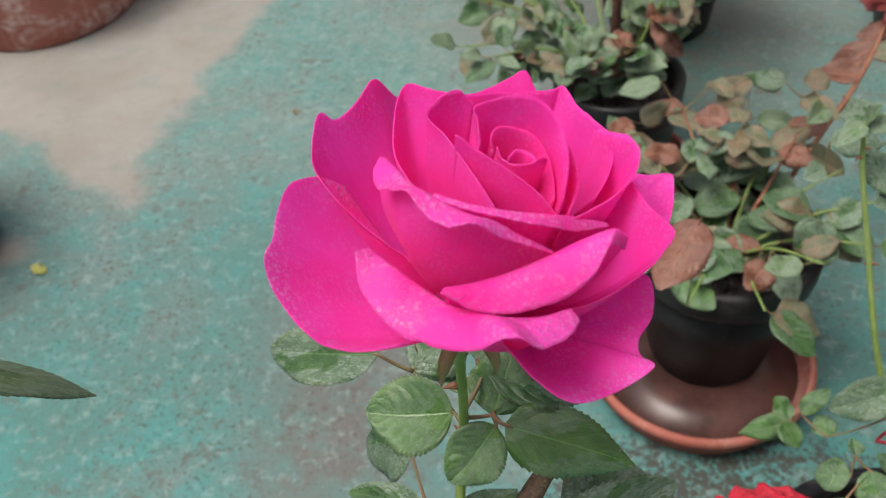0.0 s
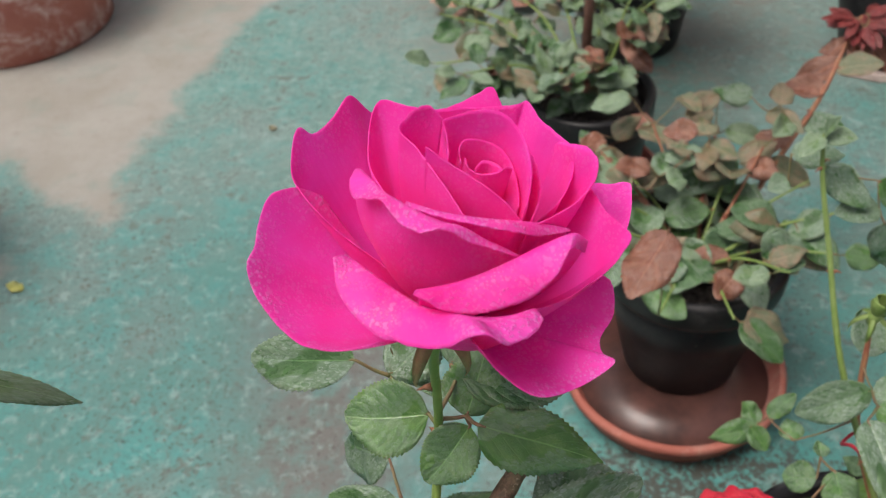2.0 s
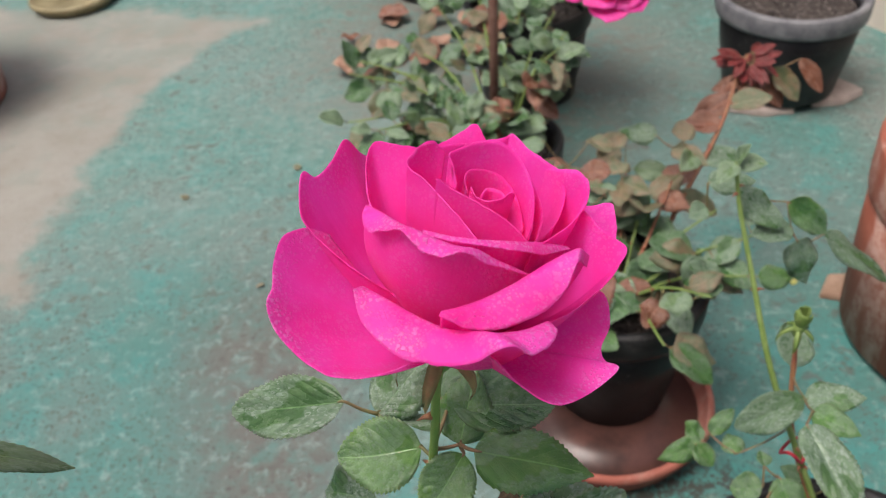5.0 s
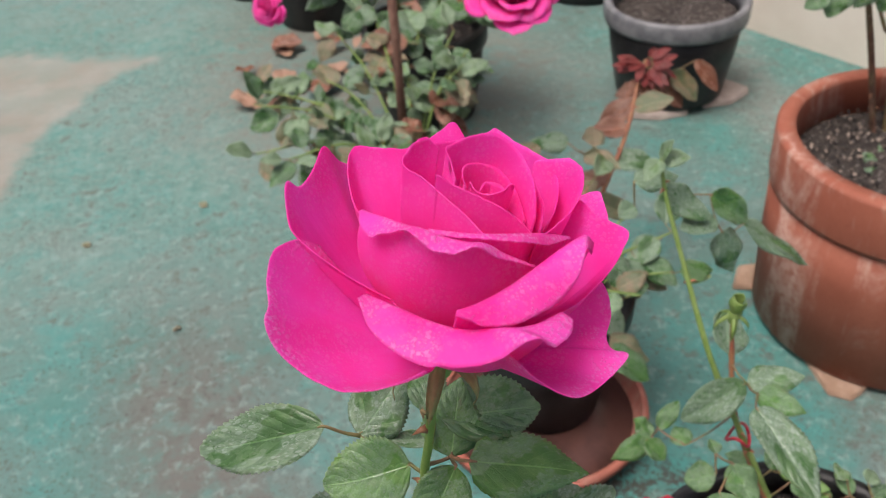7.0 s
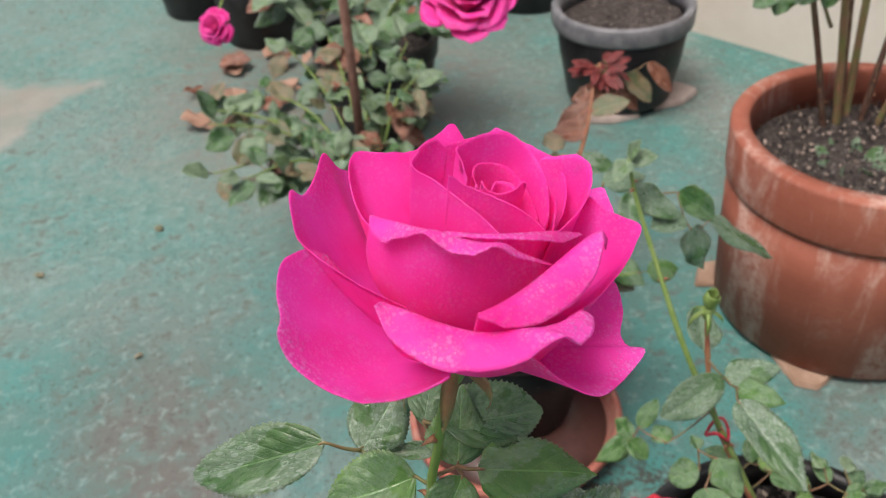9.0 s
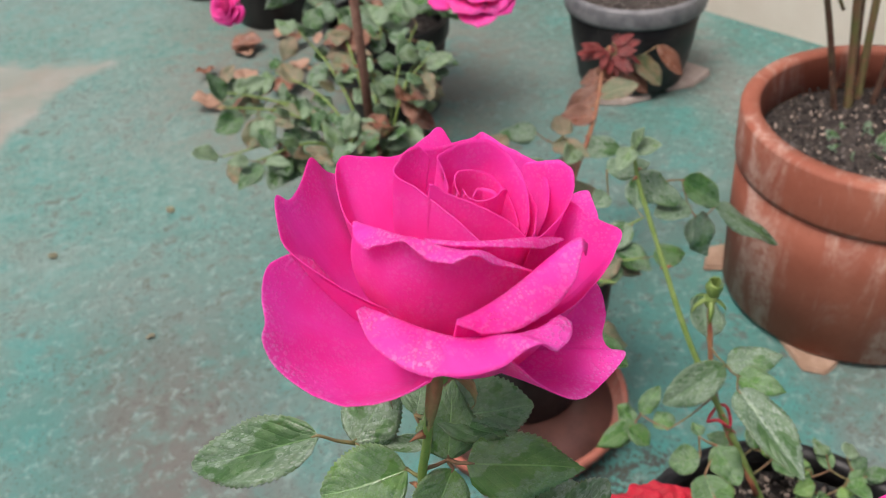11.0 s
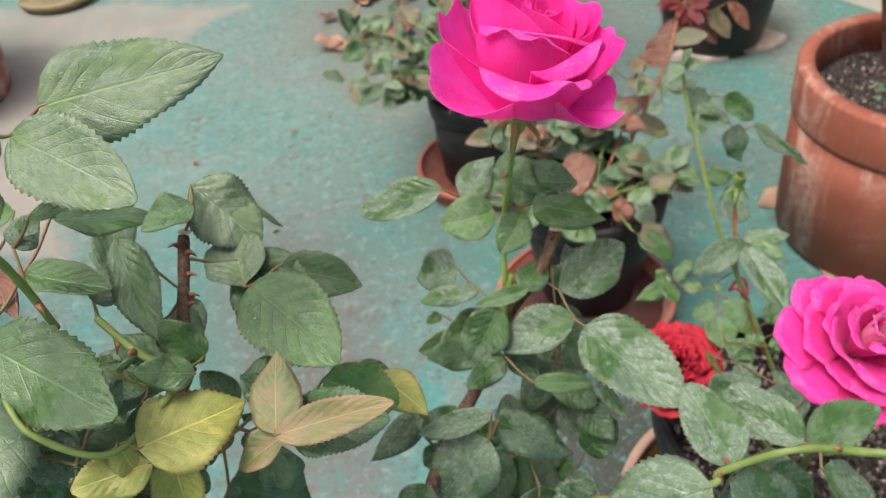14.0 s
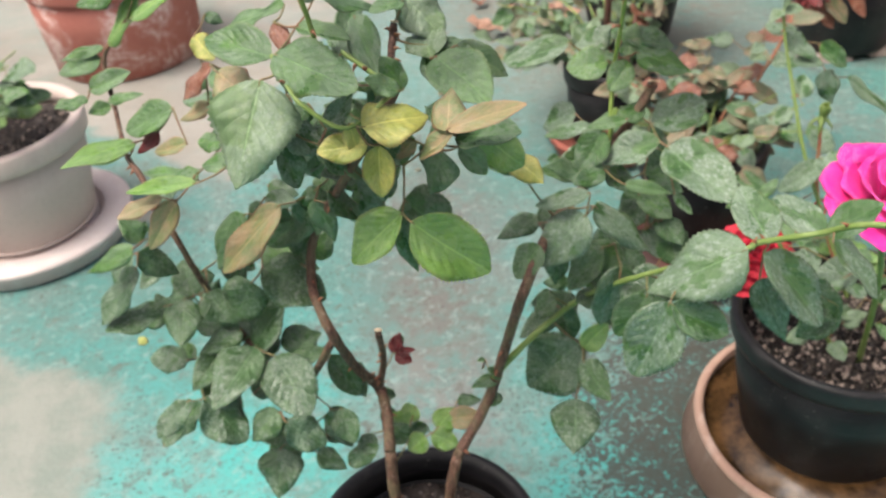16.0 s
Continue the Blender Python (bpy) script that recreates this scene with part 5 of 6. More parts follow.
leaflet(bush, (-0.167, 0.118, 0.584), (-0.146, 0.111, 0.572), 0.019, spot)
leaflet(bush, (-0.175, 0.124, 0.569), (-0.168, 0.122, 0.541), 0.018, spot)
leaflet(bush, (-0.165, 0.128, 0.602), (-0.169, 0.120, 0.593), 0.009, tan)
leaflet(bush, (-0.269, 0.188, 0.335), (-0.285, 0.168, 0.335), 0.017, dark)
leaflet(bush, (-0.183, 0.185, 0.474), (-0.217, 0.189, 0.451), 0.019, dark)
leaflet(bush, (-0.153, 0.205, 0.252), (-0.142, 0.190, 0.239), 0.014, dark)
leaflet(bush, (0.022, 0.274, 0.548), (-0.025, 0.298, 0.525), 0.021, spot)
leaflet(bush, (0.064, 0.242, 0.551), (0.104, 0.235, 0.536), 0.021, vivid)
leaflet(bush, (0.033, 0.273, 0.540), (0.055, 0.283, 0.556), 0.020, spot)
leaflet(bush, (0.060, 0.251, 0.544), (0.070, 0.266, 0.563), 0.020, vivid)
leaflet(bush, (0.047, 0.256, 0.539), (0.017, 0.259, 0.536), 0.024, vivid)
leaflet(bush, (0.061, 0.249, 0.541), (0.045, 0.238, 0.525), 0.018, vivid)
leaflet(bush, (0.058, 0.267, 0.535), (0.042, 0.271, 0.537), 0.006, spot)
leaflet(bush, (-0.094, 0.226, 0.614), (-0.062, 0.252, 0.562), 0.013, pale, (0.1, -0.25, 1.0))
leaflet(bush, (-0.123, 0.149, 0.702), (-0.065, 0.145, 0.713), 0.030, pale)
leaflet(bush, (-0.137, 0.146, 0.696), (-0.166, 0.138, 0.724), 0.024, pale)
leaflet(bush, (-0.134, 0.147, 0.695), (-0.096, 0.110, 0.687), 0.025, pale)
leaflet(bush, (-0.147, 0.134, 0.690), (-0.143, 0.108, 0.680), 0.016, green)
leaflet(bush, (-0.150, 0.143, 0.685), (-0.141, 0.155, 0.692), 0.012, dark)
leaflet(bush, (-0.151, 0.143, 0.687), (-0.169, 0.134, 0.697), 0.010, dark)
leaflet(bush, (-0.177, 0.106, 0.710), (-0.155, 0.070, 0.699), 0.021, green)
leaflet(bush, (-0.143, 0.155, 0.658), (-0.127, 0.147, 0.665), 0.006, green)
leaflet(bush, (-0.153, 0.156, 0.646), (-0.143, 0.160, 0.656), 0.012, spot)

leaflet(bush, (0.034, 0.249, 0.491), (0.001, 0.266, 0.475), 0.012, spot)
leaflet(bush, (0.056, 0.224, 0.508), (0.026, 0.223, 0.505), 0.009, green)
leaflet(bush, (0.052, 0.225, 0.508), (0.074, 0.243, 0.511), 0.016, green)
leaflet(bush, (0.073, 0.223, 0.503), (0.121, 0.251, 0.499), 0.026, spot)
leaflet(bush, (0.075, 0.202, 0.500), (0.036, 0.213, 0.480), 0.024, spot)
leaflet(bush, (0.079, 0.198, 0.498), (0.113, 0.145, 0.479), 0.036, spot)
leaflet(bush, (0.038, 0.221, 0.502), (0.018, 0.208, 0.479), 0.023, dark)
leaflet(bush, (0.037, 0.207, 0.478), (0.012, 0.189, 0.479), 0.015, dark)
leaflet(bush, (0.043, 0.224, 0.469), (0.054, 0.200, 0.463), 0.016, dark)
leaflet(bush, (0.046, 0.183, 0.480), (0.080, 0.182, 0.469), 0.010, green)
leaflet(bush, (0.063, 0.207, 0.453), (0.084, 0.189, 0.442), 0.019, green)
leaflet(bush, (0.078, 0.195, 0.436), (0.088, 0.173, 0.430), 0.018, dark)
leaflet(bush, (0.081, 0.178, 0.471), (0.089, 0.159, 0.466), 0.007, dark)
leaflet(bush, (0.018, 0.161, 0.490), (-0.019, 0.166, 0.480), 0.012, spot)
leaflet(bush, (0.022, 0.168, 0.474), (0.067, 0.170, 0.427), 0.024, spot)
leaflet(bush, (0.015, 0.157, 0.475), (-0.019, 0.146, 0.443), 0.032, spot)
leaflet(bush, (0.031, 0.176, 0.430), (0.002, 0.172, 0.398), 0.025, dark)
leaflet(bush, (0.040, 0.155, 0.429), (0.026, 0.149, 0.374), 0.032, spot)
leaflet(bush, (-0.018, 0.150, 0.458), (-0.037, 0.140, 0.439), 0.021, dark)
leaflet(bush, (0.014, 0.180, 0.387), (0.030, 0.162, 0.386), 0.018, dark)
leaflet(bush, (-0.003, 0.177, 0.384), (-0.018, 0.179, 0.370), 0.018, dark)
leaflet(bush, (0.001, 0.191, 0.363), (0.011, 0.187, 0.331), 0.020, dark)
leaflet(bush, (0.108, 0.101, 0.477), (0.047, 0.114, 0.440), 0.042, spot)
leaflet(bush, (0.122, 0.109, 0.466), (0.170, 0.103, 0.403), 0.031, spot)
leaflet(bush, (0.128, 0.122, 0.433), (0.152, 0.114, 0.377), 0.023, spot)
leaflet(bush, (0.158, 0.094, 0.482), (0.187, 0.081, 0.442), 0.022, spot)
leaflet(bush, (0.126, 0.112, 0.472), (0.117, 0.152, 0.491), 0.027, spot)
leaflet(bush, (0.163, 0.116, 0.471), (0.143, 0.155, 0.478), 0.021, spot)
leaflet(bush, (0.166, 0.116, 0.470), (0.191, 0.107, 0.499), 0.022, dark)
leaflet(bush, (0.073, 0.147, 0.420), (0.038, 0.144, 0.408), 0.030, spot)
leaflet(bush, (0.061, 0.096, 0.441), (0.099, 0.094, 0.410), 0.025, dark)
leaflet(bush, (0.060, 0.097, 0.442), (0.038, 0.091, 0.381), 0.037, spot)
leaflet(bush, (0.015, 0.176, 0.336), (-0.031, 0.174, 0.292), 0.049, spot)
leaflet(bush, (0.014, 0.154, 0.338), (0.027, 0.120, 0.330), 0.021, dark)
leaflet(bush, (0.008, 0.151, 0.299), (-0.001, 0.113, 0.280), 0.036, spot)
leaflet(bush, (0.016, 0.166, 0.339), (0.034, 0.165, 0.364), 0.017, lime)
leaflet(bush, (0.200, 0.145, 0.380), (0.175, 0.150, 0.345), 0.024, green)
leaflet(bush, (0.175, 0.151, 0.400), (0.201, 0.141, 0.367), 0.024, dark)
leaflet(bush, (0.077, 0.185, 0.407), (0.094, 0.183, 0.432), 0.020, dark)
leaflet(bush, (-0.049, 0.172, 0.312), (-0.074, 0.160, 0.315), 0.011, dark)
leaflet(bush, (-0.049, 0.168, 0.315), (-0.059, 0.168, 0.326), 0.011, dark)
leaflet(bush, (-0.054, 0.171, 0.295), (-0.060, 0.161, 0.288), 0.013, dark)
leaflet(bush, (-0.123, 0.189, 0.266), (-0.136, 0.181, 0.257), 0.017, lime)
leaflet(bush, (-0.107, 0.174, 0.253), (-0.089, 0.186, 0.263), 0.020, lime)
leaflet(bush, (-0.097, 0.181, 0.256), (-0.068, 0.178, 0.258), 0.018, tan)
leaflet(bush, (-0.112, 0.171, 0.250), (-0.090, 0.165, 0.241), 0.018, lime)
leaflet(bush, (-0.131, 0.169, 0.249), (-0.149, 0.172, 0.265), 0.018, dark)
leaflet(bush, (-0.129, 0.180, 0.257), (-0.144, 0.184, 0.267), 0.014, lime)
leaflet(bush, (-0.117, 0.170, 0.249), (-0.132, 0.161, 0.243), 0.018, lime)
leaflet(bush, (-0.129, 0.127, 0.541), (-0.141, 0.126, 0.556), 0.009, green)
leaflet(bush, (-0.121, 0.155, 0.502), (-0.135, 0.155, 0.525), 0.015, spot)
leaflet(bush, (-0.170, 0.144, 0.546), (-0.159, 0.151, 0.570), 0.016, spot)
leaflet(bush, (-0.128, 0.152, 0.567), (-0.149, 0.154, 0.579), 0.014, spot)
leaflet(bush, (-0.172, 0.161, 0.487), (-0.154, 0.160, 0.506), 0.013, dark)
leaflet(bush, (-0.121, 0.175, 0.579), (-0.108, 0.175, 0.552), 0.015, green)
leaflet(bush, (-0.161, 0.151, 0.555), (-0.158, 0.144, 0.533), 0.014, green)
leaflet(bush, (-0.169, 0.154, 0.559), (-0.157, 0.143, 0.533), 0.019, spot)
leaflet(bush, (-0.146, 0.126, 0.578), (-0.128, 0.125, 0.599), 0.013, spot)
leaflet(bush, (-0.159, 0.154, 0.555), (-0.143, 0.158, 0.575), 0.013, green)
leaflet(bush, (-0.155, 0.128, 0.565), (-0.176, 0.141, 0.579), 0.014, green)
leaflet(bush, (-0.156, 0.162, 0.555), (-0.167, 0.145, 0.535), 0.017, spot)
leaflet(bush, (-0.165, 0.170, 0.510), (-0.174, 0.166, 0.471), 0.023, dark)
leaflet(bush, (-0.207, 0.174, 0.491), (-0.190, 0.180, 0.478), 0.012, green)
leaflet(bush, (-0.123, 0.206, 0.587), (-0.148, 0.211, 0.596), 0.018, spot)
leaflet(bush, (-0.137, 0.166, 0.502), (-0.125, 0.164, 0.475), 0.017, spot)
leaflet(bush, (-0.156, 0.142, 0.587), (-0.171, 0.138, 0.574), 0.013, dark)
leaflet(bush, (-0.175, 0.149, 0.557), (-0.154, 0.150, 0.576), 0.014, dark)
leaflet(bush, (-0.116, 0.161, 0.526), (-0.117, 0.155, 0.505), 0.010, spot)
leaflet(bush, (-0.208, 0.177, 0.497), (-0.226, 0.178, 0.476), 0.012, dark)
leaflet(bush, (-0.139, 0.155, 0.577), (-0.120, 0.156, 0.558), 0.017, green)
leaflet(bush, (-0.104, 0.137, 0.541), (-0.110, 0.144, 0.559), 0.012, spot)
leaflet(bush, (-0.136, 0.187, 0.605), (-0.125, 0.218, 0.618), 0.016, dark)
leaflet(bush, (-0.138, 0.150, 0.528), (-0.158, 0.141, 0.537), 0.014, spot)
leaflet(bush, (-0.176, 0.179, 0.484), (-0.202, 0.181, 0.454), 0.018, dark)
leaflet(bush, (-0.241, 0.250, 0.541), (-0.270, 0.267, 0.538), 0.018, spot)
leaflet(bush, (-0.205, 0.180, 0.499), (-0.182, 0.165, 0.502), 0.015, spot)
leaflet(bush, (-0.107, 0.192, 0.576), (-0.117, 0.163, 0.564), 0.015, spot)
leaflet(bush, (-0.189, 0.159, 0.547), (-0.166, 0.162, 0.564), 0.018, dark)
leaflet(bush, (-0.227, 0.183, 0.537), (-0.200, 0.161, 0.536), 0.018, dark)
leaflet(bush, (-0.138, 0.164, 0.607), (-0.124, 0.181, 0.611), 0.013, spot)
leaflet(bush, (-0.209, 0.230, 0.565), (-0.245, 0.242, 0.546), 0.017, green)
leaflet(bush, (-0.218, 0.166, 0.537), (-0.242, 0.178, 0.532), 0.013, green)
leaflet(bush, (-0.146, 0.173, 0.551), (-0.177, 0.166, 0.550), 0.016, spot)
leaflet(bush, (-0.296, 0.231, 0.377), (-0.325, 0.233, 0.361), 0.018, spot)
leaflet(bush, (-0.285, 0.198, 0.313), (-0.282, 0.227, 0.329), 0.019, dark)
leaflet(bush, (-0.245, 0.210, 0.387), (-0.237, 0.206, 0.353), 0.018, spot)
leaflet(bush, (-0.267, 0.199, 0.341), (-0.260, 0.207, 0.380), 0.017, dark)
leaflet(bush, (-0.342, 0.226, 0.357), (-0.316, 0.239, 0.362), 0.021, green)
leaflet(bush, (-0.264, 0.238, 0.411), (-0.251, 0.229, 0.380), 0.017, spot)
leaflet(bush, (-0.226, 0.214, 0.449), (-0.253, 0.223, 0.436), 0.016, dark)
leaflet(bush, (-0.323, 0.259, 0.390), (-0.344, 0.248, 0.376), 0.015, spot)
leaflet(bush, (-0.304, 0.198, 0.336), (-0.337, 0.203, 0.337), 0.022, spot)
leaflet(bush, (-0.246, 0.209, 0.305), (-0.274, 0.202, 0.315), 0.016, dark)
leaflet(bush, (-0.305, 0.244, 0.339), (-0.274, 0.236, 0.332), 0.020, dark)
leaflet(bush, (-0.197, 0.198, 0.428), (-0.182, 0.200, 0.461), 0.018, dark)
leaflet(bush, (-0.289, 0.234, 0.355), (-0.273, 0.238, 0.386), 0.014, spot)
leaflet(bush, (-0.321, 0.235, 0.348), (-0.335, 0.253, 0.365), 0.014, green)
leaflet(bush, (-0.011, 0.212, 0.438), (-0.045, 0.188, 0.440), 0.017, spot)
leaflet(bush, (0.045, 0.196, 0.399), (0.058, 0.169, 0.393), 0.016, dark)
leaflet(bush, (0.081, 0.238, 0.426), (0.091, 0.220, 0.400), 0.017, green)
leaflet(bush, (0.037, 0.218, 0.392), (0.003, 0.213, 0.417), 0.022, green)
leaflet(bush, (0.016, 0.223, 0.336), (-0.011, 0.225, 0.324), 0.020, spot)
leaflet(bush, (0.080, 0.251, 0.463), (0.094, 0.241, 0.447), 0.013, dark)
leaflet(bush, (0.033, 0.229, 0.461), (-0.004, 0.217, 0.478), 0.018, dark)
leaflet(bush, (0.044, 0.192, 0.337), (0.036, 0.216, 0.354), 0.017, dark)
leaflet(bush, (0.048, 0.226, 0.381), (0.046, 0.213, 0.360), 0.016, spot)
leaflet(bush, (0.043, 0.164, 0.398), (0.024, 0.186, 0.399), 0.016, dark)
leaflet(bush, (0.040, 0.218, 0.397), (0.042, 0.198, 0.362), 0.022, dark)
leaflet(bush, (0.081, 0.250, 0.415), (0.050, 0.228, 0.403), 0.024, green)
leaflet(bush, (0.051, 0.185, 0.393), (0.062, 0.222, 0.407), 0.024, dark)
leaflet(bush, (0.069, 0.147, 0.392), (0.066, 0.179, 0.403), 0.020, spot)
leaflet(bush, (0.019, 0.211, 0.348), (-0.020, 0.196, 0.363), 0.025, spot)
leaflet(bush, (0.004, 0.218, 0.336), (-0.030, 0.203, 0.323), 0.020, spot)
leaflet(bush, (-0.014, 0.188, 0.449), (0.005, 0.194, 0.462), 0.015, green)
leaflet(bush, (0.075, 0.242, 0.449), (0.099, 0.238, 0.456), 0.016, dark)
leaflet(bush, (0.023, 0.253, 0.445), (-0.007, 0.243, 0.459), 0.017, green)
leaflet(bush, (-0.001, 0.184, 0.426), (-0.004, 0.179, 0.395), 0.018, green)
leaflet(bush, (0.087, 0.248, 0.435), (0.112, 0.243, 0.440), 0.018, dark)
leaflet(bush, (0.041, 0.258, 0.460), (0.005, 0.238, 0.465), 0.018, spot)
leaflet(bush, (0.038, 0.270, 0.432), (0.067, 0.292, 0.432), 0.019, spot)
leaflet(bush, (0.073, 0.220, 0.410), (0.080, 0.196, 0.399), 0.015, spot)
leaflet(bush, (0.054, 0.223, 0.389), (0.087, 0.242, 0.385), 0.019, dark)
leaflet(bush, (0.065, 0.240, 0.446), (0.041, 0.245, 0.452), 0.014, green)

leaflet(bush, (-0.137, 0.203, 0.318), (-0.129, 0.213, 0.331), 0.012, red)
leaflet(bush, (-0.135, 0.203, 0.318), (-0.118, 0.204, 0.319), 0.006, red)
leaflet(bush, (-0.135, 0.203, 0.318), (-0.122, 0.197, 0.311), 0.011, red)
leaflet(bush, (-0.096, 0.209, 0.623), (-0.071, 0.193, 0.600), 0.028, pale)
leaflet(bush, (-0.081, 0.169, 0.596), (-0.084, 0.199, 0.600), 0.025, pale)
leaflet(bush, (-0.095, 0.194, 0.624), (-0.115, 0.182, 0.627), 0.016, green)
leaflet(bush, (-0.065, 0.169, 0.603), (-0.031, 0.177, 0.575), 0.018, pale)
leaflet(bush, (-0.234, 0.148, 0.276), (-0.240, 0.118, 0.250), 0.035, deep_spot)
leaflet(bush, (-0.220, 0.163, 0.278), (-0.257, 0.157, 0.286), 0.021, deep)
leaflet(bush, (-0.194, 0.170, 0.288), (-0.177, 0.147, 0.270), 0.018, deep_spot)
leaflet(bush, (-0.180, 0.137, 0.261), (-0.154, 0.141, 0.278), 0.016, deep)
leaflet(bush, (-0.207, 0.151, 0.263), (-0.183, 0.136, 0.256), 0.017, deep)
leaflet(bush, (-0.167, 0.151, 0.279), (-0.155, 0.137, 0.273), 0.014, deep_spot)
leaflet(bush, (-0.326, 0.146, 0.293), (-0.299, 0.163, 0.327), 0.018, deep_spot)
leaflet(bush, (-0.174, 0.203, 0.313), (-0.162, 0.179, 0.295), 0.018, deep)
# leaflets below a set height take the deeper green materials
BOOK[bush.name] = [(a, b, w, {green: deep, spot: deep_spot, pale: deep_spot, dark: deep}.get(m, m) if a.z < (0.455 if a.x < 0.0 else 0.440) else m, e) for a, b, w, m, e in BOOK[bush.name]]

# smaller leaves deeper in the bush
rnd = random.Random(12)
for foot, tip, width, mat, _ in list(BOOK[bush.name]):
    if foot.z > 0.60 or foot.y > 0.30 or rnd.random() > (0.50 if foot.x < -0.03 else 0.30):
        continue
    d = (tip - foot) * rnd.uniform(0.55, 0.85)
    d = Vector((d.x + rnd.uniform(-0.012, 0.012), d.y + rnd.uniform(-0.004, 0.012), d.z + rnd.uniform(-0.010, 0.006)))
    p = foot + Vector((rnd.uniform(-0.012, 0.012), rnd.uniform(0.012, 0.032), rnd.uniform(-0.016, 0.004)))
    leaflet(bush, p, p + d, d.length * rnd.uniform(0.55, 0.72), rnd.choice([green, dark, dark, spot, dark]))
grow(bush)

# ---- the rose in the gritty pot ----
cane_rose = thing("rose_bush", (0.325, 0.330, 0.165), "rose plant with a thorny cane, a pink bloom and red bloom", "rose bush")
cane(cane_rose, [(0.345, 0.375, 0.160, 0.0026), (0.320, 0.410, 0.240, 0.0023), (0.297, 0.449, 0.316, 0.0021), (0.290, 0.490, 0.375, 0.0018), (0.284, 0.515, 0.420, 0.0016), (0.283, 0.525, 0.445, 0.0013)], stem, 10)
cane(cane_rose, [(0.330, 0.390, 0.200, 0.0022), (0.312, 0.430, 0.270, 0.002), (0.312, 0.452, 0.330, 0.0018), (0.312, 0.455, 0.352, 0.0014)], red_stem, 3)
cane(cane_rose, [(0.300, 0.300, 0.165, 0.0026), (0.260, 0.310, 0.240, 0.0024), (0.230, 0.325, 0.300, 0.002)], stem, 3)
leaflet(cane_rose, (0.272, 0.540, 0.419), (0.309, 0.541, 0.418), 0.019, spot)
leaflet(cane_rose, (0.291, 0.532, 0.414), (0.321, 0.515, 0.392), 0.020, spot)
leaflet(cane_rose, (0.330, 0.532, 0.399), (0.361, 0.528, 0.369), 0.022, green)
leaflet(cane_rose, (0.331, 0.523, 0.383), (0.298, 0.513, 0.390), 0.020, spot)
leaflet(cane_rose, (0.335, 0.518, 0.374), (0.348, 0.510, 0.335), 0.027, spot)
leaflet(cane_rose, (0.380, 0.556, 0.342), (0.452, 0.550, 0.287), 0.024, spot)
leaflet(cane_rose, (0.273, 0.538, 0.399), (0.259, 0.535, 0.395), 0.014, spot)
leaflet(cane_rose, (0.319, 0.462, 0.305), (0.335, 0.495, 0.317), 0.026, spot)
for dx, dy, dz, w, m in ((-0.018, -0.012, -0.004, 0.013, pale), (0.016, -0.010, 0.004, 0.012, pale), (0.003, -0.006, 0.018, 0.010, pale), (0.012, 0.012, -0.008, 0.012, green)):
    leaflet(cane_rose, (0.283, 0.525, 0.444), (0.283 + dx, 0.525 + dy, 0.444 + dz), w, m)
leaflet(cane_rose, (0.307, 0.422, 0.320), (0.270, 0.436, 0.280), 0.024, spot)
leaflet(cane_rose, (0.304, 0.417, 0.325), (0.337, 0.404, 0.336), 0.022, spot)
leaflet(cane_rose, (0.276, 0.370, 0.362), (0.282, 0.308, 0.348), 0.026, spot)
leaflet(cane_rose, (0.295, 0.394, 0.342), (0.313, 0.370, 0.345), 0.018, green)
leaflet(cane_rose, (0.255, 0.360, 0.300), (0.249, 0.334, 0.291), 0.025, green)
leaflet(cane_rose, (0.269, 0.385, 0.282), (0.252, 0.395, 0.270), 0.019, green)
leaflet(cane_rose, (0.272, 0.375, 0.304), (0.273, 0.347, 0.297), 0.020, green)
leaflet(cane_rose, (0.271, 0.392, 0.294), (0.272, 0.402, 0.297), 0.010, green)
leaflet(cane_rose, (0.255, 0.440, 0.272), (0.272, 0.446, 0.289), 0.012, green)
leaflet(cane_rose, (0.246, 0.432, 0.277), (0.236, 0.442, 0.287), 0.014, green)
leaflet(cane_rose, (0.244, 0.428, 0.278), (0.211, 0.423, 0.276), 0.016, green)
leaflet(cane_rose, (0.238, 0.426, 0.282), (0.247, 0.415, 0.269), 0.014, green)
leaflet(cane_rose, (0.268, 0.423, 0.268), (0.268, 0.440, 0.272), 0.015, green)
leaflet(cane_rose, (0.261, 0.326, 0.302), (0.273, 0.318, 0.312), 0.013, green)
leaflet(cane_rose, (0.264, 0.323, 0.297), (0.252, 0.314, 0.286), 0.014, green)
leaflet(cane_rose, (0.243, 0.298, 0.312), (0.242, 0.273, 0.300), 0.019, spot)
leaflet(cane_rose, (0.267, 0.244, 0.329), (0.234, 0.253, 0.311), 0.027, spot)
leaflet(cane_rose, (0.252, 0.237, 0.325), (0.219, 0.238, 0.307), 0.023, spot)
leaflet(cane_rose, (0.270, 0.305, 0.316), (0.279, 0.300, 0.325), 0.011, green)
leaflet(cane_rose, (0.215, 0.287, 0.294), (0.238, 0.277, 0.316), 0.024, spot)
leaflet(cane_rose, (0.253, 0.336, 0.294), (0.265, 0.314, 0.294), 0.017, green)
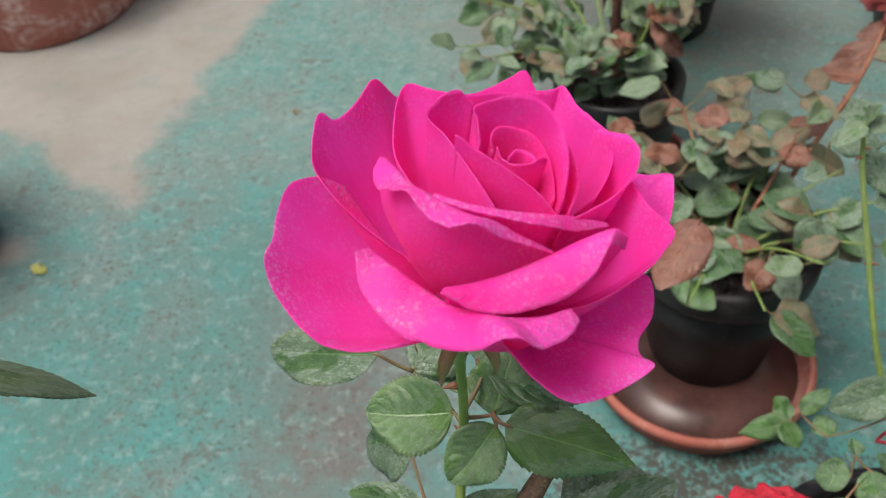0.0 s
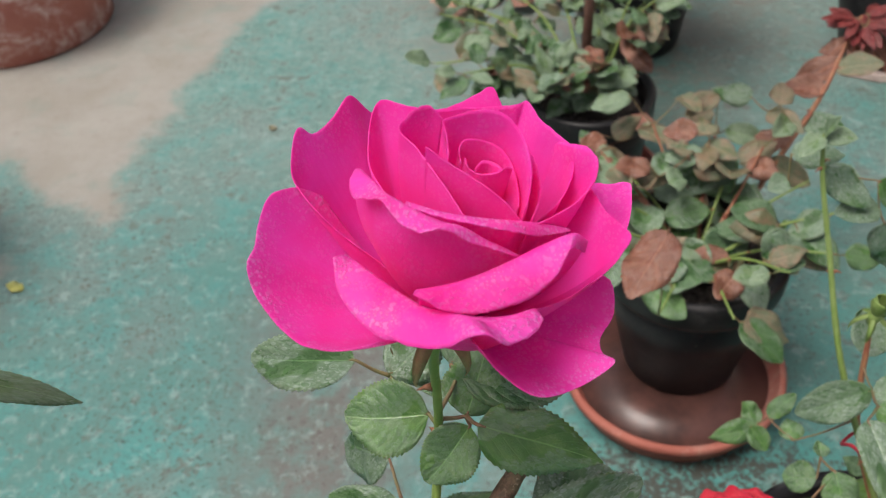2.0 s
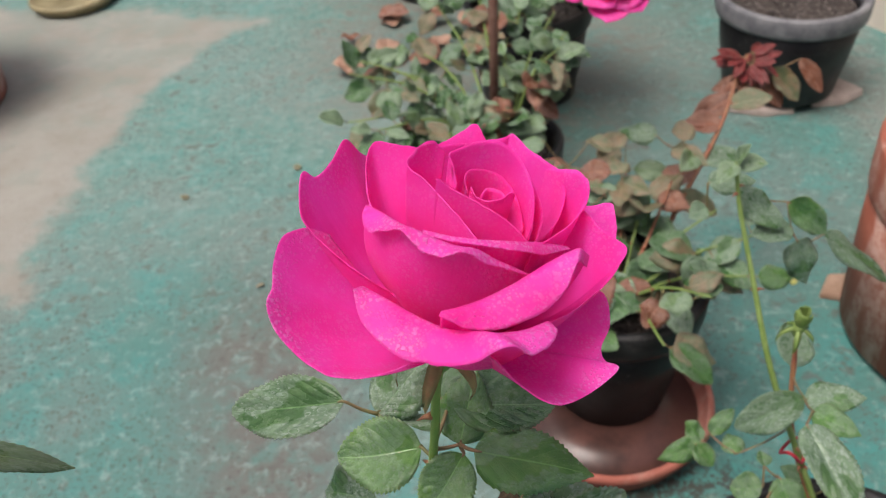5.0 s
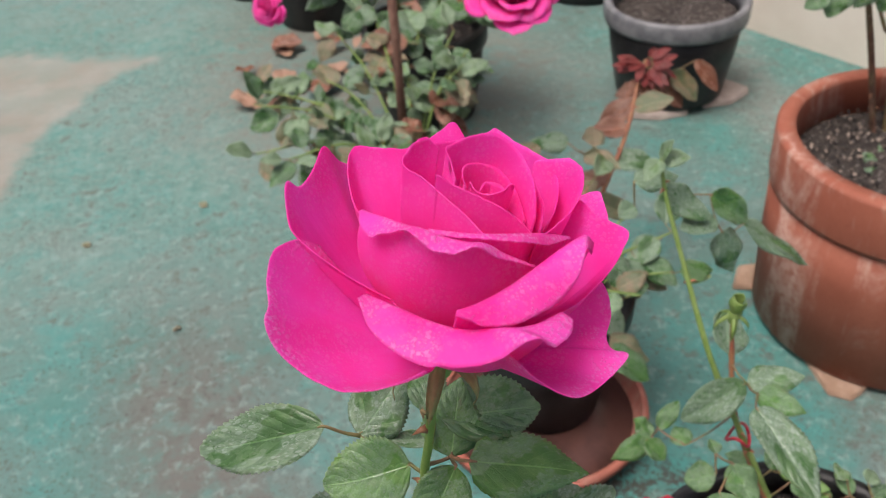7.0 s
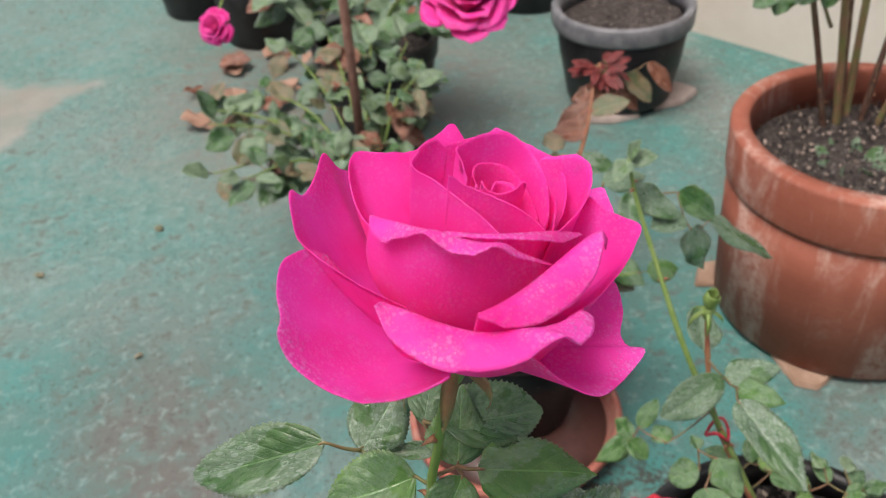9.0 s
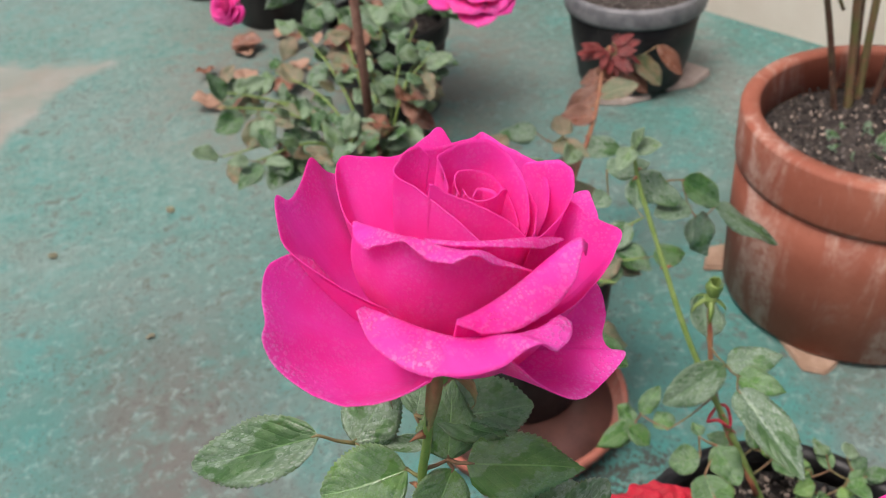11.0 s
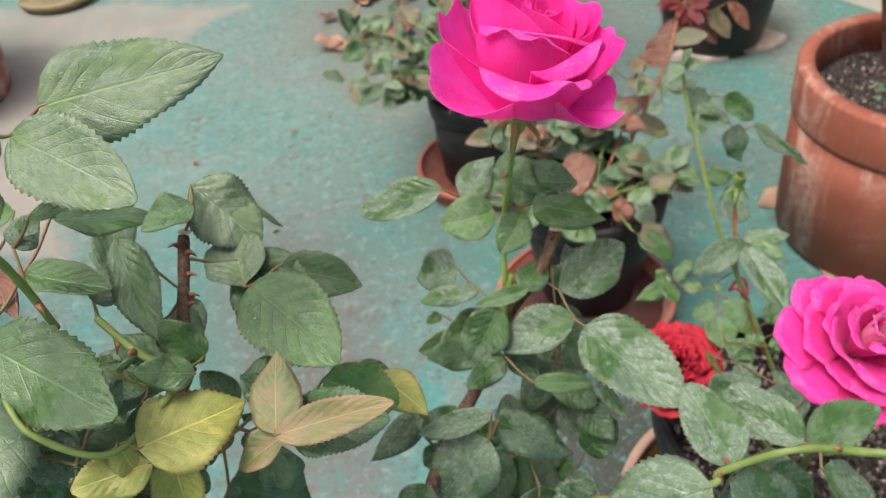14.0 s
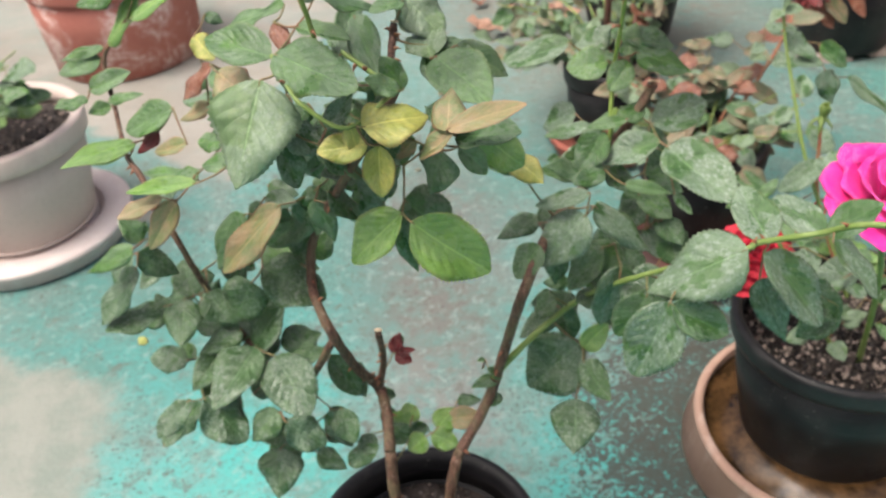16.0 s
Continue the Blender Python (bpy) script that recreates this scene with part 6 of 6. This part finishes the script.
# young leaves low in the pot
rnd = random.Random(31)
for cx, cy, cz, count, size, mats in ((0.395, 0.380, 0.195, 15, 0.020, [green, dark, lime, pale]), (0.280, 0.300, 0.200, 5, 0.028, [green, pale]), (0.335, 0.322, 0.205, 6, 0.026, [green, pale, spot]), (0.345, 0.420, 0.205, 6, 0.022, [green, lime])):
    for k in range(count):
        a = k * 2.4 + rnd.uniform(-0.4, 0.4)
        r = rnd.uniform(0.006, 0.022)
        p = Vector((cx + r * math.cos(a), cy + r * math.sin(a), cz + rnd.uniform(-0.004, 0.012)))
        leaflet(cane_rose, p, p + Vector((math.cos(a), math.sin(a), rnd.uniform(-0.35, 0.35))) * size * rnd.uniform(0.8, 1.2), size * 0.62, rnd.choice(mats))
grow(cane_rose, seed=8)

# a tight bud, a red tie, blooms of that plant
bud = bloom_of(cane_rose, (0.312, 0.455, 0.354), (0.05, -0.1, 1.0), "closed green bud", stem)
for k in range(3):
    petal(bud, 120 * k, 95, 3.0 + k, 17.0 - k, 1.3, 0.5, r0=2.0, seed=60 + k, mat=stem, nu=13, nv=12)
vv, ff = tube([(0.309 - 0.325 + 0.008 * math.cos(a), 0.420 - 0.330 + 0.008 * math.sin(a), 0.265 - 0.165 + 0.006 * math.sin(2 * a)) for a in [k * 0.35 for k in range(19)]], [0.0012] * 19, 6)
part("tie", mesh_of("tie", vv, ff, red_petal), cane_rose, "red string tied round the cane")
second = bloom_of(cane_rose, (0.240, 0.188, 0.438), (0.10, -0.40, 0.91), "full ruffled pink rose with a pale heart", stem)
ruffled(second, pink_two, 38.0, 5, 5, 1.25, 1.3)
for k in range(5):
    petal(second, 72 * k + 20, 52, 5.0 + k, 38.5 + k % 2, 0.9, 0.45, lip=3.0, bend=50, ripple=1.2, seed=140 + k, mat=pale_petal, nu=17, nv=18)
cane(cane_rose, [(0.315, 0.285, 0.165, 0.003), (0.300, 0.262, 0.280, 0.0026), (0.268, 0.222, 0.370, 0.0023), (0.241, 0.190, 0.432, 0.0021)], stem, 4)
third = bloom_of(cane_rose, (0.219, 0.348, 0.258), (-0.25, -0.45, 0.86), "compact ruffled red rose", stem)
ruffled(third, red_petal, 39.0, 9, 9, 0.95, 2.1)


for x, y, z, r in ((0.0805, 0.2515, 0.5215, 0.0039), (-0.1385, 0.1455, 0.3965, 0.0027), (-0.1015, 0.1915, 0.6120, 0.0026)):
    vv, ff = lathe([(0.0001, 0.0), (r, 0.0), (r * 1.05, 0.0006), (r * 0.85, 0.0013), (0.0001, 0.0012)], 14)
    part("cut_end", mesh_of("cut_end", vv, ff, cut_wood), bush, "pale cut end of a pruned cane", pose(x + 0.125, y - 0.140, z - 0.150, -25, 12, 0))


def gravel(name, place, radius, count, size, label, seed):
    """Loose chips of stone on the soil of a pot."""
    rnd = random.Random(seed)
    verts, faces = [], []
    for _ in range(count):
        a, r = rnd.uniform(0, 6.283), radius * math.sqrt(rnd.random())
        s = size * rnd.uniform(0.35, 1.1)
        c = Vector((r * math.cos(a), r * math.sin(a), s * 0.25 + rnd.uniform(0, 0.006)))
        turn = Euler((rnd.uniform(0, 3), rnd.uniform(0, 3), rnd.uniform(0, 3))).to_matrix()
        k = len(verts)
        for p in ((1, 0, 0), (-1, 0.2, 0), (0, 0.8, 0), (0.1, -0.8, 0.1), (0, 0, 0.6), (0.1, 0, -0.6)):
            verts.append(c + turn @ (Vector(p) * s * 0.5 * rnd.uniform(0.8, 1.2)))
        for f in ((0, 2, 4), (2, 1, 4), (1, 3, 4), (3, 0, 4), (2, 0, 5), (1, 2, 5), (3, 1, 5), (0, 3, 5)):
            faces.append(tuple(k + q for q in f))
    me = mesh_of(name, verts, faces, gravel_grey)
    me.polygons.foreach_set("use_smooth", [False] * len(me.polygons))
    ob = new(name, me)
    ob.location = place
    return tagged(ob, label, "gravel", kind="stuff")


gravel("gravel", (0.320, 0.330, 0.169), 0.100, 1700, 0.0080, "beige, grey and black grit on the potting soil", 3)
gravel("gravel", (0.720, 0.726, 0.208), 0.130, 900, 0.0065, "dark grit on the soil of a terracotta pot", 4)
gravel("gravel", (-0.775, 0.905, 0.184), 0.112, 500, 0.008, "dark bark chips on the soil of an off-white pot", 5)
gravel("gravel", (-0.125, 0.115, 0.152), 0.08, 350, 0.006, "dark grit on the soil of a black pot", 6)


# ---- smaller plants, grown by rule ----
def sprigs(plant, centre, spread, count, size, mats, seed, up=0.5, stems=6, root=None, stem_mat=None):
    """Stems fan out from the root; small leaves sit along them on all sides."""
    rnd = random.Random(seed)
    c, root = Vector(centre), Vector(root or centre)
    lines = []
    for k in range(stems):
        a = 2 * math.pi * (k + rnd.uniform(-0.3, 0.3)) / stems
        end = c + Vector((math.cos(a) * spread[0], math.sin(a) * spread[1], rnd.uniform(0.2, 1.0) * spread[2])) * rnd.uniform(0.65, 1.0)
        mid = (root + end) / 2 + Vector((0, 0, 0.25 * spread[2]))
        cane(plant, [(*root, 0.0022), (*mid, 0.0016), (*end, 0.0009)], stem_mat or stem, 2)
        lines.append((root, mid, end))
    for k in range(count):
        a, b, e = rnd.choice(lines)
        t = rnd.uniform(0.3, 1.0)
        p = a * (1 - t) ** 2 + b * 2 * t * (1 - t) + e * t * t
        d = Vector((rnd.gauss(0, 1), rnd.gauss(0, 1), rnd.gauss(0, 0.5) + up * rnd.uniform(-0.4, 1))).normalized()
        ln = size * rnd.uniform(0.7, 1.25)
        p = p + d * size * 0.3
        tip = p + d * ln
        if tip.z < 0.02:
            continue
        leaflet(plant, p, tip, ln * rnd.uniform(0.5, 0.75), rnd.choice(mats))
    grow(plant, seed=seed)


mid_rose = thing("rose_bush", (0.273, 0.700, 0.157), "low rose with bronzed and grey-green leaves and a red-leaved shoot", "rose bush")
cane(mid_rose, [(0.300, 0.720, 0.157, 0.003), (0.360, 0.790, 0.200, 0.0028), (0.420, 0.850, 0.245, 0.0026), (0.458, 0.900, 0.285, 0.0022), (0.474, 0.918, 0.300, 0.0018)], red_stem, 8)
for k in range(22):
    a, e = k * 2.4, 0.35 - 1.1 * ((k * 7) % 9) / 9
    foot = Vector((0.474, 0.918, 0.300)) + Vector((math.cos(a) * 0.008, math.sin(a) * 0.008, -0.004 * (k % 4)))
    leaflet(mid_rose, foot, foot + Vector((math.cos(a), math.sin(a), e)).normalized() * (0.026 + 0.004 * (k % 3)), 0.011, red)
for k in range(7):
    a = k * 0.9
    foot = Vector((0.466, 0.908, 0.282)) + Vector((math.cos(a) * 0.004, math.sin(a) * 0.004, -0.003 * (k % 4)))
    leaflet(mid_rose, foot, foot + Vector((math.cos(a), math.sin(a), -0.5)).normalized() * 0.030, 0.015, rust)
for x, z, w, m in ((0.500, 0.262, 0.024, rust), (0.518, 0.268, 0.028, dull), (0.548, 0.276, 0.020, rust)):
    leaflet(mid_rose, (x - 0.012, 0.915, z + 0.012), (x + 0.016, 0.900, z - 0.026), w, m)
leaflet(mid_rose, (0.195, 0.526, 0.370), (0.163, 0.481, 0.353), 0.032, rust)
for k, (x, y, z) in enumerate([(0.44, 0.875, 0.265), (0.43, 0.86, 0.25), (0.40, 0.835, 0.23), (0.39, 0.82, 0.225), (0.36, 0.80, 0.21), (0.45, 0.885, 0.27)]):
    s = -1 if k % 2 else 1
    leaflet(mid_rose, (x, y, z), (x + s * 0.045, y - 0.01 * s, z + 0.01 - 0.01 * k % 3), 0.026, (dull, rust, spot, rust, dull, rust)[k])
for k in range(34):
    a, q = k * 2.4, (k * 0.618) % 1.0
    p = Vector((0.262 + 0.115 * q ** 0.5 * math.cos(a), 0.790 + 0.070 * q ** 0.5 * math.sin(a), 0.215 + 0.055 * ((k * 0.37) % 1.0)))
    leaflet(mid_rose, p, p + Vector((math.cos(a * 1.7), math.sin(a * 1.7), -0.25 + 0.5 * ((k * 0.71) % 1.0))).normalized() * (0.034 + 0.012 * q), 0.022, (dull, rust, dull, pale, spot, dull)[k % 6])
for x, y in ((0.19, 0.80), (0.25, 0.84), (0.31, 0.82), (0.35, 0.79)):
    cane(mid_rose, [(0.273, 0.705, 0.155, 0.0024), (0.5 * (x + 0.273), y - 0.05, 0.205, 0.0018), (x, y, 0.235, 0.0010)], red_stem, 2)
sprigs(mid_rose, (0.280, 0.700, 0.195), (0.135, 0.125, 0.060), 66, 0.043, [dull, spot, rust, dull, green, spot, dull, pale, spot, dark], 21, 0.1, 12, (0.273, 0.705, 0.155))

back_rose = thing("shrub", (0.212, 1.030, 0.130), "dense small-leaved green shrub filling a black pot", "shrub")
sprigs(back_rose, (0.165, 1.085, 0.170), (0.155, 0.16, 0.15), 220, 0.036, [pale, spot, pale, spot, dark, spot, pale, dull, dull, rust], 33, 0.5, 16, (0.212, 1.030, 0.125))
stick = thing("plant_stake", (0.205, 1.045, 0.125), "brown wooden stake standing in a potted shrub", "stake")
vv, ff = tube([(0, 0, 0), (0.004, 0.004, 0.2), (0.006, 0.006, 0.42)], [0.006, 0.0058, 0.0055], 9)
part("shaft", mesh_of("shaft", vv, ff, plain("stake_wood", (0.150, 0.075, 0.055), (0.230, 0.125, 0.095), 60.0, 0.8, 300.0, 0.4)), stick)

# row of pots further back
farther = thing("rose_bush", (0.330, 1.420, 0.140), "rose bush with one large pink bloom, green leaves and dry leaves", "rose bush")
pot("plant_pot", (0.330, 1.420, 0), 0.165, 0.105, 0.080, black_plastic, "black plastic pot behind the shrub", soil, 0.03)
cane(farther, [(0.330, 1.420, 0.140, 0.004), (0.325, 1.250, 0.280, 0.003), (0.310, 1.050, 0.380, 0.0025), (0.300, 0.930, 0.418, 0.0022)], stem, 6)
big = bloom_of(farther, (0.292, 0.860, 0.424), (-0.1, -0.45, 0.88), "large full pink rose on a long stem", stem)
ruffled(big, pink_two, 44.0, 6, 12)
sprigs(farther, (0.300, 1.350, 0.210), (0.18, 0.18, 0.15), 130, 0.052, [green, spot, spot, pale, spot, rust], 41, 0.5, 10, (0.330, 1.420, 0.135))
pot("plant_pot", (0.215, 1.900, 0), 0.185, 0.105, 0.085, black_plastic, "black plastic pot at the back of the terrace", soil, 0.03)
pot("plant_pot", (0.110, 2.120, 0), 0.185, 0.105, 0.085, black_plastic, "black plastic pot at the back of the terrace", soil, 0.03)
pot("plant_pot", (0.780, 1.800, 0), 0.185, 0.115, 0.090, black_plastic, "black plastic pot at the back of the terrace", soil, 0.03)
small_rose = thing("rose_bush", (0.215, 1.880, 0.155), "thin rose with one drooping pink bloom", "rose bush")
cane(small_rose, [(0.215, 1.880, 0.155, 0.003), (0.160, 1.760, 0.200, 0.0024), (0.105, 1.640, 0.165, 0.002)], stem, 3)
droop = bloom_of(small_rose, (0.100, 1.620, 0.150), (-0.5, -0.6, 0.35), "small drooping pink rose", stem)
ruffled(droop, pink_two, 32.0, 5, 14)
sprigs(small_rose, (0.200, 1.830, 0.220), (0.13, 0.12, 0.12), 36, 0.036, [green, spot, dark], 43, 0.5, 6, (0.215, 1.880, 0.155))

# big plant in the terracotta pot
clay_plant = thing("rose_bush", (0.745, 0.790, 0.195), "stout many-stemmed plant in a terracotta pot", "rose bush")
for k, (dx, dy, r) in enumerate(((-0.10, 0.04, 0.0040), (-0.045, 0.03, 0.0050), (-0.015, 0.05, 0.0042), (0.03, 0.06, 0.0050), (0.07, 0.02, 0.0042), (0.10, -0.03, 0.0038))):
    x, y = 0.752 + 0.25 * dx, 0.800 + 0.3 * dy
    cane(clay_plant, [(x, y, 0.185, r), (x + 0.25 * dx, y + 0.25 * dy, 0.30, r * 0.9), (x + 0.65 * dx, y + 0.6 * dy, 0.46, r * 0.75), (x + dx, y + dy, 0.66, r * 0.5)], petiole if k % 2 else bark, 12)
cane(clay_plant, [(0.700, 0.810, 0.340, 0.0022), (0.668, 0.808, 0.390, 0.0018), (0.632, 0.805, 0.398, 0.0012)], petiole, 2)
for x, z, turn in ((0.690, 0.392, 0.3), (0.668, 0.398, -0.8), (0.655, 0.400, 0.9), (0.640, 0.400, -0.5), (0.628, 0.398, 0.2), (0.615, 0.402, -1.2)):
    leaflet(clay_plant, (x, 0.803, z), (x - 0.016 + 0.012 * turn, 0.800, z - 0.026 + 0.012 * abs(turn)), 0.020, dark if turn < 0 else green)
rnd = random.Random(77)
for k in range(34):
    a, z = rnd.uniform(0, 6.28), rnd.uniform(0.42, 0.68)
    r = 0.05 + 0.16 * (z - 0.25)
    p = Vector((0.765 + r * math.cos(a), 0.810 + r * math.sin(a), z))
    d = Vector((math.cos(a + rnd.uniform(-1, 1)), math.sin(a + rnd.uniform(-1, 1)), rnd.uniform(-0.7, 0.3))).normalized() * rnd.uniform(0.03, 0.045)
    leaflet(clay_plant, p, p + d, 0.024, rnd.choice([dark, green, dark]))
for k in range(9):
    a = k * 0.75
    p = Vector((0.700 + 0.02 * math.cos(a), 0.735 + 0.02 * math.sin(a), 0.200))
    leaflet(clay_plant, p, p + Vector((math.cos(a) * 0.022, math.sin(a) * 0.022, 0.016)), 0.014, spot)
grow(clay_plant, seed=17)

# plant in the off-white pot
pale_plant = thing("rose_bush", (-0.785, 0.880, 0.175), "green potted plant with pointed leaves in an off-white pot", "rose bush")
sprigs(pale_plant, (-0.785, 0.880, 0.250), (0.13, 0.12, 0.16), 44, 0.050, [green, lime, spot, green], 51, 0.4, 8, (-0.785, 0.880, 0.175))


# ---- things lying about ----
def chunk(name, outline, z0, z1, mat, label, category, place, turn=0.0, seed=1):
    """A rough flat piece of wood with an uneven top."""
    bm = bmesh.new()
    low = [bm.verts.new((x, y, 0)) for x, y in outline]
    cx, cy = sum(x for x, _ in outline) / len(outline), sum(y for _, y in outline) / len(outline)
    top = [bm.verts.new((cx + (x - cx) * 0.93, cy + (y - cy) * 0.93, (z1 - z0) * (0.8 + 0.2 * ((i * 5 + seed) % 3)))) for i, (x, y) in enumerate(outline)]
    bm.faces.new(low[::-1])
    bm.faces.new(top)
    for i in range(len(outline)):
        j = (i + 1) % len(outline)
        bm.faces.new((low[i], low[j], top[j], top[i]))
    bmesh.ops.bevel(bm, geom=bm.edges[:], offset=0.002, segments=2, affect="EDGES")
    me = bpy.data.meshes.new(name)
    bm.to_mesh(me)
    bm.free()
    me.materials.append(mat)
    ob = new(name, me)
    ob.matrix_world = pose(place[0], place[1], z0, 0, 0, turn)
    return tagged(ob, label, category)


chunk("wood_wedge", [(-0.030, -0.014), (-0.012, -0.034), (0.004, -0.030), (0.038, -0.020), (0.05, 0.05), (-0.015, 0.045), (-0.022, 0.012)], 0.0, 0.006, wood_chip, "broken piece of pale wood propping up a terracotta pot", "wood piece", (0.607, 0.640), 8)
chunk("wood_wedge", [(-0.05, -0.02), (0.00, -0.03), (0.06, -0.02), (0.06, 0.03), (-0.03, 0.025)], 0.0, 0.006, wood_chip, "broken piece of pale wood under a terracotta pot", "wood piece", (0.625, 0.825), -15, 2)
chunk("wood_wedge", [(-0.05, -0.03), (0.02, -0.04), (0.07, -0.02), (0.06, 0.04), (-0.03, 0.035)], 0.0, 0.006, wood_chip, "broken piece of pale wood under a terracotta pot", "wood piece", (0.83, 0.80), 35, 3)
chunk("stone_chip", [(-0.05, -0.02), (0.0, -0.035), (0.05, -0.02), (0.04, 0.03), (-0.03, 0.025)], 0.0, 0.012, pale_stone, "flat pinkish-white stone under a black pot", "stone", (0.810, 1.275), 10, 4)
chunk("stone_chip", [(-0.06, -0.02), (0.0, -0.03), (0.05, -0.015), (0.04, 0.03), (-0.04, 0.02)], 0.0, 0.012, pale_stone, "flat pinkish-white stone under a black pot", "stone", (0.690, 1.265), -20, 5)
chunk("stone_chip", [(-0.05, -0.02), (0.0, -0.03), (0.05, -0.015), (0.04, 0.03), (-0.04, 0.02)], 0.0, 0.012, pale_stone, "flat pinkish-white stone under a black pot", "stone", (0.745, 1.390), 0, 6)


def fallen(x, y, turn, size, mat, label, lift=0.004):
    ob = new("fallen_leaf", leaf_data(int(abs(x) * 100) % len(LEAF_SHAPES), mat))
    tilt = (x * 977.0) % 18.0
    ob.matrix_world = pose(x, y, lift, 2 + tilt, 6 - tilt * 0.8, turn) @ Matrix.Diagonal((size * (0.45 + (y * 311.0) % 0.5), size, size * 0.9, 1))
    return tagged(ob, label, "fallen leaf", "leaves on the floor")


fallen(-0.526, 0.597, 30, 0.022, yellow, "small yellow leaf lying on the turquoise floor", 0.002)
fallen(-0.535, 0.890, 80, 0.022, yellow, "small yellow leaf lying on the turquoise floor", 0.002)
fallen(0.560, 0.850, 50, 0.016, yellow, "small yellow leaf lying on the turquoise floor", 0.002)
for x, y, turn, size in ((-0.075, 1.255, 20, 0.016), (-0.124, 0.989, 110, 0.013), (-0.246, 1.215, 60, 0.014)):
    fallen(x, y, turn, size, dull, "scrap of dry brown leaf on the turquoise floor", 0.002)
rnd = random.Random(5)
for k in range(14):
    fallen(rnd.uniform(0.05, 0.26), rnd.uniform(1.50, 1.78), rnd.uniform(0, 360), rnd.uniform(0.04, 0.065), dry_leaf if k % 3 else rust, "dry curled brown leaf lying on the floor", 0.010 + 0.004 * (k % 4))
